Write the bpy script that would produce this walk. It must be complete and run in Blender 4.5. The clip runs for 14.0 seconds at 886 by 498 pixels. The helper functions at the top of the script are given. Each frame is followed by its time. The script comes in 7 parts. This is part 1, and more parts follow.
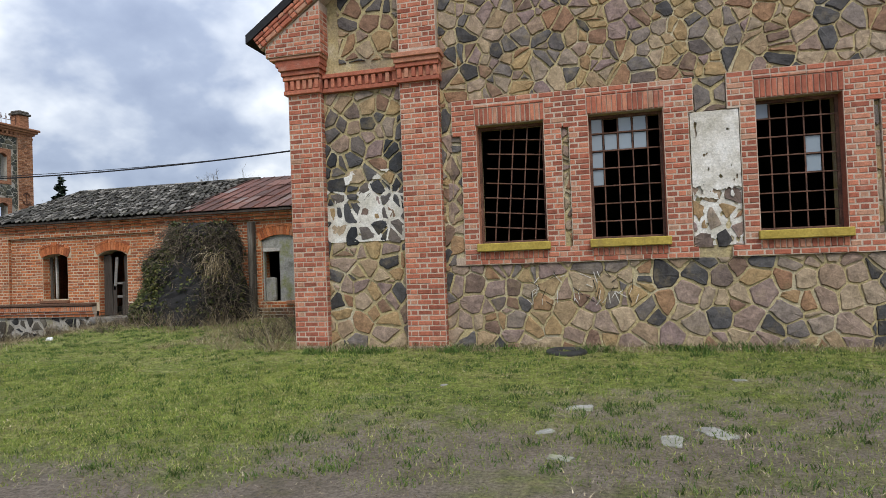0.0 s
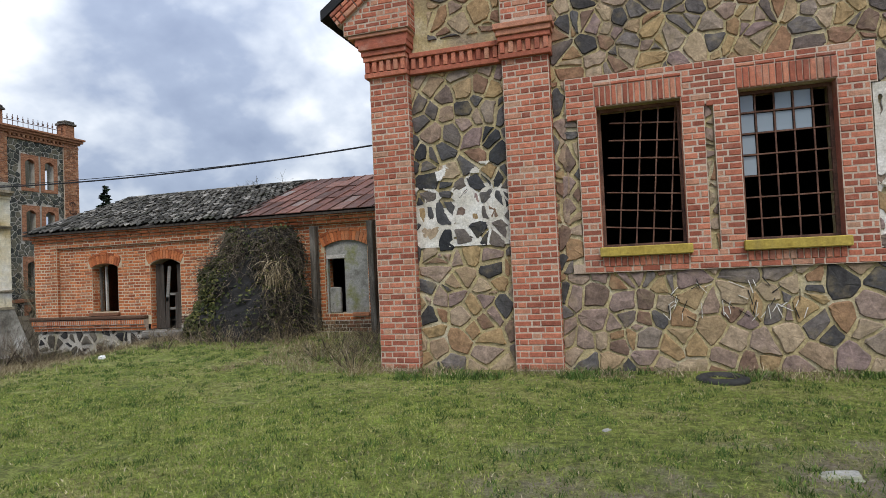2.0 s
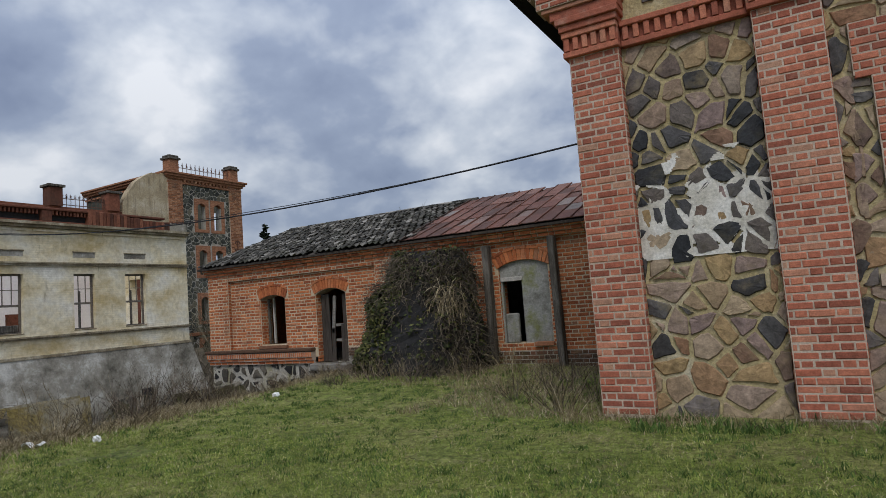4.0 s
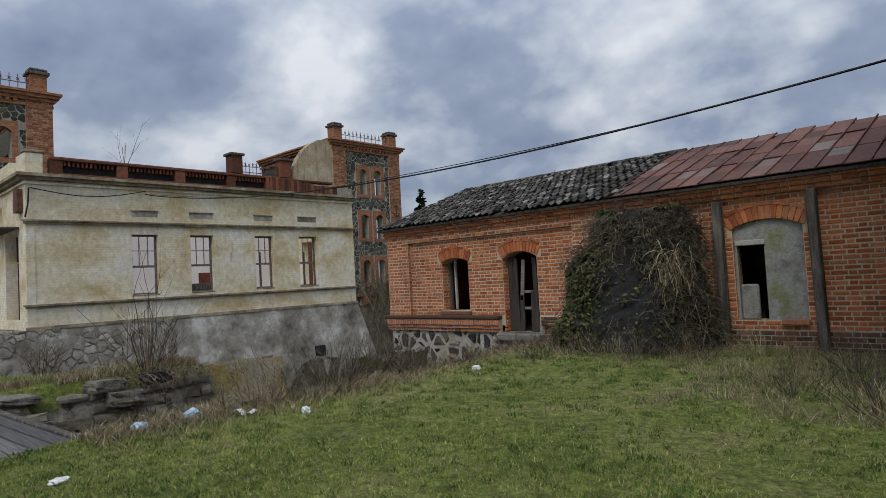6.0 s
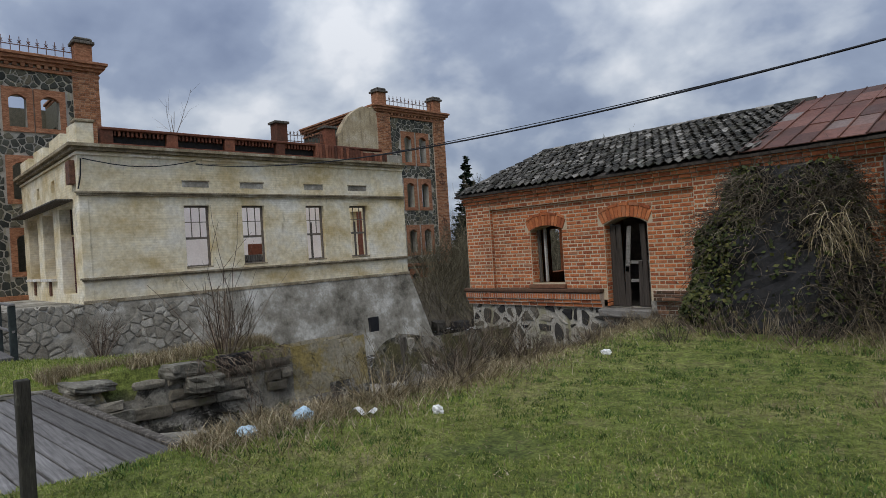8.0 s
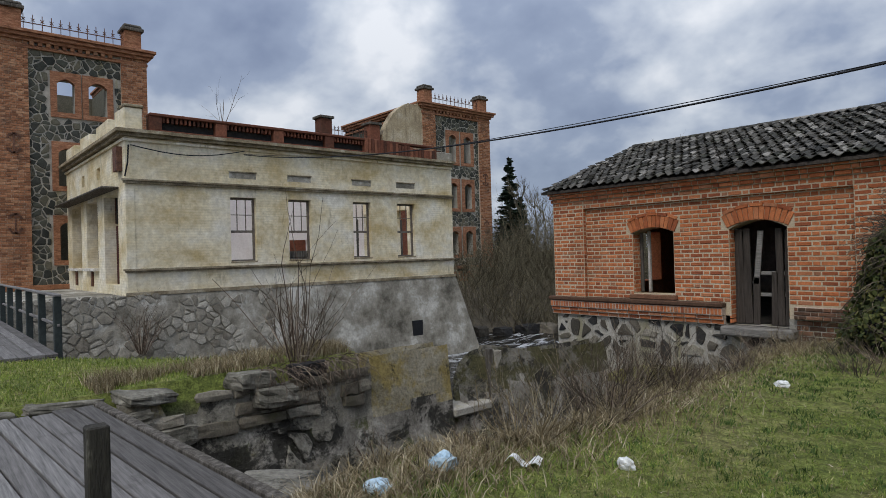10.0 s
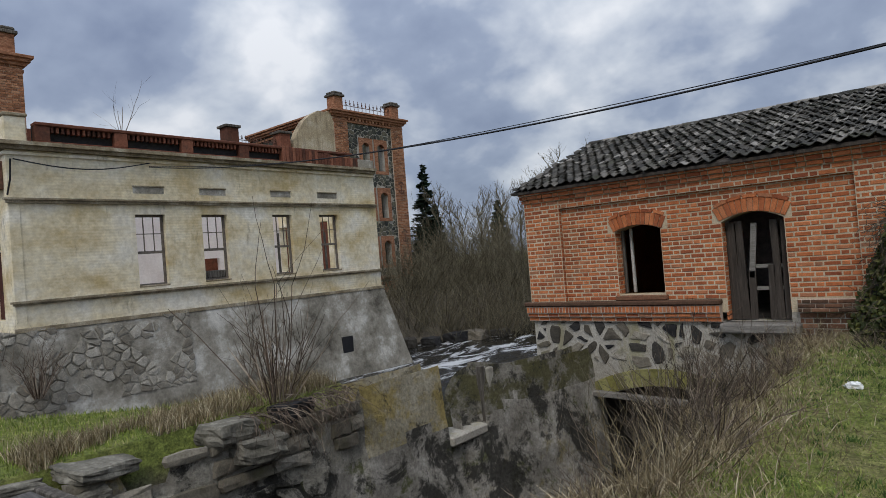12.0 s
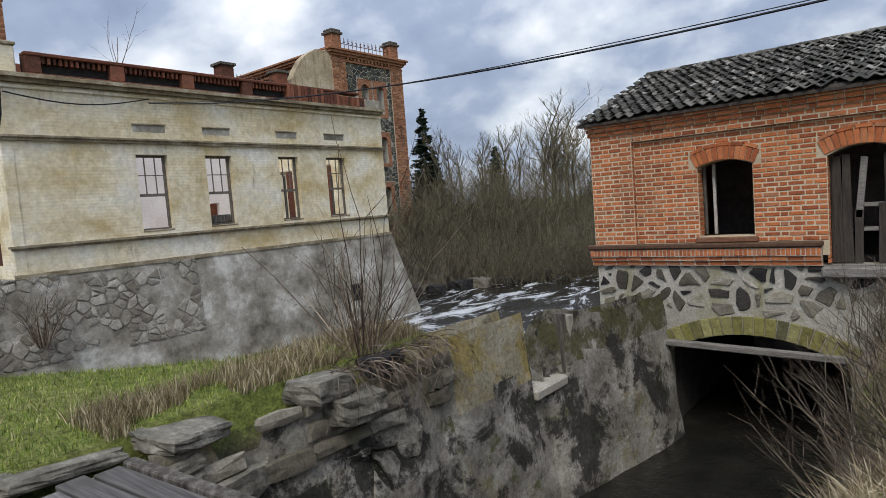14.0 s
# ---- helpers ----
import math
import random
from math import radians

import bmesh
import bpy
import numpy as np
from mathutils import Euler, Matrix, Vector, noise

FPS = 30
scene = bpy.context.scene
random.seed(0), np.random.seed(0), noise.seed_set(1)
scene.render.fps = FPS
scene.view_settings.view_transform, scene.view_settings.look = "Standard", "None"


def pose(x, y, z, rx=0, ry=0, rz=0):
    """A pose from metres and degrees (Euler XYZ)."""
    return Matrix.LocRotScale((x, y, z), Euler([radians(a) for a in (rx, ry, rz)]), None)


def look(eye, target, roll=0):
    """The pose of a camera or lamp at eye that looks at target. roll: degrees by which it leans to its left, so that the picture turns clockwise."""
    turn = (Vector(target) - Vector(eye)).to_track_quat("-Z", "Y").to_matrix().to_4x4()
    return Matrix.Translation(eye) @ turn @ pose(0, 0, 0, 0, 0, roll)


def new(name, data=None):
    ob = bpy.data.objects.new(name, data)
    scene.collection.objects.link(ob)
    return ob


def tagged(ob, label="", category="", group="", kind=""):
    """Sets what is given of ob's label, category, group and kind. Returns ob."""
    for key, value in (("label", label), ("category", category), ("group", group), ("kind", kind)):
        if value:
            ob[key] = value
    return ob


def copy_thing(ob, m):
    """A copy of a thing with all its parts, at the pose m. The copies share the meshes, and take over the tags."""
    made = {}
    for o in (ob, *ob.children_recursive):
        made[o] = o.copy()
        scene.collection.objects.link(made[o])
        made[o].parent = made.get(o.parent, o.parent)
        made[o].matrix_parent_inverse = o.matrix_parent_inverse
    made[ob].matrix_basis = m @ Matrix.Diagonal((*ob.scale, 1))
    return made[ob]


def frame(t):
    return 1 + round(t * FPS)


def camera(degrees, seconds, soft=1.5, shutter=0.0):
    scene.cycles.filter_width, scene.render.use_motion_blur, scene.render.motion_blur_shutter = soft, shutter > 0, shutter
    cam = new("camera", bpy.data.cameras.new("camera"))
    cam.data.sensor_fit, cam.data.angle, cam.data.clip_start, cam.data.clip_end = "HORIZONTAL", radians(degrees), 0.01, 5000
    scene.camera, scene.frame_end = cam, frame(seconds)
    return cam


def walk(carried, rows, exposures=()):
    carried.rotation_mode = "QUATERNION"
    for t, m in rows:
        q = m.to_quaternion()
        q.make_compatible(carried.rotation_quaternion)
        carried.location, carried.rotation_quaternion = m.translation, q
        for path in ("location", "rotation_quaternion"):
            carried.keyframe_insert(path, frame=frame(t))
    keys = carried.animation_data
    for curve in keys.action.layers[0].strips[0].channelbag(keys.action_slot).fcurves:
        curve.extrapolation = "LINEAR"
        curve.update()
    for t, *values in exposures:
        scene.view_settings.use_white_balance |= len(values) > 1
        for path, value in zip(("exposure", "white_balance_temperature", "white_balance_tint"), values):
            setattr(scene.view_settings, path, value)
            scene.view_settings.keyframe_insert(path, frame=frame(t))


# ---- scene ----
cam = camera(71.4, 14.0, soft=0.85)
ZENITH, SUN_POWER = 1.4, 1.6
EXPOSURES = [(0.0, 0.38, 6600, 9), (2.5, 0.25, 6500, 9), (4.8, -0.38, 6400, 9), (6.0, -0.32, 6400, 9), (9.0, -0.24, 6400, 9), (11.0, -0.17, 6400, 9), (12.0, -0.2, 6450, 9), (13.0, 0.0, 6500, 9), (14.0, 0.2, 6500, 9)]
PATH = [
    (0, (-0.239, -0.132, 1.564), (-0.736, 1.805, 1.603), -2.1),
    (0.5, (-0.666, 0.23, 1.546), (-1.106, 2.18, 1.589), -1.7),
    (1, (-1.053, 0.58, 1.553), (-1.492, 2.529, 1.653), -3.2),
    (1.5, (-1.402, 0.894, 1.644), (-1.973, 2.81, 1.707), -2.7),
    (2, (-1.842, 1.165, 1.654), (-2.438, 3.073, 1.714), -2.6),
    (2.5, (-2.182, 1.413, 1.647), (-2.969, 3.252, 1.677), -5.1),
    (2.7, (-2.345, 1.562, 1.633), (-3.222, 3.359, 1.663), -5.1),
    (4.8, (-4.249, 2.724, 1.702), (-5.287, 4.421, 1.907), -2.4),
    (5, (-4.438, 2.759, 1.723), (-5.519, 4.44, 1.816), -1.1),
    (5.5, (-4.931, 2.919, 1.716), (-6.266, 4.405, 1.823), -4.3),
    (6, (-5.41, 3.051, 1.713), (-6.779, 4.506, 1.805), -3.1),
    (6.5, (-5.864, 3.08, 1.778), (-7.243, 4.528, 1.745), -4.2),
    (7, (-6.4, 3.173, 1.797), (-7.863, 4.537, 1.816), -5.0),
    (7.2, (-6.585, 3.169, 1.816), (-8.083, 4.495, 1.807), -3.8),
    (9.3, (-8.821, 3.327, 1.786), (-10.187, 4.787, 1.806), -3.6),
    (9.5, (-9.026, 3.336, 1.765), (-10.464, 4.726, 1.788), -4.6),
    (10, (-9.53, 3.39, 1.796), (-11.043, 4.698, 1.809), -1.6),
    (10.5, (-10.039, 3.352, 1.796), (-11.537, 4.677, 1.741), -3.0),
    (11, (-10.546, 3.339, 1.806), (-12.088, 4.61, 1.726), -3.5),
    (11.5, (-10.991, 3.329, 1.854), (-12.547, 4.582, 1.755), -2.6),
    (12, (-11.458, 3.269, 1.877), (-12.75, 4.796, 1.903), -4.6),
    (12.5, (-11.959, 3.212, 1.828), (-13.313, 4.683, 1.785), -5.0),
    (13, (-12.443, 3.201, 1.816), (-13.829, 4.641, 1.752), -3.4),
    (13.5, (-12.904, 3.152, 1.803), (-14.24, 4.636, 1.683), -3.1),
    (14, (-13.364, 3.195, 1.772), (-14.626, 4.74, 1.631), -4.4),
]
rows = PATH
walk(cam, [(t, look(eye, target, roll)) for t, eye, target, roll in rows], EXPOSURES)

# ---- world and light ----
world = bpy.data.worlds.new("overcast_sky")
scene.world = world
world.use_nodes = True
wn, wl = world.node_tree.nodes, world.node_tree.links
wn.clear()
SUN_EL, SUN_ROT = 50.0, 155.0


def wnode(kind, **kw):
    n = wn.new(kind)
    for key, value in kw.items():
        n.inputs[key].default_value = value
    return n


sky = wn.new("ShaderNodeTexSky")
sky.sky_type, sky.sun_disc = "NISHITA", False
sky.sun_elevation, sky.sun_rotation = radians(SUN_EL), radians(SUN_ROT)
coord = wn.new("ShaderNodeTexCoord")
sep = wn.new("ShaderNodeSeparateXYZ")
wl.new(coord.outputs["Generated"], sep.inputs[0])


def wmath(op, a, b=None, clamp=False):
    n = wn.new("ShaderNodeMath")
    n.operation, n.use_clamp = op, clamp
    for i, v in enumerate((a, b)):
        if v is None:
            continue
        if isinstance(v, (int, float)):
            n.inputs[i].default_value = v
        else:
            wl.new(v, n.inputs[i])
    return n.outputs[0]


# clouds lie on a flat layer: the direction is divided by its height
up = wmath("ADD", wmath("MAXIMUM", sep.outputs[2], 0.0), 0.55)
flat = wn.new("ShaderNodeCombineXYZ")
wl.new(wmath("DIVIDE", sep.outputs[0], up), flat.inputs[0])
wl.new(wmath("DIVIDE", sep.outputs[1], up), flat.inputs[1])
big = wnode("ShaderNodeTexNoise", Scale=2.6, Detail=5.0, Roughness=0.50, Distortion=0.12)
wl.new(flat.outputs[0], big.inputs["Vector"])
small = wnode("ShaderNodeTexNoise", Scale=7.5, Detail=5.0, Roughness=0.52, Distortion=0.15)
wl.new(flat.outputs[0], small.inputs["Vector"])
mixn = wmath("ADD", wmath("MULTIPLY", big.outputs["Fac"], 0.72), wmath("MULTIPLY", small.outputs["Fac"], 0.28))
ramp = wn.new("ShaderNodeValToRGB")
wl.new(mixn, ramp.inputs[0])
er = ramp.color_ramp.elements
er[0].position, er[0].color = 0.36, (0.235, 0.285, 0.415, 1)
er[1].position, er[1].color = 0.63, (0.88, 0.90, 0.95, 1)
e2 = er.new(0.47)
e2.color = (0.34, 0.40, 0.535, 1)
e3 = er.new(0.56)
e3.color = (0.62, 0.67, 0.76, 1)
# an overcast sky grows brighter towards the zenith
grow = wmath("ADD", 0.94, wmath("MULTIPLY", wmath("POWER", wmath("MAXIMUM", sep.outputs[2], 0.0), 1.6), ZENITH))
bright = wn.new("ShaderNodeVectorMath")
bright.operation = "SCALE"
wl.new(ramp.outputs[0], bright.inputs[0])
wl.new(grow, bright.inputs["Scale"])
bg_cloud, bg_sky = wn.new("ShaderNodeBackground"), wn.new("ShaderNodeBackground")
wl.new(bright.outputs[0], bg_cloud.inputs[0])
wl.new(sky.outputs[0], bg_sky.inputs[0])
bg_cloud.inputs[1].default_value, bg_sky.inputs[1].default_value = 1.0, 0.08
wmix = wn.new("ShaderNodeMixShader")
wmix.inputs[0].default_value = 0.88
wl.new(bg_sky.outputs[0], wmix.inputs[1])
wl.new(bg_cloud.outputs[0], wmix.inputs[2])
wl.new(wmix.outputs[0], wn.new("ShaderNodeOutputWorld").inputs[0])

sun = new("sun", bpy.data.lights.new("sun", "SUN"))
sun.data.energy, sun.data.angle, sun.data.color = SUN_POWER, radians(25), (1.0, 0.95, 0.88)
sun.matrix_world = pose(0, 0, 60, 90 - SUN_EL, 0, 180 - SUN_ROT)

# ---- materials ----


class Mat:
    """A small builder for one node material."""

    def __init__(self, name):
        self.m = bpy.data.materials.new(name)
        self.m.use_nodes = True
        self.t = self.m.node_tree
        self.n, self.l = self.t.nodes, self.t.links
        self.bsdf = self.n["Principled BSDF"]
        self.pos = self.n.new("ShaderNodeNewGeometry")

    def put(self, value, socket):
        if isinstance(value, (int, float)):
            socket.default_value = value
        elif isinstance(value, (tuple, list)):
            socket.default_value = (*value, 1)[:4] if len(value) < 4 else value
        else:
            self.l.new(value, socket)

    def math(self, op, a, b=0.0, clamp=False):
        n = self.n.new("ShaderNodeMath")
        n.operation, n.use_clamp = op, clamp
        self.put(a, n.inputs[0])
        self.put(b, n.inputs[1])
        return n.outputs[0]

    def noise(self, scale, detail=4.0, rough=0.6, stretch=(1, 1, 1), turn=(0, 0, 0), warp=0.0):
        mp = self.n.new("ShaderNodeMapping")
        mp.inputs["Scale"].default_value = stretch
        mp.inputs["Rotation"].default_value = turn
        self.l.new(self.pos.outputs["Position"], mp.inputs[0])
        n = self.n.new("ShaderNodeTexNoise")
        n.inputs["Scale"].default_value, n.inputs["Detail"].default_value = scale, detail
        n.inputs["Roughness"].default_value, n.inputs["Distortion"].default_value = rough, warp
        self.l.new(mp.outputs[0], n.inputs["Vector"])
        return n.outputs["Fac"]

    def step(self, fac, lo, hi):
        n = self.n.new("ShaderNodeMapRange")
        n.interpolation_type = "SMOOTHSTEP"
        self.put(fac, n.inputs[0])
        n.inputs[1].default_value, n.inputs[2].default_value = lo, hi
        return n.outputs[0]

    def ramp(self, fac, stops):
        n = self.n.new("ShaderNodeValToRGB")
        self.put(fac, n.inputs[0])
        els = n.color_ramp.elements
        for i, (p, c) in enumerate(stops):
            e = els[i] if i < 2 else els.new(p)
            e.position, e.color = p, (*c, 1)
        return n.outputs[0]

    def mix(self, fac, a, b, mode="MIX"):
        n = self.n.new("ShaderNodeMix")
        n.data_type, n.blend_type = "RGBA", mode
        self.put(fac, n.inputs[0])
        self.put(a, n.inputs[6])
        self.put(b, n.inputs[7])
        return n.outputs[2]

    def random(self):
        info = self.n.new("ShaderNodeObjectInfo")
        return self.math("FRACT", self.math("ADD", info.outputs["Random"], self.pos.outputs["Random Per Island"]))

    def height(self):
        s = self.n.new("ShaderNodeSeparateXYZ")
        self.l.new(self.pos.outputs["Position"], s.inputs[0])
        return s.outputs

    def done(self, color, rough=0.9, bump=None, strength=0.4, dist=0.02, metal=0.0):
        self.put(color, self.bsdf.inputs["Base Color"])
        self.put(rough, self.bsdf.inputs["Roughness"])
        self.bsdf.inputs["Metallic"].default_value = metal
        self.bsdf.inputs["Specular IOR Level"].default_value = 0.25
        if bump is not None:
            b = self.n.new("ShaderNodeBump")
            b.inputs["Strength"].default_value, b.inputs["Distance"].default_value = strength, dist
            self.l.new(bump, b.inputs["Height"])
            self.l.new(b.outputs[0], self.bsdf.inputs["Normal"])
        return self.m


def pieces_mat(name, stops, fine=14.0, grain=0.35, bump=0.5, stain=(0.1, 0.09, 0.08), stain_amount=0.35, stain_scale=1.3, pale=None, rough=0.92):
    """Many pieces, each with its own tone, with grain and a large stain over all."""
    k = Mat(name)
    c = k.ramp(k.random(), stops)
    f = k.noise(fine, 6, 0.65)
    c = k.mix(1.0, c, k.ramp(f, [(0.2, (1 - grain,) * 3), (0.8, (1 + grain,) * 3)]), "MULTIPLY")
    c = k.mix(1.0, c, k.ramp(k.noise(fine * 4.5, 4, 0.7), [(0.3, (0.74,) * 3), (0.7, (1.26,) * 3)]), "MULTIPLY")
    s = k.step(k.noise(stain_scale, 5, 0.65), 0.5, 0.75)
    c = k.mix(k.math("MULTIPLY", s, stain_amount), c, stain)
    if pale:
        p = k.step(k.noise(2.1, 6, 0.7, turn=(0.3, 0.2, 0.7)), 0.56, 0.72)
        c = k.mix(k.math("MULTIPLY", p, pale[1]), c, pale[0])
    return k.done(c, rough, f, bump, 0.02)


def surface_mat(name, stops, scale=1.2, fine=18.0, grain=0.3, bump=0.4, rough=0.92, stretch=(1, 1, 1), streak=None, dist=0.02, metal=0.0):
    """A continuous surface with tone at two scales; streak: (colour, amount) of marks that run down it."""
    k = Mat(name)
    c = k.ramp(k.noise(scale, 6, 0.65, stretch), stops)
    f = k.noise(fine, 5, 0.65, stretch)
    c = k.mix(1.0, c, k.ramp(f, [(0.25, (1 - grain,) * 3), (0.75, (1 + grain,) * 3)]), "MULTIPLY")
    if streak:
        s = k.step(k.noise(1.7, 5, 0.6, (1.6, 1.6, 0.16)), 0.5, 0.72)
        c = k.mix(k.math("MULTIPLY", s, streak[1]), c, streak[0])
    return k.done(c, rough, f, bump, dist, metal)


M_BRICK = pieces_mat("weathered_red_brick", [(0.0, (0.26, 0.085, 0.055)), (0.45, (0.40, 0.13, 0.08)), (0.8, (0.50, 0.19, 0.115)), (1.0, (0.42, 0.24, 0.16))], stain_amount=0.3, pale=((0.5, 0.36, 0.28), 0.35))
M_BRICK_H = pieces_mat("orange_house_brick", [(0.0, (0.29, 0.085, 0.038)), (0.4, (0.45, 0.14, 0.052)), (0.8, (0.56, 0.195, 0.078)), (1.0, (0.36, 0.165, 0.09))], stain=(0.14, 0.075, 0.045), stain_amount=0.45, stain_scale=0.8)
M_BRICK_DAMP = pieces_mat("damp_mossy_brick", [(0.0, (0.07, 0.045, 0.03)), (0.6, (0.18, 0.085, 0.05)), (1.0, (0.26, 0.14, 0.085))], grain=0.45, stain=(0.07, 0.075, 0.03), stain_amount=0.75, stain_scale=1.2)
M_BRICK_FAR = pieces_mat("dull_tower_brick", [(0.0, (0.19, 0.085, 0.046)), (0.6, (0.36, 0.165, 0.085)), (1.0, (0.45, 0.25, 0.145))], fine=7, grain=0.5, stain=(0.09, 0.07, 0.055), stain_amount=0.6, stain_scale=0.7)
M_COURSED = surface_mat("coursed_tower_brick", [(0.32, (0.16, 0.075, 0.045)), (0.5, (0.31, 0.14, 0.075)), (0.68, (0.42, 0.23, 0.14))], scale=2.2, fine=7, stretch=(1.2, 1.2, 5), grain=0.5, bump=0.6)
M_MORTAR = surface_mat("lime_mortar", [(0.3, (0.40, 0.30, 0.23)), (0.7, (0.56, 0.46, 0.37))], fine=40)
M_MORTAR_Y = surface_mat("yellowed_pointing", [(0.3, (0.26, 0.215, 0.15)), (0.5, (0.44, 0.36, 0.19)), (0.72, (0.54, 0.49, 0.38))], scale=1.3, fine=30, grain=0.4, bump=0.7)
M_STONE = pieces_mat("fieldstone", [(0.0, (0.05, 0.047, 0.047)), (0.10, (0.10, 0.095, 0.095)), (0.24, (0.27, 0.15, 0.09)), (0.42, (0.35, 0.25, 0.125)), (0.58, (0.23, 0.165, 0.155)), (0.76, (0.38, 0.29, 0.19)), (0.90, (0.22, 0.18, 0.155)), (1.0, (0.10, 0.095, 0.095))], fine=7, grain=0.6, bump=1.0, stain=(0.30, 0.235, 0.13), stain_amount=0.45, stain_scale=4.0)
M_STONE_DARK = pieces_mat("dark_fieldstone", [(0.0, (0.018, 0.018, 0.02)), (0.5, (0.042, 0.04, 0.038)), (0.85, (0.075, 0.066, 0.052)), (1.0, (0.16, 0.14, 0.11))], fine=7, grain=0.5, bump=0.9, stain=(0.10, 0.09, 0.05), stain_amount=0.2)
M_STONE_BLUE = pieces_mat("blue_grey_fieldstone", [(0.0, (0.03, 0.032, 0.036)), (0.5, (0.07, 0.07, 0.075)), (1.0, (0.15, 0.125, 0.11))], fine=8, grain=0.5, bump=0.9, stain=(0.20, 0.17, 0.10), stain_amount=0.3, stain_scale=3.0)
M_STONE_FAR = pieces_mat("tower_fieldstone", [(0.0, (0.035, 0.038, 0.034)), (0.6, (0.085, 0.088, 0.07)), (1.0, (0.15, 0.135, 0.095))], fine=4)
M_WHITE = surface_mat("old_whitewash", [(0.3, (0.40, 0.37, 0.30)), (0.5, (0.60, 0.57, 0.51)), (0.65, (0.72, 0.70, 0.66))], scale=3.0, fine=30)
M_CREAM = Mat("cream_limewash")
_k = M_CREAM
_c = _k.ramp(_k.noise(0.45, 6, 0.6, (1, 1, 1.6)), [(0.32, (0.62, 0.49, 0.26)), (0.5, (0.82, 0.735, 0.53)), (0.66, (0.88, 0.84, 0.73))])
_s = _k.step(_k.noise(0.9, 6, 0.65, (1, 1, 0.35)), 0.52, 0.74)
_c = _k.mix(_k.math("MULTIPLY", _s, 0.45), _c, (0.55, 0.41, 0.19))
_w = _k.n.new("ShaderNodeTexWave")
_w.bands_direction = "Z"
_w.inputs["Scale"].default_value, _w.inputs["Distortion"].default_value = 2.4, 0.9
_k.l.new(_k.pos.outputs["Position"], _w.inputs["Vector"])
_h = _k.math("ADD", _k.math("MULTIPLY", _k.math("MULTIPLY", _w.outputs["Fac"], 0.09), _k.step(_k.noise(0.6, 5, 0.6), 0.42, 0.62)), _k.noise(3.5, 8, 0.75))
_c = _k.mix(0.6, _c, _k.mix(1.0, _c, _k.ramp(_h, [(0.38, (0.55, 0.52, 0.46)), (0.72, (1.14, 1.14, 1.14))]), "MULTIPLY"))
_s = _k.step(_k.noise(2.2, 7, 0.75, (1, 1, 0.3)), 0.57, 0.72)
_c = _k.mix(_k.math("MULTIPLY", _s, 0.5), _c, (0.20, 0.16, 0.10))
M_CREAM = _k.done(_c, 0.92, _h, 0.5, 0.03)
M_RENDER = Mat("grey_lime_render")
_k = M_RENDER
_c = _k.ramp(_k.noise(0.5, 7, 0.7), [(0.34, (0.10, 0.09, 0.07)), (0.45, (0.25, 0.23, 0.185)), (0.54, (0.36, 0.335, 0.28)), (0.64, (0.60, 0.58, 0.52))])
_s = _k.step(_k.noise(0.8, 6, 0.65, (1, 1, 0.25)), 0.54, 0.72)
_c = _k.mix(_k.math("MULTIPLY", _s, 0.35), _c, (0.07, 0.065, 0.05))
_f = _k.noise(5, 8, 0.78)
M_RENDER = _k.done(_k.mix(0.5, _c, _k.mix(1.0, _c, _k.ramp(_f, [(0.3, (0.5,) * 3), (0.7, (1.4,) * 3)]), "MULTIPLY")), 0.95, _f, 0.9, 0.06)


def concrete_mat(name, stops, lichen, lichen_lo, black_lo, moss=None, moss_lo=0.54):
    """Old cast concrete: flat tone, lichen crusts, black algae blotches and a rough skin."""
    k = Mat(name)
    c = k.ramp(k.noise(1.1, 8, 0.7, warp=0.4), stops)
    f = k.noise(16, 8, 0.75)
    c = k.mix(k.math("MULTIPLY", k.step(k.noise(0.9, 8, 0.72, turn=(0.4, 0.1, 0.3)), lichen_lo, lichen_lo + 0.12), 0.8), c, lichen)
    if moss:
        c = k.mix(k.math("MULTIPLY", k.step(k.noise(1.6, 8, 0.75, turn=(0.9, 0.3, 0.1)), moss_lo, moss_lo + 0.10), 0.85), c, moss)
    c = k.mix(k.math("MULTIPLY", k.step(k.noise(1.05, 10, 0.76, turn=(0.2, 0.7, 0.5), warp=0.3), black_lo, black_lo + 0.075), 0.9), c, (0.028, 0.027, 0.023))
    spots = k.step(k.noise(5.5, 6, 0.7), 0.60, 0.68)
    c = k.mix(k.math("MULTIPLY", spots, 0.6), c, (0.055, 0.05, 0.04))
    c = k.mix(1.0, c, k.ramp(f, [(0.3, (0.55,) * 3), (0.7, (1.4,) * 3)]), "MULTIPLY")
    return k.done(c, 0.93, k.math("ADD", f, k.noise(4, 6, 0.7)), 0.8, 0.04)


M_CONC = concrete_mat("stained_old_concrete", [(0.35, (0.17, 0.155, 0.125)), (0.5, (0.28, 0.26, 0.215)), (0.66, (0.46, 0.43, 0.37))], (0.30, 0.24, 0.09), 0.54, 0.52)
M_CONC_OCHRE = concrete_mat("ochre_lichened_concrete", [(0.35, (0.22, 0.19, 0.12)), (0.65, (0.44, 0.40, 0.31))], (0.33, 0.25, 0.075), 0.44, 0.56)
M_CONC_MOSS = concrete_mat("mossy_grey_concrete", [(0.35, (0.12, 0.11, 0.085)), (0.65, (0.30, 0.28, 0.24))], (0.22, 0.18, 0.07), 0.56, 0.50, (0.085, 0.08, 0.028), 0.43)
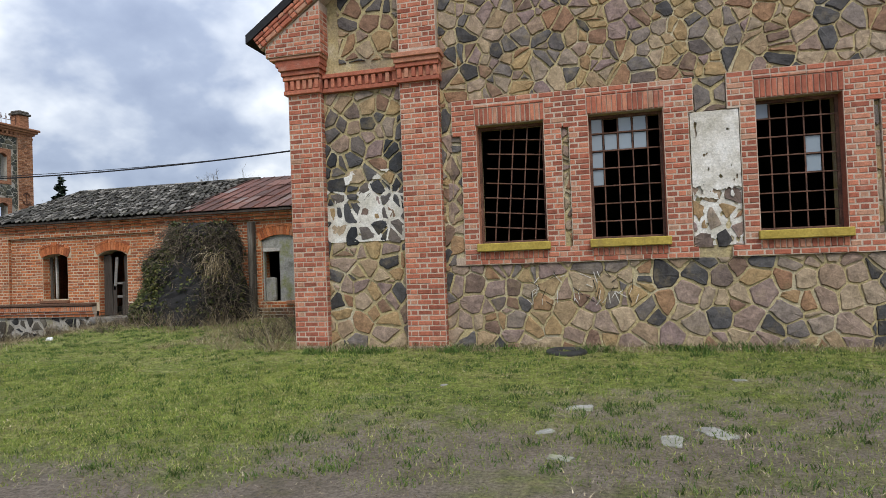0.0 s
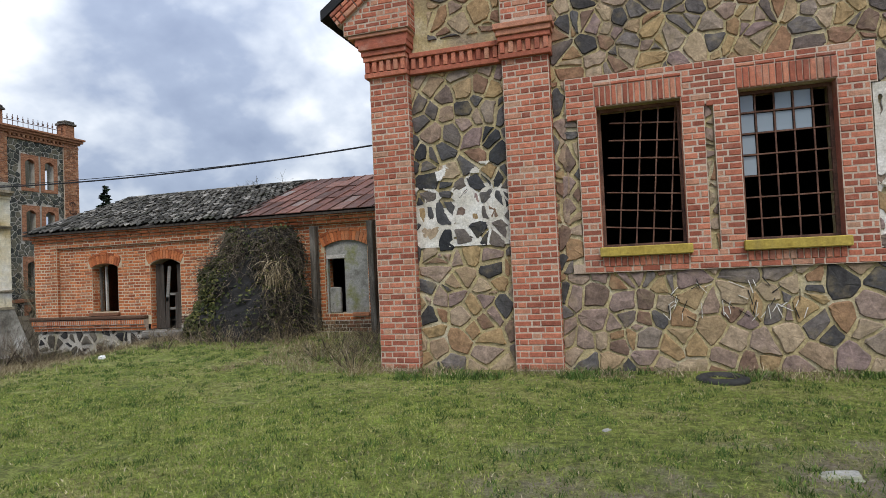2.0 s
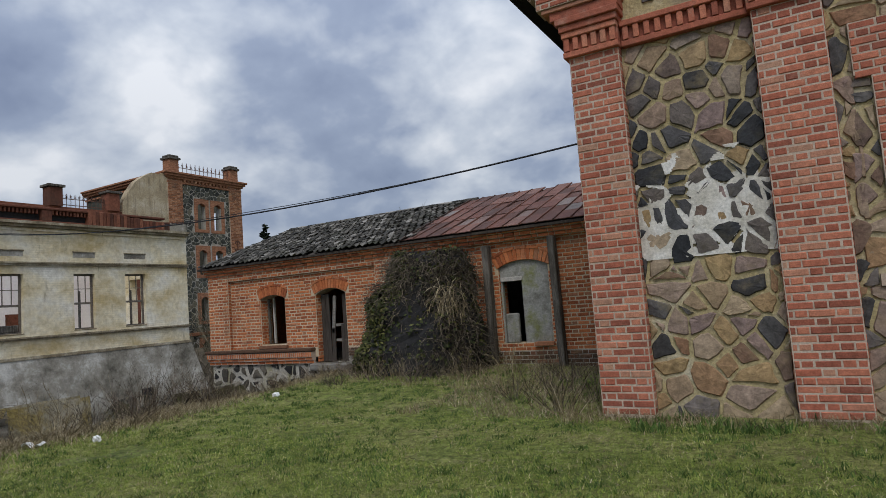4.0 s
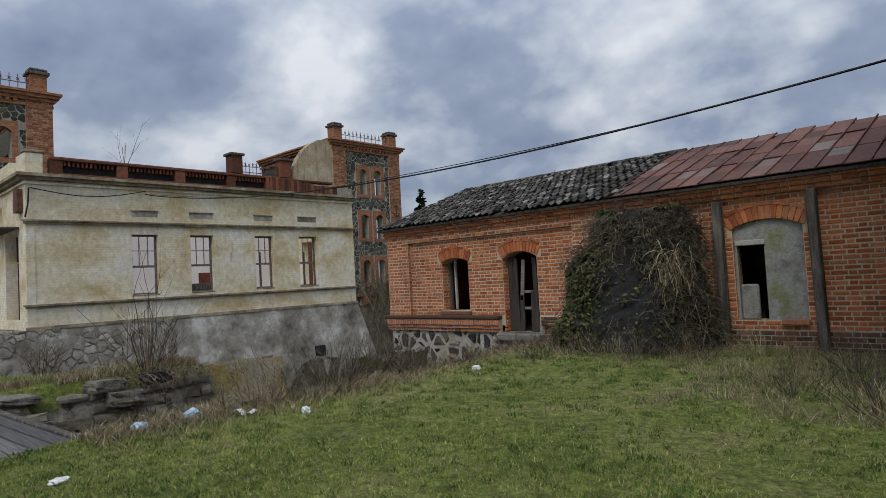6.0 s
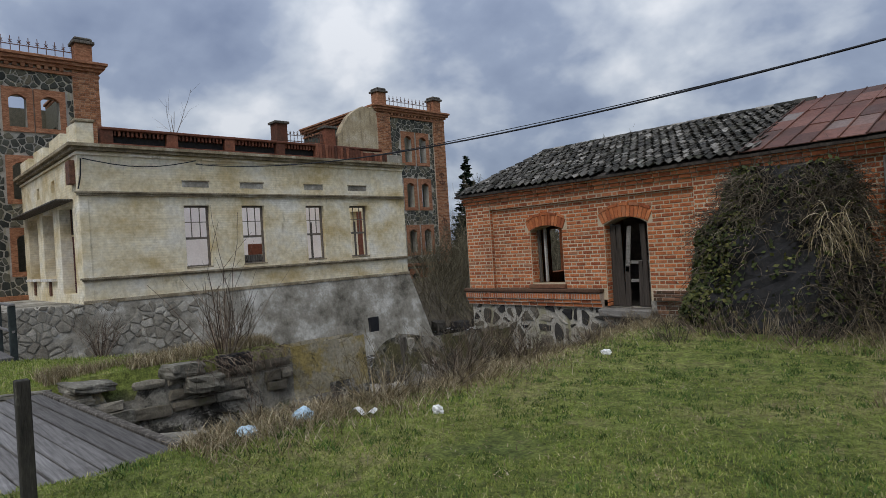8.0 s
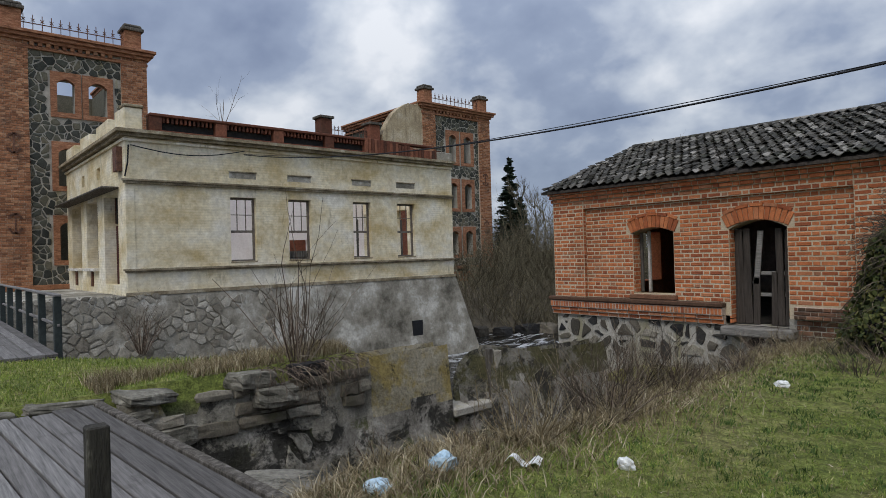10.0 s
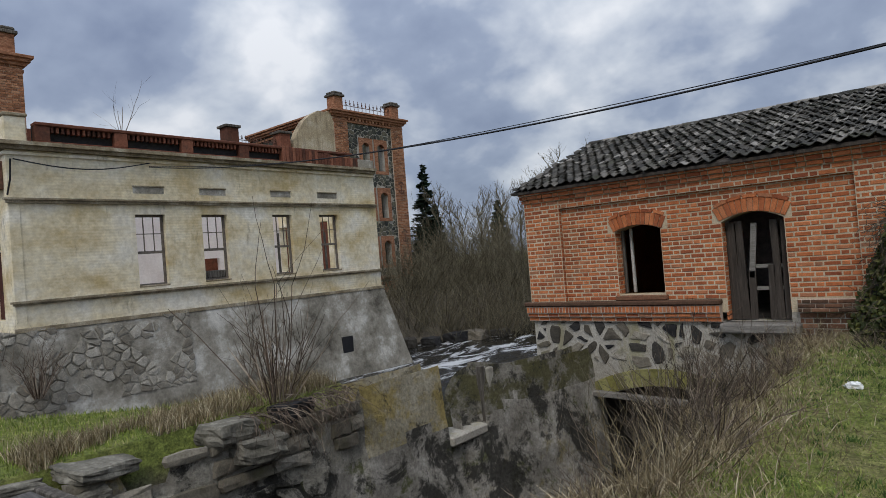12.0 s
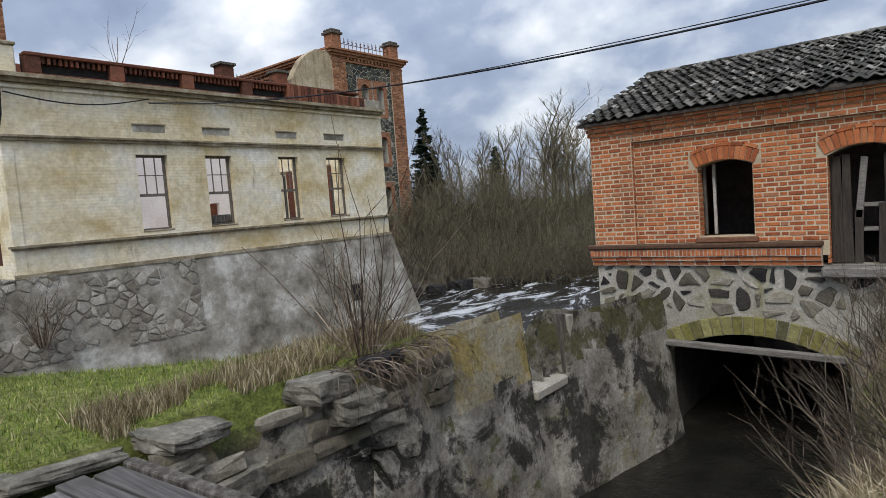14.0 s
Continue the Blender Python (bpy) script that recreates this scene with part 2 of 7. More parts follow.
M_BASE_STONE = pieces_mat("rendered_base_stones", [(0.0, (0.19, 0.17, 0.135)), (0.5, (0.27, 0.25, 0.205)), (1.0, (0.38, 0.355, 0.30))], fine=5, grain=0.45, bump=0.8, stain=(0.09, 0.08, 0.06), stain_amount=0.6, stain_scale=0.6)
M_CONC_LOW = concrete_mat("algae_blackened_lower_wall", [(0.35, (0.15, 0.135, 0.11)), (0.5, (0.27, 0.25, 0.215)), (0.66, (0.46, 0.43, 0.38))], (0.22, 0.18, 0.07), 0.56, 0.485, (0.075, 0.085, 0.02))
M_SLAB = pieces_mat("rubble_slabs", [(0.0, (0.12, 0.105, 0.08)), (0.5, (0.23, 0.205, 0.16)), (1.0, (0.42, 0.385, 0.32))], fine=9, grain=0.5, bump=0.9, stain=(0.12, 0.12, 0.04), stain_amount=0.6, stain_scale=1.8)
M_MOSS_STONE = pieces_mat("moss_grown_stone", [(0.0, (0.09, 0.085, 0.055)), (0.5, (0.22, 0.20, 0.06)), (1.0, (0.30, 0.28, 0.12))], fine=9, grain=0.5, bump=0.9, stain=(0.05, 0.05, 0.03), stain_amount=0.6, stain_scale=1.5)
# Brown stain, and partly the mouldings' shadow lines put into the colour.
M_LEDGE = surface_mat("stained_shadow_ledge", [(0.3, (0.13, 0.105, 0.07)), (0.5, (0.27, 0.22, 0.14)), (0.7, (0.46, 0.41, 0.31))], scale=1.4, fine=20, grain=0.4, bump=0.6)
M_BRICK_PAR = pieces_mat("blackened_parapet_brick", [(0.0, (0.075, 0.035, 0.024)), (0.6, (0.19, 0.07, 0.042)), (1.0, (0.27, 0.115, 0.07))], fine=6, grain=0.5, stain=(0.05, 0.04, 0.03), stain_amount=0.65, stain_scale=0.9)
M_GABLE = surface_mat("weathered_ochre_plaster", [(0.3, (0.24, 0.19, 0.13)), (0.5, (0.42, 0.34, 0.22)), (0.7, (0.55, 0.48, 0.36))], scale=0.7, fine=9, grain=0.4, bump=0.7, streak=((0.16, 0.12, 0.08), 0.6))
M_MORTAR_H = surface_mat("pale_house_mortar", [(0.3, (0.45, 0.35, 0.23)), (0.7, (0.64, 0.54, 0.39))], fine=40)
M_MORTAR_G = surface_mat("pale_grey_mortar", [(0.3, (0.30, 0.275, 0.23)), (0.7, (0.50, 0.47, 0.41))], scale=1.5, fine=30, grain=0.4, streak=((0.22, 0.20, 0.06), 0.6))
M_LICHEN = surface_mat("lichened_stone", [(0.3, (0.085, 0.08, 0.062)), (0.55, (0.19, 0.175, 0.14)), (0.75, (0.38, 0.36, 0.30))], scale=4.0, fine=22, grain=0.4, bump=0.9)
M_PLASTER = surface_mat("grey_cement_plaster", [(0.34, (0.17, 0.165, 0.14)), (0.5, (0.34, 0.335, 0.31)), (0.66, (0.22, 0.23, 0.10))], scale=2.2, fine=25, streak=((0.13, 0.13, 0.07), 0.55))
M_WOOD = surface_mat("grey_weathered_wood", [(0.3, (0.13, 0.12, 0.105)), (0.7, (0.30, 0.28, 0.25))], scale=2.5, fine=9, stretch=(1, 9, 9), grain=0.35, bump=0.6)
_k = Mat("grey_deck_boards")
_c = _k.ramp(_k.random(), [(0.0, (0.085, 0.078, 0.072)), (0.6, (0.16, 0.15, 0.142)), (1.0, (0.25, 0.24, 0.23))])
_f = _k.noise(3.0, 7, 0.7, (0.5, 12, 12))
_c = _k.mix(1.0, _c, _k.ramp(_f, [(0.3, (0.45,) * 3), (0.7, (1.5,) * 3)]), "MULTIPLY")
_c = _k.mix(_k.math("MULTIPLY", _k.step(_k.noise(1.2, 6, 0.7), 0.52, 0.66), 0.5), _c, (0.06, 0.052, 0.045))
M_DECK = _k.done(_c, 0.85, _f, 0.6, 0.01)
M_POST = surface_mat("blackened_post", [(0.3, (0.022, 0.02, 0.018)), (0.62, (0.06, 0.055, 0.045)), (0.8, (0.25, 0.24, 0.2))], scale=7, fine=30, stretch=(2, 2, 0.5), bump=0.8)
M_BEAM = surface_mat("dark_old_timber", [(0.3, (0.035, 0.03, 0.025)), (0.5, (0.10, 0.088, 0.073)), (0.7, (0.22, 0.20, 0.175))], scale=3, fine=25, stretch=(4, 4, 0.5), grain=0.45, bump=0.7)
M_DOORWOOD = surface_mat("dark_door_planks", [(0.3, (0.03, 0.025, 0.02)), (0.6, (0.085, 0.07, 0.058)), (0.8, (0.17, 0.15, 0.13))], scale=3, fine=25, stretch=(7, 7, 0.4), bump=0.7)
M_RAIL = surface_mat("green_black_rail_paint", [(0.3, (0.018, 0.024, 0.024)), (0.7, (0.045, 0.055, 0.052))], fine=20, rough=0.6)
M_IRON = surface_mat("rusty_dark_iron", [(0.3, (0.05, 0.03, 0.025)), (0.55, (0.15, 0.075, 0.05)), (0.8, (0.22, 0.14, 0.11))], scale=5, fine=40, rough=0.75)
M_BLACK = surface_mat("black_cable", [(0.3, (0.012, 0.012, 0.013)), (0.7, (0.02, 0.02, 0.022))], rough=0.6)
M_RUST = pieces_mat("rusted_roof_sheet", [(0.0, (0.085, 0.045, 0.035)), (0.5, (0.15, 0.065, 0.048)), (0.85, (0.20, 0.10, 0.075)), (1.0, (0.20, 0.17, 0.155))], fine=6, bump=0.25, stain=(0.11, 0.09, 0.08), stain_amount=0.5, rough=0.75)
M_TILE = pieces_mat("mossy_cement_tile", [(0.0, (0.026, 0.025, 0.022)), (0.45, (0.065, 0.06, 0.052)), (0.78, (0.12, 0.11, 0.095)), (1.0, (0.30, 0.28, 0.25))], fine=9, grain=0.4, stain=(0.045, 0.05, 0.025), stain_amount=0.6, stain_scale=2.0, pale=((0.34, 0.33, 0.29), 0.55))
M_SILL = surface_mat("ochre_painted_sill", [(0.3, (0.33, 0.24, 0.05)), (0.7, (0.46, 0.35, 0.08))], scale=4, fine=25, streak=((0.18, 0.14, 0.07), 0.5))
# Near-black tone: the dark of hall interior and race tunnel is put into colour.
M_DARKWALL = surface_mat("dark_inner_wall", [(0.3, (0.04, 0.037, 0.035)), (0.7, (0.10, 0.09, 0.08))], fine=6)
M_EARTHWALL = surface_mat("inner_plaster", [(0.3, (0.45, 0.38, 0.34)), (0.7, (0.68, 0.62, 0.58))], fine=6)
M_SASH = surface_mat("brown_grey_sash", [(0.3, (0.10, 0.085, 0.07)), (0.7, (0.22, 0.19, 0.16))], scale=5, fine=25)
# Near white: the brightness behind the annexe windows is put into this colour.
M_ROOM = surface_mat("brightened_room_wall", [(0.3, (0.70, 0.64, 0.63)), (0.7, (0.84, 0.80, 0.80))], scale=0.6, fine=8, grain=0.1)
M_DOOR_RED = surface_mat("dark_red_door_paint", [(0.3, (0.035, 0.015, 0.012)), (0.7, (0.10, 0.035, 0.028))], scale=2, fine=12)
M_FRAME_W = surface_mat("flaking_white_frame", [(0.3, (0.30, 0.28, 0.25)), (0.7, (0.55, 0.53, 0.49))], scale=5, fine=25)
M_PLASTIC_B = surface_mat("pale_blue_plastic_litter", [(0.3, (0.30, 0.47, 0.62)), (0.7, (0.62, 0.75, 0.82))], scale=9, fine=30, rough=0.35)
M_PAPER = surface_mat("white_litter", [(0.3, (0.6, 0.6, 0.57)), (0.7, (0.8, 0.8, 0.78))], scale=9, rough=0.7)
M_RUBBER = surface_mat("dusty_tyre_rubber", [(0.3, (0.02, 0.02, 0.021)), (0.7, (0.06, 0.058, 0.055))], scale=6, fine=25, rough=0.85)


def foliage_mat(name, stops):
    k = Mat(name)
    c = k.ramp(k.random(), stops)
    c = k.mix(0.5, c, k.mix(1.0, c, k.ramp(k.noise(0.9, 4), [(0.3, (0.6,) * 3), (0.7, (1.35,) * 3)]), "MULTIPLY"))
    c = k.mix(1.0, c, k.ramp(k.noise(7.0, 4), [(0.35, (0.62,) * 3), (0.65, (1.3,) * 3)]), "MULTIPLY")
    return k.done(c, 0.8)


M_GRASS = foliage_mat("spring_grass", [(0.0, (0.10, 0.15, 0.022)), (0.5, (0.20, 0.265, 0.045)), (0.84, (0.32, 0.34, 0.085)), (1.0, (0.52, 0.46, 0.24))])
M_STRAW = foliage_mat("dead_straw", [(0.0, (0.12, 0.09, 0.045)), (0.6, (0.28, 0.22, 0.125)), (1.0, (0.52, 0.45, 0.31))])
M_TWIG = foliage_mat("dry_twigs", [(0.0, (0.06, 0.04, 0.028)), (0.6, (0.15, 0.11, 0.08)), (1.0, (0.34, 0.28, 0.21))])
M_TWIG_FAR = foliage_mat("bare_branches", [(0.0, (0.07, 0.06, 0.038)), (0.6, (0.155, 0.132, 0.082)), (1.0, (0.25, 0.22, 0.145))])
M_NEEDLE = foliage_mat("spruce_needles", [(0.0, (0.010, 0.020, 0.012)), (0.7, (0.022, 0.040, 0.022)), (1.0, (0.04, 0.06, 0.03))])
M_TWIG_DARK = foliage_mat("dark_creeper", [(0.0, (0.035, 0.028, 0.02)), (0.6, (0.09, 0.072, 0.05)), (1.0, (0.22, 0.18, 0.13))])
M_IVY = foliage_mat("creeper_leaves", [(0.0, (0.025, 0.035, 0.012)), (0.6, (0.065, 0.08, 0.022)), (1.0, (0.17, 0.16, 0.05))])
M_WEED = foliage_mat("nettle_leaves", [(0.0, (0.04, 0.08, 0.015)), (0.6, (0.085, 0.14, 0.03)), (1.0, (0.14, 0.20, 0.05))])

M_GROUND = Mat("turf_and_trodden_earth")
_k = M_GROUND
_p = _k.height()
_g = _k.ramp(_k.noise(0.7, 7, 0.65), [(0.32, (0.12, 0.155, 0.038)), (0.5, (0.20, 0.235, 0.055)), (0.7, (0.31, 0.28, 0.115))])
_d = _k.ramp(_k.noise(2.2, 6, 0.65), [(0.3, (0.16, 0.13, 0.095)), (0.7, (0.28, 0.235, 0.185))])
_m = _k.math("ADD", _k.math("MULTIPLY", _k.math("SUBTRACT", 6.4, _p[1]), 0.10), _k.math("MULTIPLY", _k.math("ADD", _p[0], 3.5), 0.055))
_m = _k.math("ADD", _k.math("MINIMUM", _m, 0.28), _k.noise(0.55, 7, 0.7))
_g = _k.mix(1.0, _g, _k.ramp(_k.noise(9.0, 5, 0.65), [(0.32, (0.45,) * 3), (0.5, (0.95,) * 3), (0.7, (1.45,) * 3)]), "MULTIPLY")
_g = _k.mix(_k.math("MULTIPLY", _k.step(_k.noise(2.4, 6, 0.7), 0.55, 0.70), 0.6), _g, (0.30, 0.24, 0.13))
_c = _k.mix(_k.step(_m, 0.56, 0.80), _g, _d)
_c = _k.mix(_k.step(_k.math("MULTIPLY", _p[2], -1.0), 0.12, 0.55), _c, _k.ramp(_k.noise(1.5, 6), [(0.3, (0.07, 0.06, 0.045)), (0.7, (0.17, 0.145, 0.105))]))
_f = _k.noise(30, 8, 0.8)
_c = _k.mix(1.0, _c, _k.ramp(_f, [(0.34, (0.4,) * 3), (0.66, (1.6,) * 3)]), "MULTIPLY")
M_GROUND = _k.done(_c, 0.97, _k.math("ADD", _f, _k.noise(5, 5)), 0.9, 0.06)

M_WATER = Mat("dark_river_water")
_k = M_WATER
_n = _k.noise(1.6, 6, 0.65, (1.0, 0.45, 1), (0, 0, 0.35))
_foam = _k.step(_k.noise(0.55, 9, 0.75, (1.0, 0.4, 1), (0, 0, 0.35), 0.8), 0.51, 0.62)
_c = _k.mix(_foam, (0.018, 0.016, 0.012), (0.55, 0.56, 0.57))
M_WATER = _k.done(_c, _k.math("ADD", 0.08, _k.math("MULTIPLY", _foam, 0.6)), _n, 0.7, 0.25)
M_WATER_DARK = surface_mat("still_dark_water", [(0.3, (0.010, 0.010, 0.008)), (0.7, (0.022, 0.021, 0.017))], fine=3, bump=0.5, rough=0.08, dist=0.1)

M_GLASS = bpy.data.materials.new("dusty_pane")
M_GLASS.use_nodes = True
_b = M_GLASS.node_tree.nodes["Principled BSDF"]
_b.inputs["Base Color"].default_value = (0.25, 0.3, 0.34, 1)
_b.inputs["Roughness"].default_value = 0.12
_b.inputs["Specular IOR Level"].default_value = 0.9

# ---- builders ----


def link_mesh(name, verts, faces, material, parent=None, label="", smooth=False):
    me = bpy.data.meshes.new(name)
    me.from_pydata([tuple(v) for v in verts], [], faces)
    me.materials.append(material)
    if smooth:
        me.shade_smooth()
    ob = new(name, me)
    if parent:
        ob.parent = parent
    if label:
        ob["label"] = label
    return ob


def part(name, bm, material, parent=None, label="", smooth=False):
    me = bpy.data.meshes.new(name)
    bm.normal_update()
    bm.to_mesh(me)
    bm.free()
    me.materials.append(material)
    if smooth:
        me.shade_smooth()
    ob = new(name, me)
    if parent:
        ob.parent = parent
    if label:
        ob["label"] = label
    return ob


def box(bm, x0, x1, y0, y1, z0, z1, bevel=0.0, m=None):
    r = bmesh.ops.create_cube(bm, size=1.0, matrix=Matrix.Translation(((x0 + x1) / 2, (y0 + y1) / 2, (z0 + z1) / 2)) @ Matrix.Diagonal((abs(x1 - x0), abs(y1 - y0), abs(z1 - z0), 1)))
    vs = r["verts"]
    if bevel:
        es = list({e for v in vs for e in v.link_edges})
        vs = bmesh.ops.bevel(bm, geom=es, offset=bevel, segments=1, affect="EDGES")["verts"]
    if m is not None:
        bmesh.ops.transform(bm, matrix=m, verts=list(vs))
    return vs


def block(name, x0, x1, y0, y1, z0, z1, material, parent=None, bevel=0.01, label=""):
    bm = bmesh.new()
    box(bm, x0, x1, y0, y1, z0, z1, bevel)
    return part(name, bm, material, parent, label)


def empty(name, label="", category="", kind="", group="", at=(0, 0, 0)):
    ob = new(name)
    ob.location = at
    return tagged(ob, label, category, group, kind)


def wall_sheet(bm, axis, a0, a1, d0, d1, z0, z1, holes):
    """A wall along axis 'x' or 'y' from a0 to a1, between depths d0 and d1, with holes (a0, a1, z0, z1) right through it."""
    us = sorted({a0, a1, *(h[0] for h in holes), *(h[1] for h in holes)})
    vs = sorted({z0, z1, *(h[2] for h in holes), *(h[3] for h in holes)})
    us, vs = [u for u in us if a0 <= u <= a1], [v for v in vs if z0 <= v <= z1]

    def solid(i, j):
        if not (0 <= i < len(us) - 1 and 0 <= j < len(vs) - 1):
            return False
        u, v = (us[i] + us[i + 1]) / 2, (vs[j] + vs[j + 1]) / 2
        return not any(h[0] < u < h[1] and h[2] < v < h[3] for h in holes)

    def p(u, d, v):
        return bm.verts.new((u, d, v) if axis == "x" else (d, u, v))

    for i in range(len(us) - 1):
        for j in range(len(vs) - 1):
            if not solid(i, j):
                continue
            u0, u1, v0, v1 = us[i], us[i + 1], vs[j], vs[j + 1]
            for d in (d0, d1):
                bm.faces.new([p(u0, d, v0), p(u1, d, v0), p(u1, d, v1), p(u0, d, v1)])
            if not solid(i - 1, j):
                bm.faces.new([p(u0, d0, v0), p(u0, d1, v0), p(u0, d1, v1), p(u0, d0, v1)])
            if not solid(i + 1, j):
                bm.faces.new([p(u1, d0, v0), p(u1, d1, v0), p(u1, d1, v1), p(u1, d0, v1)])
            if not solid(i, j - 1):
                bm.faces.new([p(u0, d0, v0), p(u1, d0, v0), p(u1, d1, v0), p(u0, d1, v0)])
            if not solid(i, j + 1):
                bm.faces.new([p(u0, d0, v1), p(u1, d0, v1), p(u1, d1, v1), p(u0, d1, v1)])
    bmesh.ops.remove_doubles(bm, verts=bm.verts, dist=1e-4)
    bmesh.ops.recalc_face_normals(bm, faces=bm.faces)


def arch_fill(bm, axis, a0, a1, d0, d1, spring, crown, steps=10):
    """The solid above a segmental arch, up to its crown."""
    prof = []
    for i in range(steps + 1):
        s = i / steps
        prof.append((a0 + (a1 - a0) * s, spring + (crown - spring) * (1 - (2 * s - 1) ** 2)))
    for (u0, v0), (u1, v1) in zip(prof, prof[1:]):
        ring = [(u0, v0), (u1, v1), (u1, crown + 0.003), (u0, crown + 0.003)]
        f = [bm.verts.new((u, d0, v) if axis == "x" else (d0, u, v)) for u, v in ring]
        b = [bm.verts.new((u, d1, v) if axis == "x" else (d1, u, v)) for u, v in ring]
        bm.faces.new(f)
        bm.faces.new(b[::-1])
        bm.faces.new([f[0], b[0], b[1], f[1]])


def face_matrix(origin, u, n):
    """Local x along u, y up, z out along n."""
    u, n = Vector(u).normalized(), Vector(n).normalized()
    v = n.cross(u).normalized()
    m = Matrix((u, v, n)).transposed().to_4x4()
    m.translation = origin
    return m


BRICK_CACHE = {}


def brick_shape(w, h, out, back=-0.03, ch=0.008):
    x, y = w / 2, h / 2
    rings = [[(-x, -y), (x, -y), (x, y), (-x, y)]] * 2 + [[(-x + ch, -y + ch), (x - ch, -y + ch), (x - ch, y - ch), (-x + ch, y - ch)]]
    zs = (back, out - ch, out)
    verts = [(a, b, z) for ring, z in zip(rings, zs) for a, b in ring]
    faces = [(8, 9, 10, 11)]
    for k in (0, 4):
        for i in range(4):
            j = (i + 1) % 4
            faces.append((k + i, k + j, k + 4 + j, k + 4 + i))
    return verts, faces


def brick_pieces(parent, rects, m, material, limit=300, out=0.007, name="brick", joint=0.017, seed=1):
    """Lays bricks, rects (u0, u1, v0, v1) on the face m: the first ones as parts, the rest as one mesh."""
    rnd = random.Random(seed)
    jv, jf = [], []
    for i, (u0, u1, v0, v1) in enumerate(rects):
        w, h = round(u1 - u0 - joint, 2), round(v1 - v0 - joint, 3)
        if w < 0.02 or h < 0.015:
            continue
        o = out + rnd.choice((-0.004, 0, 0.003))
        place = m @ Matrix.Translation(((u0 + u1) / 2, (v0 + v1) / 2, 0)) @ Matrix.Rotation(rnd.uniform(-0.008, 0.008), 4, "Z")
        key = (w, h, round(o, 4), material.name)
        if i < limit:
            if key not in BRICK_CACHE:
                v, f = brick_shape(w, h, o)
                me = bpy.data.meshes.new("brick")
                me.from_pydata(v, [], f)
                me.materials.append(material)
                BRICK_CACHE[key] = me
            ob = new(name, BRICK_CACHE[key])
            ob.parent = parent
            ob.matrix_basis = place
        else:
            v, f = brick_shape(w, h, o)
            b = len(jv)
            jv += [place @ Vector(p) for p in v]
            jf += [tuple(b + q for q in face) for face in f]
    if jv:
        ob = link_mesh(name + "work", jv, jf, material, parent)
        tagged(ob, kind="stuff")


def bond(u0, u1, v0, v1, holes=(), length=0.26, course=0.093, header=0.128):
    """Brick rectangles in a Flemish-like bond over a field, cut round holes."""
    out = []
    rows = max(1, round((v1 - v0) / course))
    ch = (v1 - v0) / rows
    for r in range(rows):
        a, b = v0 + r * ch, v0 + (r + 1) * ch
        vm = (a + b) / 2
        cuts = sorted((h[0], h[1]) for h in holes if h[2] < vm < h[3])
        spans, x = [], u0
        for h0, h1 in cuts:
            if h0 > x:
                spans.append((x, min(h0, u1)))
            x = max(x, h1)
        if x < u1:
            spans.append((x, u1))
        for s0, s1 in spans:
            edges, x, k = [s0], u0 + (0.0 if r % 2 else -(length + header) / 2), 0
            while x < s1:
                x += length if k % 2 == 0 else header
                k += 1
                if s0 + 0.05 < x < s1 - 0.05:
                    edges.append(x)
            edges.append(s1)
            out += [(p, q, a, b) for p, q in zip(edges, edges[1:])]
    return out


def clip(poly, a, b, c):
    """Keeps the part of a convex polygon with a*x + b*y <= c."""
    res = []
    for i, p in enumerate(poly):
        q = poly[(i + 1) % len(poly)]
        dp, dq = a * p[0] + b * p[1] - c, a * q[0] + b * q[1] - c
        if dp <= 0:
            res.append(p)
        if dp * dq < 0:
            t = dp / (dp - dq)
            res.append((p[0] + (q[0] - p[0]) * t, p[1] + (q[1] - p[1]) * t))
    return res


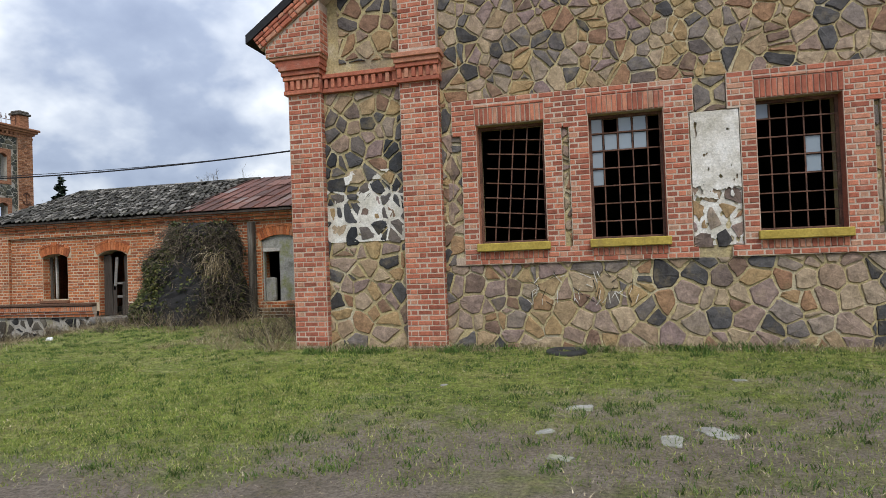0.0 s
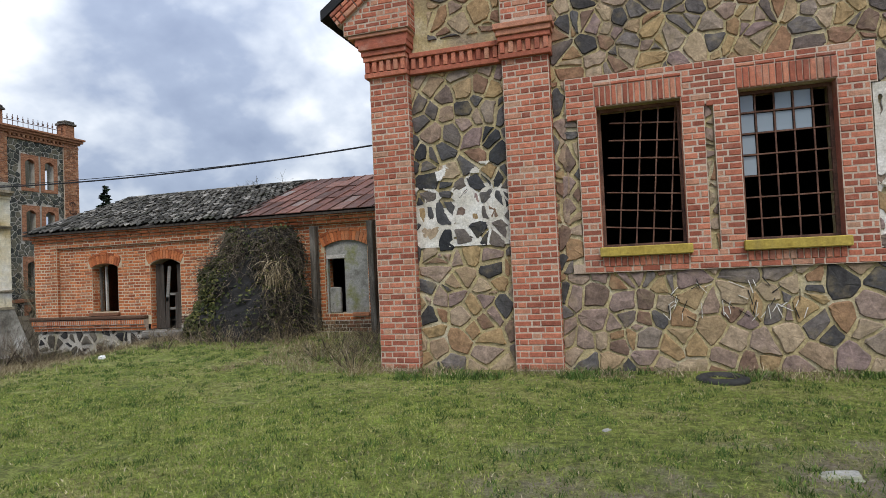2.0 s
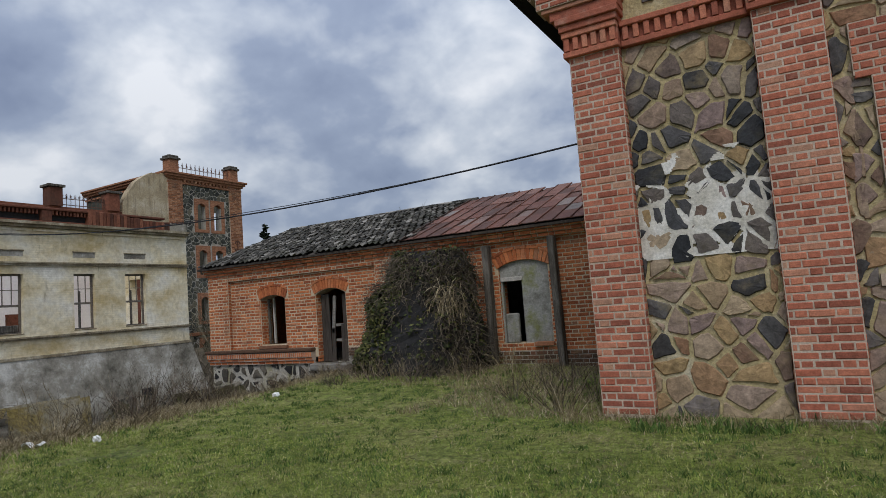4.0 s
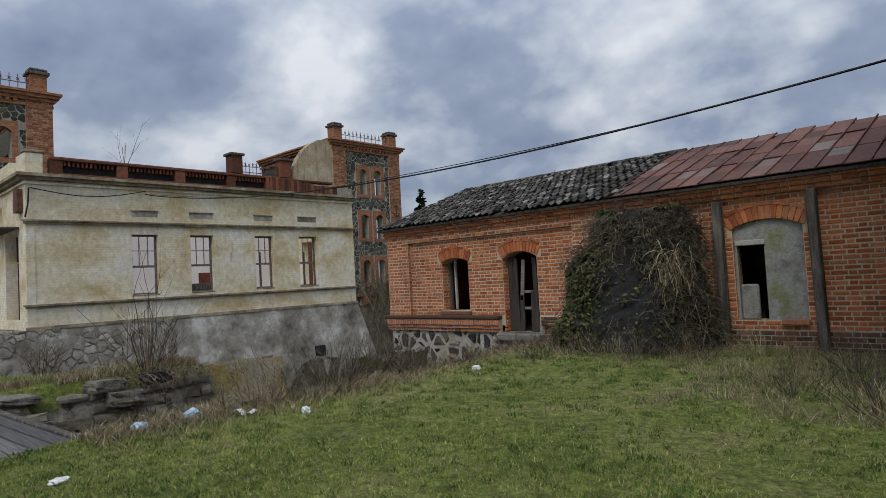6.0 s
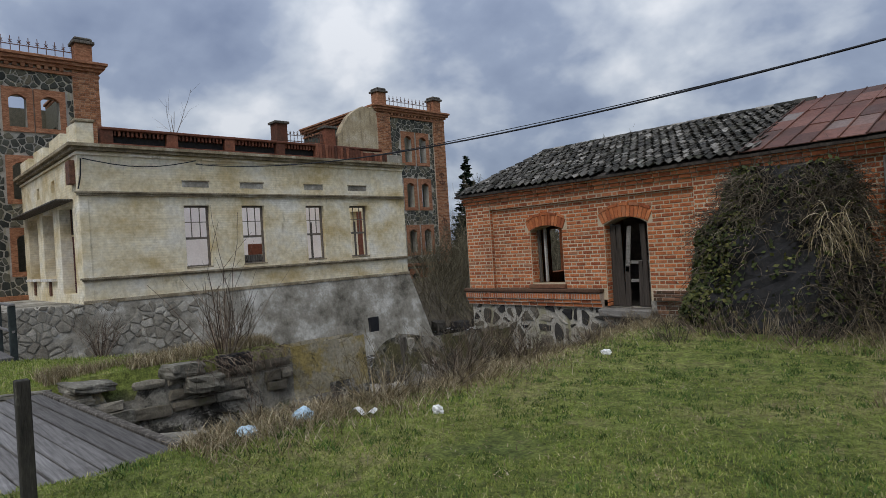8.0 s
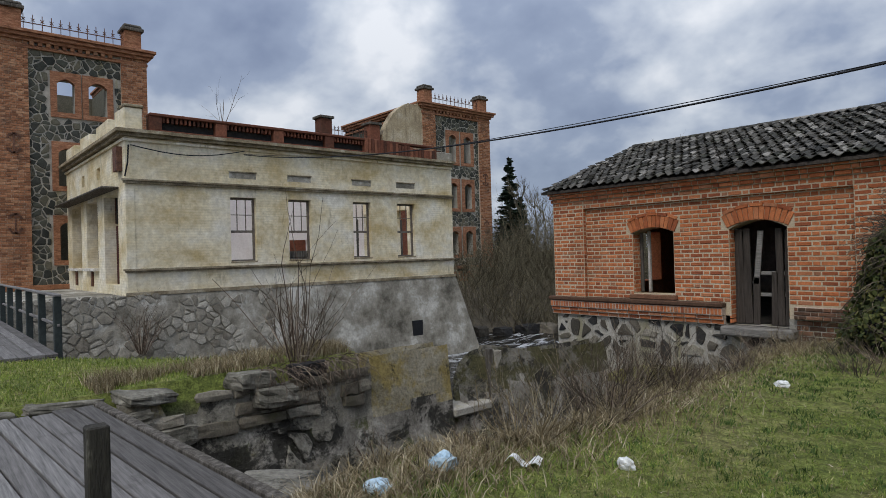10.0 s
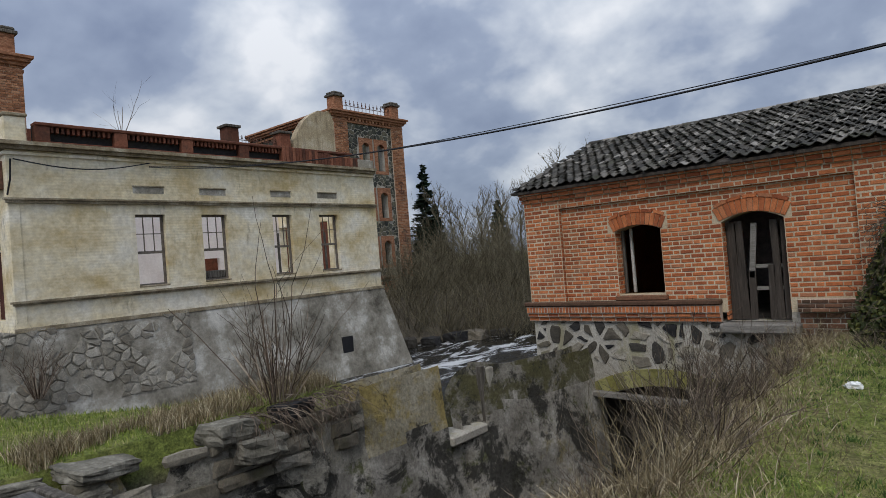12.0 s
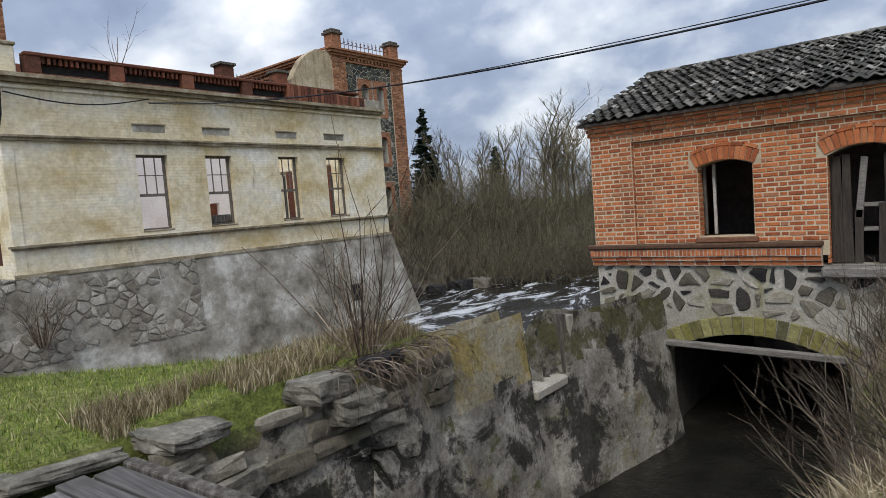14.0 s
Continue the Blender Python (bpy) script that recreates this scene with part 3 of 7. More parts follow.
def stone_cells(u0, u1, v0, v1, size, joint, seed, holes=(), wide=1.25, jitter=0.5, spread=0.35):
    """Random rubble: a weighted cell pattern of large stones and small pinnings with broken edges."""
    rnd = random.Random(seed)
    pts = []
    su, sv = size * wide, size
    for j in range(-1, int((v1 - v0) / sv) + 2):
        for i in range(-1, int((u1 - u0) / su) + 2):
            if rnd.random() < 0.12:
                continue
            big = rnd.random()
            p = (u0 + (i + 0.5 * (j % 2) + 0.5 + rnd.uniform(-jitter, jitter)) * su, v0 + (j + 0.5 + rnd.uniform(-jitter, jitter)) * sv)
            pts.append((*p, (big - 0.5) * spread * size * size))
            if rnd.random() < 0.3:
                pts.append((p[0] + rnd.uniform(-0.6, 0.6) * su, p[1] + rnd.uniform(-0.6, 0.6) * sv, -0.35 * spread * size * size))
    cells = []
    for p in pts:
        poly = [(u0, v0), (u1, v0), (u1, v1), (u0, v1)]
        for q in pts:
            dx, dy = q[0] - p[0], q[1] - p[1]
            if q is p or abs(dx) > 3.2 * su or abs(dy) > 3.2 * su:
                continue
            d = math.hypot(dx, dy)
            if d < 1e-4:
                continue
            nx, ny = dx / d, dy / d
            mid = d / 2 + (p[2] - q[2]) / (2 * d)
            poly = clip(poly, nx, ny, nx * p[0] + ny * p[1] + mid - joint * rnd.uniform(0.2, 0.95))
            if len(poly) < 3:
                break
        if len(poly) < 3:
            continue
        cx, cy = sum(q[0] for q in poly) / len(poly), sum(q[1] for q in poly) / len(poly)
        gone = False
        for h in holes:
            if h[0] < cx < h[1] and h[2] < cy < h[3]:
                gone = True
                break
            gaps = [(h[0] - cx, (1, 0, h[0])), (cx - h[1], (-1, 0, -h[1])), (h[2] - cy, (0, 1, h[2])), (cy - h[3], (0, -1, -h[3]))]
            if any(h[0] < q[0] < h[1] and h[2] < q[1] < h[3] for q in poly) or (min(q[0] for q in poly) < h[1] and max(q[0] for q in poly) > h[0] and min(q[1] for q in poly) < h[3] and max(q[1] for q in poly) > h[2]):
                poly = clip(poly, *max(gaps)[1])
                if len(poly) < 3:
                    gone = True
                    break
        if gone or len(poly) < 3:
            continue
        # rounded corners and knocked edges
        soft = []
        for i, a in enumerate(poly):
            b = poly[(i + 1) % len(poly)]
            ln = math.hypot(b[0] - a[0], b[1] - a[1])
            if ln < 0.012 * size / 0.3:
                continue
            nx, ny = -(b[1] - a[1]) / ln, (b[0] - a[0]) / ln
            for t in (0.12, 0.5, 0.88) if ln > 0.35 * size else (0.2, 0.8):
                k = rnd.uniform(-0.02, 0.055) * ln + rnd.uniform(0, 0.008)
                soft.append((a[0] + (b[0] - a[0]) * t + nx * k, a[1] + (b[1] - a[1]) * t + ny * k))
        if len(soft) < 5:
            continue
        area = abs(sum(a[0] * b[1] - b[0] * a[1] for a, b in zip(soft, soft[1:] + soft[:1]))) / 2
        if area > 0.0025 * (size / 0.3) ** 2:
            cells.append(soft)
    return cells


def stone_shape(poly, out, rnd):
    n = len(poly)
    cx, cy = sum(q[0] for q in poly) / n, sum(q[1] for q in poly) / n
    verts = [(x, y, 0.003) for x, y in poly]
    tilt, lean = rnd.uniform(-0.05, 0.05), rnd.uniform(-0.05, 0.05)
    for x, y in poly:
        s = rnd.uniform(0.88, 0.95)
        verts.append((cx + (x - cx) * s, cy + (y - cy) * s, out * rnd.uniform(0.7, 1.05) + tilt * (x - cx) + lean * (y - cy)))
    verts.append((cx, cy, out * rnd.uniform(0.95, 1.25)))
    faces = [(i, (i + 1) % n, n + (i + 1) % n, n + i) for i in range(n)] + [(n + i, n + (i + 1) % n, 2 * n) for i in range(n)]
    return verts, faces


def stone_pieces(parent, cells, m, material, limit=300, out=0.03, seed=3, name="stone"):
    rnd = random.Random(seed)
    jv, jf = [], []
    for i, poly in enumerate(cells):
        v, f = stone_shape(poly, out, rnd)
        if i < limit:
            ob = link_mesh(name, v, f, material, parent)
            ob.matrix_basis = m
        else:
            b = len(jv)
            jv += [m @ Vector(p) for p in v]
            jf += [tuple(b + q for q in face) for face in f]
    if jv:
        tagged(link_mesh(name + "work", jv, jf, material, parent), kind="stuff")


def tube(verts, faces, pts, r0, r1, sides=3):
    """A thin tapering stem through pts."""
    base = len(verts)
    n = len(pts)
    for i, p in enumerate(pts):
        d = (pts[min(i + 1, n - 1)] - pts[max(i - 1, 0)])
        d = d.normalized() if d.length > 1e-6 else Vector((0, 0, 1))
        a = d.orthogonal().normalized()
        b = d.cross(a)
        r = r0 + (r1 - r0) * i / (n - 1)
        for k in range(sides):
            t = 2 * math.pi * k / sides
            verts.append(p + (a * math.cos(t) + b * math.sin(t)) * r)
    for i in range(n - 1):
        for k in range(sides):
            q = (k + 1) % sides
            faces.append((base + i * sides + k, base + i * sides + q, base + (i + 1) * sides + q, base + (i + 1) * sides + k))


def arch_bricks(a0, a1, spring, crown, height, count):
    """Corner lists of the bricks of a segmental arch, standing on its curve."""
    cells = []
    half, rise = (a1 - a0) / 2, crown - spring
    rad = (half * half + rise * rise) / (2 * rise)
    cx, cy, ang = (a0 + a1) / 2, crown - rad, math.asin(min(1, half / rad))
    for i in range(count):
        t0, t1 = -ang + 2 * ang * (i + 0.06) / count, -ang + 2 * ang * (i + 0.94) / count
        cells.append([(cx + math.sin(t) * r, cy + math.cos(t) * r) for t, r in ((t0, rad), (t1, rad), (t1, rad + height), (t0, rad + height))])
    return cells


def wedge_pieces(parent, cells, m, material, out=0.02, name="brick"):
    for poly in cells:
        n = len(poly)
        cx, cy = sum(q[0] for q in poly) / n, sum(q[1] for q in poly) / n
        v = [(x, y, -0.03) for x, y in poly] + [(x, y, out - 0.006) for x, y in poly] + [(cx + (x - cx) * 0.92, cy + (y - cy) * 0.95, out) for x, y in poly]
        f = [(2 * n + i) for i in range(n)]
        faces = [tuple(f)] + [(k + i, k + (i + 1) % n, k + n + (i + 1) % n, k + n + i) for k in (0, n) for i in range(n)]
        ob = link_mesh(name, v, faces, material, parent)
        ob.matrix_basis = m

# ---- ground ----
RIVER_Z, RACE_Z = -4.6, -3.05


def smooth(a, b, x):
    t = min(1.0, max(0.0, (x - a) / (b - a)))
    return t * t * (3 - 2 * t)


def far_wall_x(y):
    """The line of the race's far retaining wall."""
    return -18.4 + 0.7 * smooth(10.5, 15.2, y)


def ground_z(x, y):
    n = noise.noise((x * 0.35, y * 0.35, 0.0)) * 0.05 + noise.noise((x * 1.3, y * 1.3, 4.0)) * 0.018
    z = 0.02 + n + 0.16 * smooth(11.5, 15.0, y) * smooth(-14.0, -12.0, x) * (1 - smooth(-9.0, -6.5, x) * 0.5)
    z += 0.05 * smooth(-9, -13, x)
    # the mill race, open on the near side as a rough bank
    fw = far_wall_x(y)
    if -60 < y < 24:
        bank = smooth(-13.55 + 0.25 * math.sin(y * 1.7), -14.75 + 0.2 * math.sin(y * 2.3 + 1), x)
        if x > fw - 0.25:
            z = z * (1 - bank) + (RACE_Z - 0.6) * bank
    # the island between race and river
    if x <= fw - 0.25:
        z += 0.05 * smooth(6.0, 8.0, y)
        edge = -23.3 + 3.1 * smooth(4.6, 8.2, y)
        drop = max(smooth(edge + 0.5, edge - 1.6, x), smooth(9.2, 9.7, y))
        z = z * (1 - drop) + (RIVER_Z - 0.7) * drop
        # far bank
        side = (x + 48) * 13 - (y - 28) * 7
        d = -side / 14.8
        lift = smooth(0.0, 7.0, d)
        if x < -42 or y > 30:
            z = z * (1 - lift) + (-1.0 + 0.01 * max(0, min(d, 120)) + noise.noise((x * 0.1, y * 0.1, 2)) * 0.8) * lift
        if x < -53.5 and y < 48:
            z = max(z, -4.4)
    return z


def axis_steps(fine0, fine1, step, reach, extra=()):
    c = list(np.arange(fine0, fine1 + 1e-6, step)) + list(extra)
    g, x = step, fine1
    while x < reach:
        g *= 1.28
        x += g
        c.append(x)
    g, x = step, fine0
    while x > -reach:
        g *= 1.28
        x -= g
        c.append(x)
    return sorted(set(round(float(q), 3) for q in c))


gx = axis_steps(-26.0, 7.0, 0.2, 2500, (-18.64, -18.66, -17.94, -17.96))
gy = axis_steps(-2.0, 17.0, 0.2, 2500, (9.25, 9.45))
gv = [(x, y, ground_z(x, y)) for y in gy for x in gx]
W = len(gx)
gf = [(j * W + i, j * W + i + 1, (j + 1) * W + i + 1, (j + 1) * W + i) for j in range(len(gy) - 1) for i in range(W - 1)]
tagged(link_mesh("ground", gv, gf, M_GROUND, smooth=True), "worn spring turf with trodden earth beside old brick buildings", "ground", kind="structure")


def water_sheet(name, x0, x1, y0, y1, z, mat, amp, label):
    xs, ys = np.linspace(x0, x1, 60), np.linspace(y0, y1, 90)
    v = [(x, y, z + amp * noise.noise((x * 0.9, y * 0.5, 1.0)) + amp * 0.5 * noise.noise((x * 2.5, y * 1.6, 3.0))) for y in ys for x in xs]
    f = [(j * 60 + i, j * 60 + i + 1, (j + 1) * 60 + i + 1, (j + 1) * 60 + i) for j in range(89) for i in range(59)]
    return tagged(link_mesh(name, v, f, mat, smooth=True), label, "water", kind="structure")


water_sheet("water_river", -54, -17.9, -60, 110, RIVER_Z, M_WATER, 0.16, "dark fast river water with white foam over shallows")
water_sheet("water_race", -18.2, -13.9, -30, 24, RACE_Z, M_WATER_DARK, 0.03, "dark slow water in the stone mill race")

# ---- the hall of fieldstone and red brick ----
FY = 10.62
W_OPEN = [(-2.30, -1.12, 1.84, 3.93), (-0.37, 0.83, 1.84, 3.95), (2.22, 3.45, 1.86, 3.96)]
wall_hall = empty("wall_hall_front", "gabled hall wall of fieldstone panels and red brick pilasters", "wall", "structure")
EAVE_X, EAVE_Z, SLOPE, APEX_X = -5.95, 5.70, 0.70, 4.0
bm = bmesh.new()
wall_sheet(bm, "x", -5.9, 14.0, FY, FY + 0.5, -0.4, 5.4, W_OPEN)
part("wall_core", bm, M_MORTAR_Y, wall_hall)
bm = bmesh.new()
gab = [(-5.9, 5.4), (14.0, 5.4), (14.0, 6.2), (APEX_X, 6.2 + (APEX_X + 5.9) * SLOPE), (-5.9, 6.2)]
f0 = [bm.verts.new((x, FY, z)) for x, z in gab]
f1 = [bm.verts.new((x, FY + 0.5, z)) for x, z in gab]
bm.faces.new(f0)
bm.faces.new(f1[::-1])
for i in range(5):
    bm.faces.new([f0[i], f1[i], f1[(i + 1) % 5], f0[(i + 1) % 5]])
part("gable_core", bm, M_MORTAR_Y, wall_hall)
# Assumed side and back walls close the hall so its inside stays dark.
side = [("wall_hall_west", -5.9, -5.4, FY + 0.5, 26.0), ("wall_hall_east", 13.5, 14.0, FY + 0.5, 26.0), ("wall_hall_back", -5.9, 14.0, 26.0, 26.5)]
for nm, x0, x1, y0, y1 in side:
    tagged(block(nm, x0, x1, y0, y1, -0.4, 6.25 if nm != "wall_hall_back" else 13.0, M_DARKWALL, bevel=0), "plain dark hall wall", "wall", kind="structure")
bm = bmesh.new()
for s in (-1, 1):
    a = Vector((APEX_X, 0, 5.80 + (APEX_X + 6.6) * SLOPE))
    b = Vector((APEX_X + s * (APEX_X + 6.60), 0, 5.80))
    q = [bm.verts.new((p.x, y, p.z + dz)) for dz in (0, 0.17) for p, y in ((a, 10.2), (b, 10.2), (b, 26.6), (a, 26.6))]
    for idx in ((0, 1, 2, 3), (7, 6, 5, 4), (0, 4, 5, 1), (1, 5, 6, 2), (2, 6, 7, 3)):
        bm.faces.new([q[i] for i in idx])
tagged(part("roof_hall", bm, M_BLACK), "dark sheet roof of the hall with a ragged verge", "roof", kind="structure")
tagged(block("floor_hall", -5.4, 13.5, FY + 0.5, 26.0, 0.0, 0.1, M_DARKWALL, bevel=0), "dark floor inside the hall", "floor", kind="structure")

FM = face_matrix((0, FY, 0), (1, 0, 0), (0, -1, 0))
# brick window surrounds: flat frames that stand proud, joined by their lintel bands
surround = empty("brick_surround", "red brick surround and lintel band of the windows", "brickwork", "structure")
RECESS = [(-2.86, -2.58, 1.60, 3.80), (-0.82, -0.70, 1.72, 3.80), (1.22, 1.98, 1.62, 3.84), (3.86, 3.95, 1.75, 3.82)]
sur_holes = W_OPEN + RECESS
bm = bmesh.new()
wall_sheet(bm, "x", -2.74, 1.30, FY - 0.07, FY, 1.47, 4.40, [h for h in sur_holes if h[0] < 1.3 and h[0] > -2.7] + [(-2.74, -2.58, 1.60, 3.80), (1.22, 1.30, 1.62, 3.84)])
wall_sheet(bm, "x", 1.80, 6.4, FY - 0.07, FY, 1.47, 4.42, [h for h in sur_holes if h[0] > 2.0] + [(1.80, 1.98, 1.62, 3.84), (4.6, 6.4, 1.47, 3.8)])
part("brick_backing", bm, M_MORTAR, surround)
SM = face_matrix((0, FY - 0.07, 0), (1, 0, 0), (0, -1, 0))
rects = []
for x0, x1, top in ((-2.74, 1.30, 4.40), (1.80, 4.6, 4.42)):
    holes = [h for h in W_OPEN] + [(-2.80, -2.58, 1.47, 3.80)] + RECESS
    arch = [(h[0] - 0.02, h[1] + 0.02, h[3], h[3] + 0.36) for h in W_OPEN]
    arch += [(h[0] - 0.0, h[1] + 0.0, h[2] - 0.30, h[2]) for h in W_OPEN]
    rects += bond(x0, x1, 1.47, top, holes + arch)
brick_pieces(surround, rects, SM, M_BRICK, limit=300, seed=4)
for x0, x1, z0, z1 in W_OPEN:
    n = 15
    soldiers = [(x0 - 0.02 + (x1 - x0 + 0.04) * i / n, x0 - 0.02 + (x1 - x0 + 0.04) * (i + 1) / n, z1, z1 + 0.30) for i in range(n)]
    soldiers += [(x0 + (x1 - x0) * i / 14, x0 + (x1 - x0) * (i + 1) / 14, z0 - 0.29, z0 - 0.14) for i in range(14)]
    soldiers += [(x0 - 0.02 + (x1 - x0 + 0.04) * i / 5, x0 - 0.02 + (x1 - x0 + 0.04) * (i + 1) / 5, z1 + 0.30, z1 + 0.36) for i in range(5)]
    brick_pieces(surround, soldiers, SM, M_BRICK, out=0.02, seed=int(x0 * 7 + 40))
    # reveals and ochre sill
    bm = bmesh.new()
    box(bm, x0 - 0.005, x0 + 0.004, FY - 0.06, FY + 0.3, z0, z1)
    box(bm, x1 - 0.004, x1 + 0.005, FY - 0.06, FY + 0.3, z0, z1)
    part("brick_reveal", bm, M_BRICK, surround)
    sill = block("window_sill", x0 - 0.04, x1 + 0.05, FY - 0.17, FY + 0.12, z0 - 0.14, z0, M_SILL, bevel=0.012)
    tagged(sill, "ochre painted window sill flaking above brickwork", "sill", kind="structure")


def barred_window(i, x0, x1, z0, z1, cols, rows, lean=0.0, panes=()):
    w = empty("window_%d" % i, "rusty iron barred window with broken panes, dark inside", "window", "structure")
    y = FY + 0.16
    m = Matrix.Translation(((x0 + x1) / 2, y, z0)) @ Matrix.Rotation(lean, 4, "Y") @ Matrix.Translation((-(x0 + x1) / 2, -y, -z0))
    bm = bmesh.new()
    for a, b, c, d in ((x0, x0 + 0.05, z0, z1), (x1 - 0.05, x1, z0, z1), (x0 + 0.05, x1 - 0.05, z0, z0 + 0.04), (x0 + 0.05, x1 - 0.05, z1 - 0.05, z1)):
        box(bm, a, b, y - 0.03, y + 0.03, c, d, 0.004)
    f = part("window_frame", bm, M_IRON, w)
    for c in range(1, cols):
        x = x0 + (x1 - x0) * c / cols
        bm = bmesh.new()
        box(bm, x - 0.011, x + 0.011, y - 0.012, y + 0.012, z0 + 0.02, z1 - 0.03, 0.003, m)
        part("bar", bm, M_IRON, w)
    for r in range(1, rows):
        z = z0 + (z1 - z0) * r / rows
        bm = bmesh.new()
        box(bm, x0 + 0.02, x1 - 0.02, y - 0.020, y + 0.004, z - 0.011, z + 0.011, 0.003, m)
        part("bar", bm, M_IRON, w)
    for c, r in panes:
        a, b = x0 + (x1 - x0) * c / cols, x0 + (x1 - x0) * (c + 1) / cols
        p, q = z0 + (z1 - z0) * r / rows, z0 + (z1 - z0) * (r + 1) / rows
        block("pane", a + 0.02, b - 0.02, y + 0.014, y + 0.018, p + 0.02, q - 0.02, M_GLASS, w, bevel=0)


barred_window(1, *W_OPEN[0], 5, 8, 0.085)
barred_window(2, *W_OPEN[1], 5, 7, 0.0, [(0, 6), (2, 6), (3, 6), (0, 5), (1, 5), (2, 5), (3, 5), (0, 4), (0, 3)])
barred_window(3, *W_OPEN[2], 5, 7, 0.0, [(0, 6), (3, 4), (3, 3)])

# pilasters
PIL = [(-5.88, -5.22), (-3.66, -2.95)]
for k, (x0, x1) in enumerate(PIL):
    p = empty("brick_pilaster", "tall weathered red brick pilaster", "pilaster", "structure")
    block("pilaster_core", x0, x1, FY - 0.16, FY - 0.002, -0.3, 4.80 if k == 0 else 8.2, M_MORTAR, p, bevel=0)
    brick_pieces(p, bond(x0, x1, 0.05, 4.80, length=0.266, header=0.133), face_matrix((0, FY - 0.16, 0), (1, 0, 0), (0, -1, 0)), M_BRICK, seed=10 + k)
    if k == 1:
        brick_pieces(p, bond(x0, x1, 5.42, 8.2), face_matrix((0, FY - 0.16, 0), (1, 0, 0), (0, -1, 0)), M_BRICK, limit=100, seed=15)
    for s in (0, 1):
        xs = (x0, (-1, 0, 0)) if s == 0 else (x1, (1, 0, 0))
        mm = face_matrix((xs[0], FY - 0.16, 0), (0, 1, 0) if s else (0, -1, 0), xs[1])
        u = (0.0, 0.155) if s else (-0.155, 0.0)
        brick_pieces(p, bond(u[0], u[1], 0.05, 4.80, length=0.16), mm, M_BRICK, limit=60, seed=20 + k + s)
# the west flank of the corner
brick_pieces(wall_hall, bond(0.0, 0.7, 0.05, 4.8), face_matrix((-5.9, FY + 0.6, 0), (0, -1, 0), (-1, 0, 0)), M_BRICK, limit=0, seed=33)

# corbelled string course: a red flat course, dentils, two stepped courses
corb = empty("brick_cornice", "corbelled brick cornice with dentils and an eaves kneeler", "cornice", "structure")


def corbel_run(x0, x1, y, top2):
    bm = bmesh.new()
    box(bm, x0, x1, y - 0.05, FY - 0.001, 4.80, 4.88, 0.008)
    box(bm, x0, x1, y - 0.01, FY - 0.001, 4.882, 5.06, 0.004)
    box(bm, x0, x1, y - 0.08, FY - 0.001, 5.062, 5.14, 0.008)
    if top2:
        box(bm, x0 - 0.02, x1 + 0.02, y - 0.11, FY - 0.001, 5.142, 5.23, 0.008)
        box(bm, x0 - 0.05, x1 + 0.05, y - 0.15, FY - 0.001, 5.232, 5.32, 0.008)
    part("cornice_course", bm, M_BRICK, corb)
    n = max(2, round((x1 - x0) / 0.13))
    for i in range(n):
        u = x0 + (x1 - x0) * (i + 0.5) / n
        block("dentil", u - 0.036, u + 0.036, y - 0.06, y - 0.011, 4.884, 5.058, M_BRICK, corb, bevel=0.005)


corbel_run(-5.94, -5.20, FY - 0.18, True)
corbel_run(-5.19, -3.70, FY - 0.06, False)
corbel_run(-3.70, -2.90, FY - 0.18, True)
bm = bmesh.new()
for i, (dx, dy, z0, z1) in enumerate(((0.12, 0.20, 5.322, 5.44), (0.22, 0.26, 5.442, 5.50))):
    box(bm, -5.94 - dx, -5.14 + 0.02 * i, FY - 0.18 - dy * 0.6, FY - 0.001, z0, z1, 0.008)
part("kneeler_step", bm, M_BRICK, corb)
block("kneeler_core", -6.22, -5.10, FY - 0.36, FY - 0.001, 5.502, 5.74, M_MORTAR, corb, bevel=0)
KM = face_matrix((0, FY - 0.36, 0), (1, 0, 0), (0, -1, 0))
bm = bmesh.new()
tri = [(-6.22, 5.742), (-5.10, 5.742), (-5.10, 6.45)]
a = [bm.verts.new((x, FY - 0.36, z)) for x, z in tri]
b = [bm.verts.new((x, FY, z)) for x, z in tri]
bm.faces.new(a)
bm.faces.new(b[::-1])
for i in range(3):
    bm.faces.new([a[i], b[i], b[(i + 1) % 3], a[(i + 1) % 3]])
part("kneeler_gable", bm, M_MORTAR, corb)
rr = bond(-6.22, -5.10, 5.50, 5.74)
for r in range(8):
    z = 5.74 + r * 0.09
    xs = -6.22 + (z + 0.09 - 5.74) / 0.634
    if xs < -5.2:
        rr += bond(xs, -5.10, z, z + 0.09)
brick_pieces(corb, rr, KM, M_BRICK, seed=41)
brick_pieces(corb, bond(0.0, 0.33, 5.50, 6.3, length=0.16), face_matrix((-5.10, FY - 0.36, 0), (0, 1, 0), (1, 0, 0)), M_BRICK, seed=42)
# raking brick course under the verge
rake = face_matrix((-6.30, FY - 0.38, 5.66), (1, 0, SLOPE), (0, -1, 0))
brick_pieces(corb, bond(0.0, 9.0, 0.0, 0.10) + bond(0, 9.0, 0.10, 0.26), rake, M_BRICK, limit=80, out=0.05, seed=43)
bm = bmesh.new()
box(bm, 0, 9, 0.0, 0.26, -0.36, 0.0, 0, rake)
part("rake_core", bm, M_MORTAR, corb)

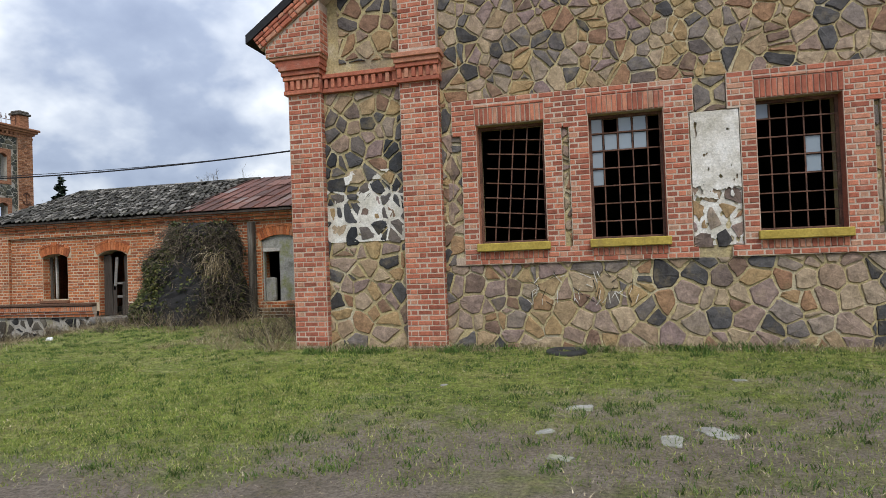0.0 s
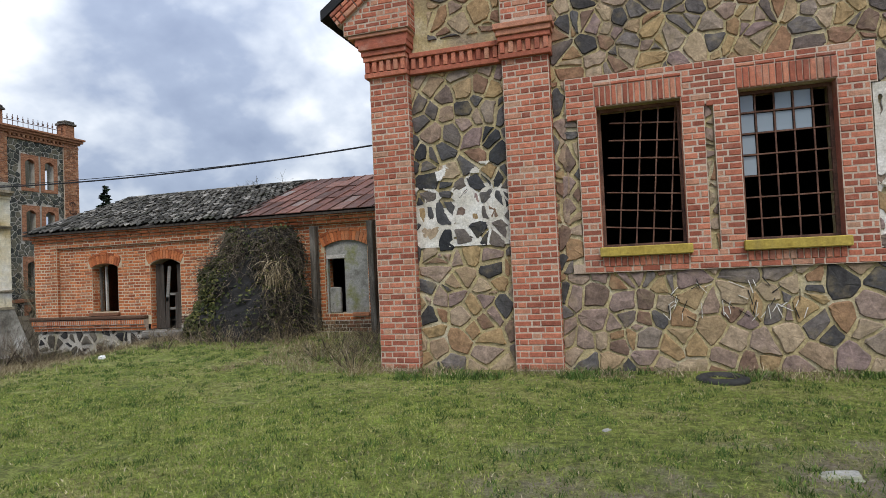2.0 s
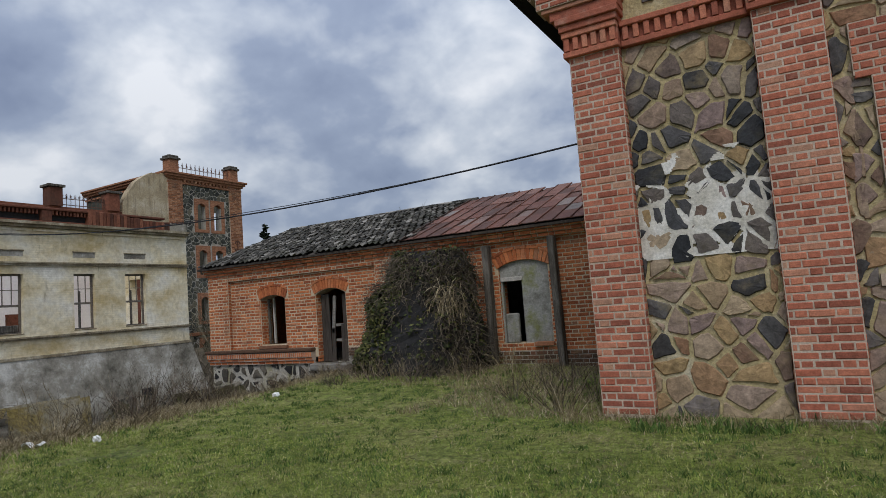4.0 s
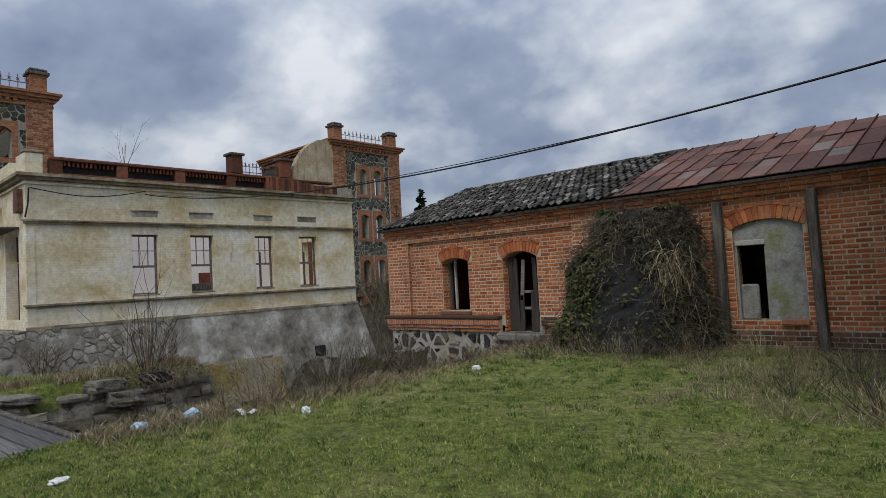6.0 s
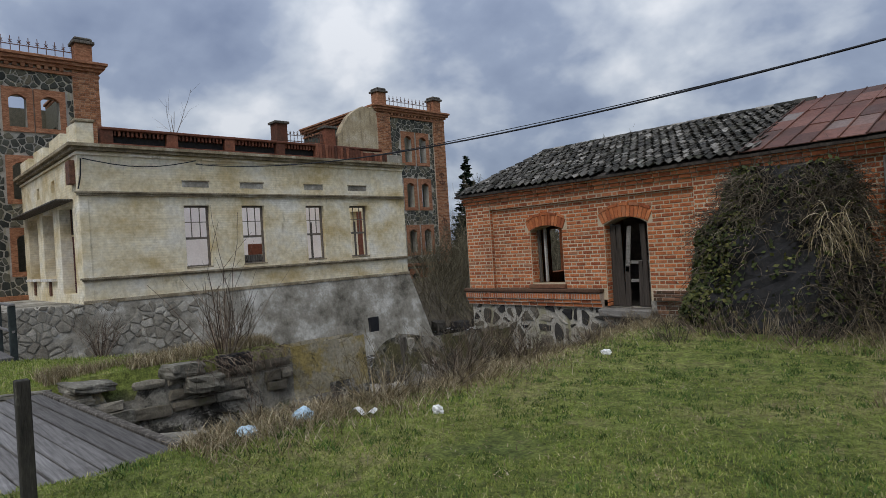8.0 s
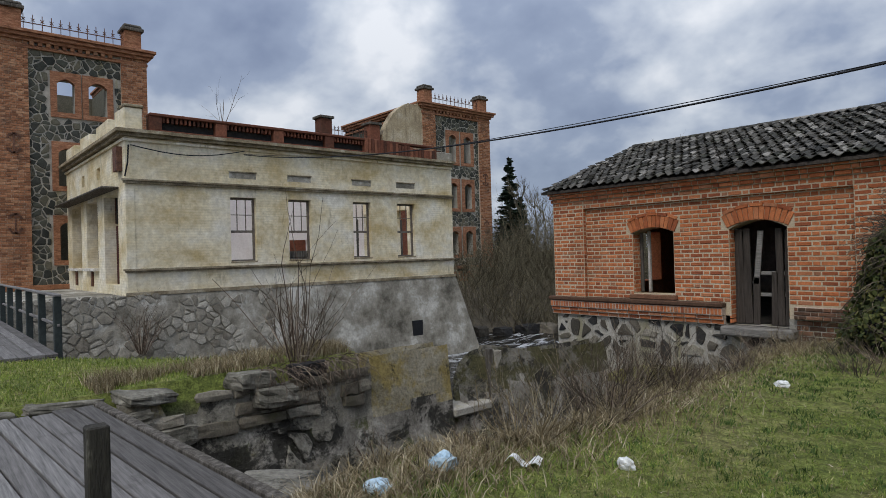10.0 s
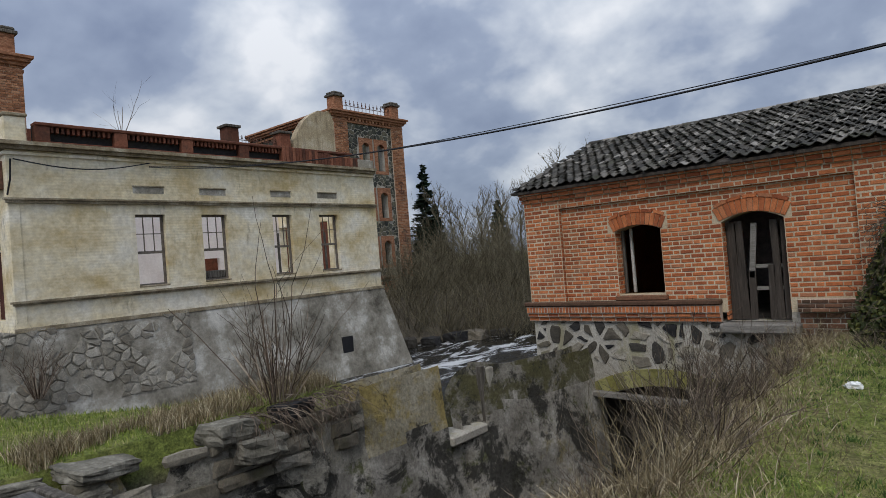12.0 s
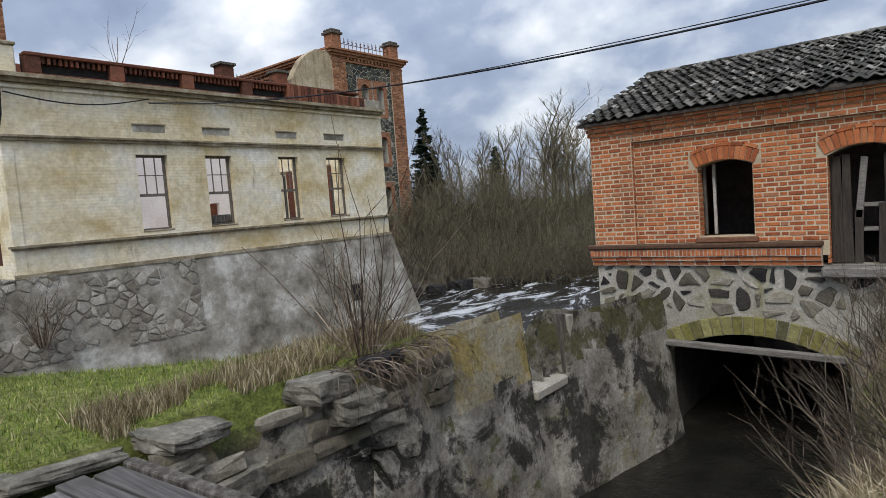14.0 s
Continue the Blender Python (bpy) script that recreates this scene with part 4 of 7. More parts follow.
# fieldstones: panel between the pilasters, plinth under the windows, wall above
cells = stone_cells(-5.22, -3.66, 0.0, 4.80, 0.24, 0.024, 5, wide=1.35)
dark = [c for c in cells if 1.9 < c[0][1] < 4.1 and random.Random(int(c[0][0] * 900)).random() < 0.62]
stone_pieces(wall_hall, [c for c in cells if c not in dark], FM, M_STONE, seed=5, name="fieldstone")
stone_pieces(wall_hall, dark, FM, M_STONE_BLUE, seed=55, name="fieldstone", out=0.04)
cells = stone_cells(-2.95, 5.2, -0.05, 1.47, 0.25, 0.018, 6, wide=1.5)
cells += stone_cells(-2.95, 5.2, 4.40, 6.6, 0.21, 0.012, 7, wide=1.45)
for h in RECESS:
    cells += stone_cells(max(h[0], -2.95), h[1], h[2], h[3], 0.24, 0.04, int(h[0] * 10 + 90))
cells += stone_cells(-2.95, -2.74, 1.47, 4.40, 0.26, 0.03, 71) + stone_cells(1.30, 1.80, 3.84, 4.40, 0.34, 0.03, 72) + stone_cells(-4.9, -3.7, 5.34, 7.0, 0.28, 0.03, 73, wide=1.4)
cells += stone_cells(5.2, 9, -0.05, 6.6, 0.4, 0.03, 74)
stone_pieces(wall_hall, cells, FM, M_STONE, limit=300, seed=6, name="fieldstone")
# whitewash patches left on the stone
def patch(name, x0, x1, z0, z1, seed, y, label):
    """A ragged skin of limewash with holes where it has fallen off the stones."""
    rnd = random.Random(seed)
    n, k = 80, int(80 * (z1 - z0) / (x1 - x0))
    bm = bmesh.new()
    grid = {}
    for j in range(k + 1):
        for i in range(n + 1):
            grid[i, j] = (x0 + (x1 - x0) * i / n, z0 + (z1 - z0) * j / k)
    vs = {}
    for j in range(k):
        for i in range(n):
            u, v = (i + 0.5) / n, (j + 0.5) / k
            q = noise.noise((u * 5.0 + seed, v * 5.0 * (z1 - z0) / (x1 - x0), 0)) + 0.5 * noise.noise((u * 13 + seed, v * 13, 2))
            edge = 0.85 * smooth(0.30, 0.95, v) if seed == 3 else 0.9 * smooth(0.28, 0.0, v) if seed == 8 else 0.3
            if q > 0.62 - edge:
                continue
            f = []
            for key in ((i, j), (i + 1, j), (i + 1, j + 1), (i, j + 1)):
                if key not in vs:
                    gx_, gz_ = grid[key]
                    vs[key] = bm.verts.new((gx_, y - 0.008 * noise.noise((gx_ * 6, gz_ * 6, 1)), gz_))
                f.append(vs[key])
            bm.faces.new(f)
    ext = bmesh.ops.extrude_face_region(bm, geom=list(bm.faces))
    bmesh.ops.translate(bm, vec=(0, 0.014, 0), verts=[e for e in ext["geom"] if isinstance(e, bmesh.types.BMVert)])
    bmesh.ops.recalc_face_normals(bm, faces=bm.faces)
    part(name, bm, M_WHITE, wall_hall, label)


patch("whitewash", -5.21, -3.67, 1.98, 3.30, 3, FY - 0.031, "flaking white limewash over the stones")
patch("whitewash", 1.24, 1.97, 1.66, 2.75, 9, FY - 0.018, "flaking white limewash over the stones")
patch("whitewash", 1.24, 1.97, 2.40, 3.83, 8, FY - 0.052, "flaking white limewash over the stones")

# ---- the brick mill house over the race ----
HY = 15.2
HW, HD = (-16.92, -15.98, 0.81, 2.21), (-14.85, -13.82, 0.28, 2.25)
D2 = (-9.38, -8.20, 0.62, 2.46)
wall_house = empty("wall_house_front", "low house wall of orange-red brick under a tiled roof", "wall", "structure")
bm = bmesh.new()
wall_sheet(bm, "x", -18.95, -5.9, HY, HY + 0.42, 0.45, 3.2, [HW, (HD[0], HD[1], 0.45, HD[3]), D2])
arch_fill(bm, "x", HW[0], HW[1], HY, HY + 0.42, 2.10, HW[3])
arch_fill(bm, "x", HD[0], HD[1], HY, HY + 0.42, 2.10, HD[3])
part("wall_core", bm, M_MORTAR_H, wall_house)
HM = face_matrix((0, HY, 0), (1, 0, 0), (0, -1, 0))
arch_zone = [(-17.06, -15.84, 2.08, 2.44), (-14.99, -13.70, 2.10, 2.46), (D2[0] - 0.08, D2[1] + 0.08, 2.2, 2.62)]
rects = bond(-18.95, -5.92, 0.70, 3.12, [HW, HD, D2] + arch_zone, length=0.262, course=0.088)
rects.sort(key=lambda r: 0 if -17.4 < r[0] < -13.2 and r[2] > 0.9 else 1)
brick_pieces(wall_house, rects, HM, M_BRICK_H, limit=300, seed=50, joint=0.021, out=0.009)
for o, zs, zc, n in ((HW, 2.10, 2.21, 12), (HD, 2.12, 2.25, 13), (D2, 2.30, 2.46, 14)):
    wedge_pieces(wall_house, arch_bricks(o[0] - 0.03, o[1] + 0.03, zs, zc, 0.245, n), HM, M_BRICK_H, 0.022)
    wedge_pieces(wall_house, arch_bricks(o[0] - 0.10, o[1] + 0.10, zs + 0.24, zc + 0.255, 0.06, 5), HM, M_BRICK_H, 0.035)
    for x, u, n in ((o[0], (0, 1, 0), (1, 0, 0)), (o[1], (0, -1, 0), (-1, 0, 0))):
        span = (0.0, 0.41) if n[0] > 0 else (-0.41, 0.0)
        brick_pieces(wall_house, bond(*span, o[2] + 0.02, zs - 0.02, length=0.262, course=0.088), face_matrix((x, HY, 0), u, n), M_BRICK_H, limit=30, seed=57, out=0.006)
# corner pilasters, the frieze between them and eaves corbels
for x0, x1 in ((-18.98, -18.12), (-12.75, -12.05)):
    pil = empty("brick_pilaster", "shallow corner pilaster of orange brick", "pilaster", "structure")
    block("pilaster_core", x0, x1, HY - 0.11, HY - 0.003, 0.70, 2.90, M_MORTAR_H, pil, bevel=0)
    brick_pieces(pil, bond(x0, x1, 0.70, 2.90, length=0.262, course=0.088), face_matrix((0, HY - 0.11, 0), (1, 0, 0), (0, -1, 0)), M_BRICK_H, seed=51, joint=0.021)
    brick_pieces(pil, bond(0.0, 0.105, 0.70, 2.90, length=0.2, course=0.088), face_matrix((x1, HY - 0.11, 0), (0, 1, 0), (1, 0, 0)), M_BRICK_H, limit=30, seed=58, joint=0.018)
fri = empty("brick_frieze", "projecting brick band under the eaves", "cornice", "structure")
block("frieze_core", -18.118, -12.752, HY - 0.10, HY - 0.003, 2.72, 2.90, M_MORTAR_H, fri, bevel=0)
brick_pieces(fri, bond(-18.118, -12.752, 2.72, 2.90, length=0.262, course=0.09), face_matrix((0, HY - 0.10, 0), (1, 0, 0), (0, -1, 0)), M_BRICK_H, seed=59, joint=0.02)
eav = empty("brick_eaves", "stepped brick eaves courses of the house", "cornice", "structure")
for i, (z0, z1, d) in enumerate(((2.90, 2.98, 0.16), (2.985, 3.065, 0.22), (3.07, 3.15, 0.29))):
    block("eaves_core", -19.0, -5.92, HY - d + 0.02, HY + 0.1, z0, z1, M_MORTAR_H, eav, bevel=0)
    brick_pieces(eav, bond(-19.02, -12.0, z0, z1 + 0.004, length=0.26, course=0.084), face_matrix((0, HY - d + 0.02, 0), (1, 0, 0), (0, -1, 0)), M_BRICK_H, limit=90, out=0.02, seed=52 + i)
    brick_pieces(eav, bond(-12.0, -5.92, z0, z1 + 0.004, length=0.26, course=0.084), face_matrix((0, HY - d + 0.02, 0), (1, 0, 0), (0, -1, 0)), M_BRICK_H, limit=0, out=0.02, seed=55 + i)
# ledge
led = empty("brick_ledge", "projecting brick ledge on the stone plinth", "ledge", "structure")
block("ledge_slab", -19.12, -14.93, HY - 0.22, HY - 0.003, 0.61, 0.70, M_BRICK_DAMP, led, bevel=0.02)
bm = bmesh.new()
for i, (z0, z1, d) in enumerate(((0.28, 0.37, 0.10), (0.375, 0.455, 0.15), (0.46, 0.598, 0.19))):
    box(bm, -19.08, -14.95, HY - d + 0.012, HY - 0.004, z0, z1)
part("ledge_core", bm, M_MORTAR, led)
for i, (z0, z1, d, ln) in enumerate(((0.28, 0.37, 0.10, 0.26), (0.375, 0.455, 0.15, 0.26), (0.46, 0.598, 0.19, 0.075))):
    n = round(4.13 / ln)
    brick_pieces(led, [(-19.08 + 4.13 * q / n, -19.08 + 4.13 * (q + 1) / n, z0, z1) for q in range(n)], face_matrix((0, HY - d + 0.012, 0), (1, 0, 0), (0, -1, 0)), M_BRICK_H, seed=60 + i)
# stone plinth with the arch of the race through it
pl = empty("wall_house_plinth", "fieldstone plinth with a low arch over the mill race", "wall", "structure")
ARCH = (-17.70, -14.60, -1.45, -1.0)
bm = bmesh.new()
wall_sheet(bm, "x", -19.0, -14.0, HY - 0.02, HY + 0.55, -4.8, 0.28, [(ARCH[0], ARCH[1], -4.8, ARCH[3])])
arch_fill(bm, "x", ARCH[0], ARCH[1], HY - 0.02, HY + 0.55, ARCH[2], ARCH[3])
wall_sheet(bm, "x", -14.0, -5.9, HY - 0.02, HY + 0.55, -0.4, 0.45, [(HD[0], HD[1], 0.28, 0.45)])
part("wall_core", bm, M_MORTAR_G, pl)
PM = face_matrix((0, HY - 0.02, 0), (1, 0, 0), (0, -1, 0))
plinth_cells = stone_cells(-19.0, -14.0, -1.0, 0.28, 0.24, 0.075, 80, wide=1.3, jitter=0.5, spread=0.5)
plinth_cells = [c for c in plinth_cells if c[0][1] > -0.55 or not ARCH[0] - 0.1 < c[0][0] < ARCH[1] + 0.1]
brown = [c for c in plinth_cells if c[0][1] < -0.25 or random.Random(int(c[0][0] * 700)).random() < 0.3]
stone_pieces(pl, [c for c in plinth_cells if c not in brown], PM, M_STONE_DARK, seed=80, name="fieldstone", out=0.035)
stone_pieces(pl, brown, PM, M_SLAB, seed=82, name="fieldstone", out=0.03)
brick_pieces(pl, bond(-13.7, -5.92, -0.1, 0.44, length=0.262, course=0.09), PM, M_BRICK_DAMP, limit=150, seed=81, out=0.012)
brick_pieces(pl, bond(-9.7, -5.92, 0.45, 0.70, [D2], length=0.262, course=0.083), HM, M_BRICK_H, limit=0, seed=84)
plinth_ledge = block("plinth_ledge", -13.7, -9.7, HY - 0.14, HY - 0.003, 0.46, 0.68, M_MORTAR, pl, bevel=0.01)
brick_pieces(plinth_ledge, bond(-13.7, -9.7, 0.46, 0.68, length=0.262, course=0.075), face_matrix((0, HY - 0.14, 0), (1, 0, 0), (0, -1, 0)), M_BRICK_DAMP, limit=120, seed=83, out=0.02)
wedge_pieces(pl, arch_bricks(ARCH[0] - 0.02, ARCH[1] + 0.02, ARCH[2], ARCH[3], 0.34, 19), PM, M_MOSS_STONE, 0.03, "voussoir")
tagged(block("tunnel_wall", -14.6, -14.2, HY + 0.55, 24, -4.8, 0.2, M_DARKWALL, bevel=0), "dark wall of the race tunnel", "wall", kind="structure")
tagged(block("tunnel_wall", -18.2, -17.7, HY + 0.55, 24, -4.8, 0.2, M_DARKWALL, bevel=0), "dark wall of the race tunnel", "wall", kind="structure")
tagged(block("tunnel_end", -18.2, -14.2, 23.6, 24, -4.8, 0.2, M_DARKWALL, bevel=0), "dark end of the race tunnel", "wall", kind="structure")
beam = bmesh.new()
box(beam, -17.75, -14.55, HY - 0.20, HY - 0.06, -1.32, -1.20, 0.02, Matrix.Translation((-16, 15, -1.26)) @ Matrix.Rotation(0.025, 4, "Y") @ Matrix.Translation((16, -15, 1.26)))
tagged(part("timber_beam", beam, M_WOOD), "grey weathered beam wedged across the arch", "beam")
# inside, back and floor
tagged(block("floor_house", -18.9, -5.9, HY + 0.42, 22.4, 0.2, 0.28, M_DARKWALL, bevel=0), "dark floor inside the house", "floor", kind="structure")
bm = bmesh.new()
wall_sheet(bm, "x", -18.95, -5.9, 22.4, 22.8, -4.8, 3.2, [(-13.6, -13.1, 1.2, 2.2)])
tagged(part("wall_house_back", bm, M_EARTHWALL), "back wall of the house with window openings", "wall", kind="structure")
bm = bmesh.new()
wall_sheet(bm, "y", HY + 0.42, 22.4, -18.95, -18.55, -4.8, 3.2, [(18.2, 19.2, 0.9, 2.2)])
tagged(part("wall_house_gable", bm, M_BRICK_H), "brick gable end wall of the house above the river", "wall", kind="structure")
bm = bmesh.new()
wall_sheet(bm, "y", HY + 0.42, 22.4, -12.9, -12.6, 0.2, 3.2, [])
tagged(part("wall_house_inner", bm, M_EARTHWALL), "plastered inner wall of the house", "wall", kind="structure")
for nm, x in (("gable_west", -18.95), ("gable_east", -6.3)):
    v = [(x, HY, 3.15), (x, 22.8, 3.15), (x, 18.9, 4.60), (x + 0.4, HY, 3.15), (x + 0.4, 22.8, 3.15), (x + 0.4, 18.9, 4.60)]
    tagged(link_mesh("wall_" + nm, v, [(0, 1, 2), (3, 5, 4), (0, 2, 5, 3), (1, 4, 5, 2), (0, 3, 4, 1)], M_BRICK_H), "brick gable of the house", "wall", kind="structure")
# roof
RY0, RZ0, RY1, RZ1 = 14.86, 3.16, 18.9, 4.60
RS = math.hypot(RY1 - RY0, RZ1 - RZ0)
roof = empty("roof_house", "low roof of mossy cement tiles and rusty sheets", "roof", "structure")
bm = bmesh.new()
for ya, za, yb, zb in ((RY0, RZ0, RY1, RZ1), (22.95, RZ0, RY1, RZ1)):
    q = [bm.verts.new(p) for p in ((-19.15, ya, za - 0.05), (-5.9, ya, za - 0.05), (-5.9, yb, zb - 0.05), (-19.15, yb, zb - 0.05), (-19.15, ya, za), (-5.9, ya, za), (-5.9, yb, zb), (-19.15, yb, zb))]
    for idx in ((0, 1, 2, 3), (4, 7, 6, 5), (0, 4, 5, 1), (3, 2, 6, 7), (0, 3, 7, 4), (1, 5, 6, 2)):
        bm.faces.new([q[i] for i in idx])
part("roof_boarding", bm, M_DOORWOOD, roof)
RM = face_matrix((0, RY0, RZ0), (1, 0, 0), (0, -(RZ1 - RZ0), RY1 - RY0))


def wavy_tile(w, l, waves, amp, drop):
    v, f = [], []
    n = 8
    for j in range(2):
        for i in range(n + 1):
            x = -w / 2 + w * i / n
            z = amp * math.cos(2 * math.pi * waves * i / n)
            y = -l / 2 + l * j + (0.03 * math.cos(2 * math.pi * waves * i / n) if j == 0 else 0)
            v.append((x, y, z + (drop if j == 0 else 0.0)))
    v += [(x, y, z - 0.014) for x, y, z in v]
    m = n + 1
    for i in range(n):
        f += [(i, i + 1, m + i + 1, m + i), (2 * m + i, 3 * m + i, 3 * m + i + 1, 2 * m + i + 1), (i, 2 * m + i, 2 * m + i + 1, i + 1)]
    f += [(0, m, 3 * m, 2 * m), (n, 2 * m + n, 3 * m + n, m + n)]
    return v, f


tv, tf = wavy_tile(0.205, 0.30, 1.0, 0.02, 0.022)
tile_me = bpy.data.meshes.new("tile")
tile_me.from_pydata(tv, [], tf)
tile_me.materials.append(M_TILE)
rnd = random.Random(8)
jv, jf, count = [], [], 0
rows_t = 21
for r in range(rows_t):
    for c in range(39):
        x = -19.12 + 0.10 + c * 0.198 + (0.09 if r % 2 else 0)
        if x > -11.55 - 0.02 * r or rnd.random() < 0.02:
            continue
        y = -0.02 + 0.16 + r * (RS - 0.25) / (rows_t - 1)
        m = RM @ Matrix.Translation((x + rnd.uniform(-0.02, 0.02), y + rnd.uniform(-0.025, 0.025), 0.045 + rnd.uniform(0, 0.028))) @ Euler((rnd.uniform(-0.07, 0.07), rnd.uniform(-0.09, 0.09), rnd.uniform(-0.07, 0.07))).to_matrix().to_4x4()
        count += 1
        if count <= 300:
            ob = new("tile", tile_me)
            ob.parent = roof
            ob.matrix_basis = m
        else:
            b0 = len(jv)
            jv += [m @ Vector(p) for p in tv]
            jf += [tuple(b0 + q for q in face) for face in tf]
tagged(link_mesh("tiling", jv, jf, M_TILE, roof), kind="stuff")
for x in np.arange(-19.1, -11.7, 0.42):
    bm = bmesh.new()
    bmesh.ops.create_cone(bm, segments=8, radius1=0.11, radius2=0.10, depth=0.44, cap_ends=True, matrix=Matrix.Translation((float(x) + 0.2, RY1, RZ1 + 0.0)) @ Matrix.Rotation(math.pi / 2, 4, "Y"))
    part("ridge_tile", bm, M_TILE, roof)
ns = 15
for c in range(ns):
    x0 = -11.75 + c * 0.39
    for r in range(6):
        y0 = r * RS / 6 + rnd.uniform(-0.02, 0.02)
        bm = bmesh.new()
        box(bm, x0 + 0.005, x0 + 0.385, y0, y0 + RS / 6 + 0.03, 0.03 + 0.012 * ((5 - r) % 2), 0.045 + 0.012 * ((5 - r) % 2), 0, RM @ Matrix.Rotation(rnd.uniform(-0.006, 0.006), 4, "X"))
        part("roof_sheet", bm, M_RUST, roof)
    bm = bmesh.new()
    box(bm, x0 - 0.012, x0 + 0.012, -0.03, RS, 0.04, 0.085, 0.004, RM)
    part("seam", bm, M_RUST, roof)
tagged(block("fascia", -19.1, -5.92, RY0 + 0.02, RY0 + 0.05, RZ0 - 0.055, RZ0 - 0.012, M_DOORWOOD, bevel=0), "dark eaves board under the tiles", "fascia", kind="structure")

# window and door in the house
win = empty("window_4", "empty arched window with a torn white frame", "window", "structure")
block("window_frame", HW[0] + 0.18, HW[0] + 0.23, HY + 0.28, HY + 0.36, 0.83, 2.15, M_FRAME_W, win)
block("window_frame", HW[0] + 0.02, HW[0] + 0.07, HY + 0.24, HY + 0.32, 0.83, 2.12, M_BEAM, win)
tagged(block("window_sill", HW[0] - 0.06, HW[1] + 0.06, HY - 0.10, HY + 0.30, 0.705, 0.80, M_BRICK_DAMP, bevel=0.015), "rough stone window sill above the ledge", "sill", kind="structure")
door = empty("door_1", "broken grey plank door hanging in an arched doorway", "door", "structure")
for i, (x0, x1, z0, z1, rot) in enumerate(((-14.84, -14.68, 0.30, 2.08, 0.015), (-14.67, -14.53, 0.30, 2.10, -0.012), (-14.52, -14.40, 0.30, 1.18, 0.02), (-14.20, -14.09, 0.30, 1.28, 0.03), (-14.08, -13.96, 0.30, 2.08, -0.01), (-14.50, -14.40, 1.05, 2.05, 0.10), (-13.95, -13.84, 0.30, 2.05, 0.012))):
    bm = bmesh.new()
    c = Matrix.Translation(((x0 + x1) / 2, HY + 0.2, z0))
    box(bm, x0, x1, HY + 0.18, HY + 0.215, z0, z1, 0.006, c @ Matrix.Rotation(rot, 4, "Y") @ c.inverted())
    part("plank", bm, M_WOOD if i == 5 else M_DOORWOOD, door)
for z in (0.82, 1.22):
    block("brace", -14.42, -13.9, HY + 0.217, HY + 0.25, z, z + 0.07, M_WOOD, door, bevel=0.005)
block("door_frame", HD[0], HD[0] + 0.07, HY + 0.22, HY + 0.34, 0.28, 2.12, M_BEAM, door)
block("door_frame", HD[1] - 0.07, HD[1], HY + 0.22, HY + 0.34, 0.28, 2.12, M_BEAM, door)
tagged(block("doorstep", HD[0] - 0.1, HD[1] + 0.15, HY - 0.30, HY + 0.1, 0.10, 0.28, M_WOOD, bevel=0.03), "grey worn threshold below the broken door", "step", kind="structure")

# the plastered-up doorway and its two posts
bm = bmesh.new()
wall_sheet(bm, "x", D2[0], D2[1], HY + 0.06, HY + 0.16, D2[2], D2[3], [(-9.33, -8.86, 0.62, 2.0)])
infill = tagged(part("plaster_infill", bm, M_PLASTER), "grey cement infill of a doorway with a dark opening", "wall", kind="structure")
bm = bmesh.new()
box(bm, -9.33, -9.02, HY + 0.08, HY + 0.2, 0.62, 1.28, 0.03)
tagged(part("masonry_stub", bm, M_PLASTER), "broken plastered masonry stub in the doorway", "rubble")
bm = bmesh.new()
box(bm, -9.36, -8.84, HY + 0.03, HY + 0.10, 2.0, 2.10, 0.01)
tagged(part("door_lintel", bm, M_FRAME_W), "pale board lintel over the dark opening", "lintel", kind="structure")
tagged(block("brick_sill", -8.62, -8.18, HY - 0.10, HY + 0.05, 0.55, 0.64, M_BRICK_H, bevel=0.01), "row of sill bricks under the infill", "sill", kind="structure")
for x, lean, z1 in ((-9.55, 0.0, 2.84), (-7.99, -0.012, 2.88)):
    bm = bmesh.new()
    box(bm, x - 0.075, x + 0.075, HY - 0.30, HY - 0.10, 0.0, z1, 0.012, Matrix.Translation((x, HY, z1)) @ Matrix.Rotation(lean, 4, "Y") @ Matrix.Translation((-x, -HY, -z1)))
    tagged(part("timber_post", bm, M_BEAM), "grey-black timber post holding the eaves", "post", group="eaves posts")

# ---- the mill race: far retaining wall, near abutment, boards ----


def wall_top(y):
    if y < 9.3:
        return -0.12 + 0.10 * noise.noise((y * 1.4, 0, 0)) + (-0.25 if 5.9 < y < 6.5 else 0)
    if y < 11.08:
        return 0.06 + 0.03 * noise.noise((y * 3, 1, 0))
    if y < 11.5:
        return -1.15
    if y < 12.15:
        return -0.90 + 0.72 * math.sqrt(max(0.0, 1 - (1 - (y - 11.5) / 0.65) ** 2))
    return -0.12 - 0.16 * smooth(12.2, 13.2, y) + 0.02 * noise.noise((y * 3, 1, 0))


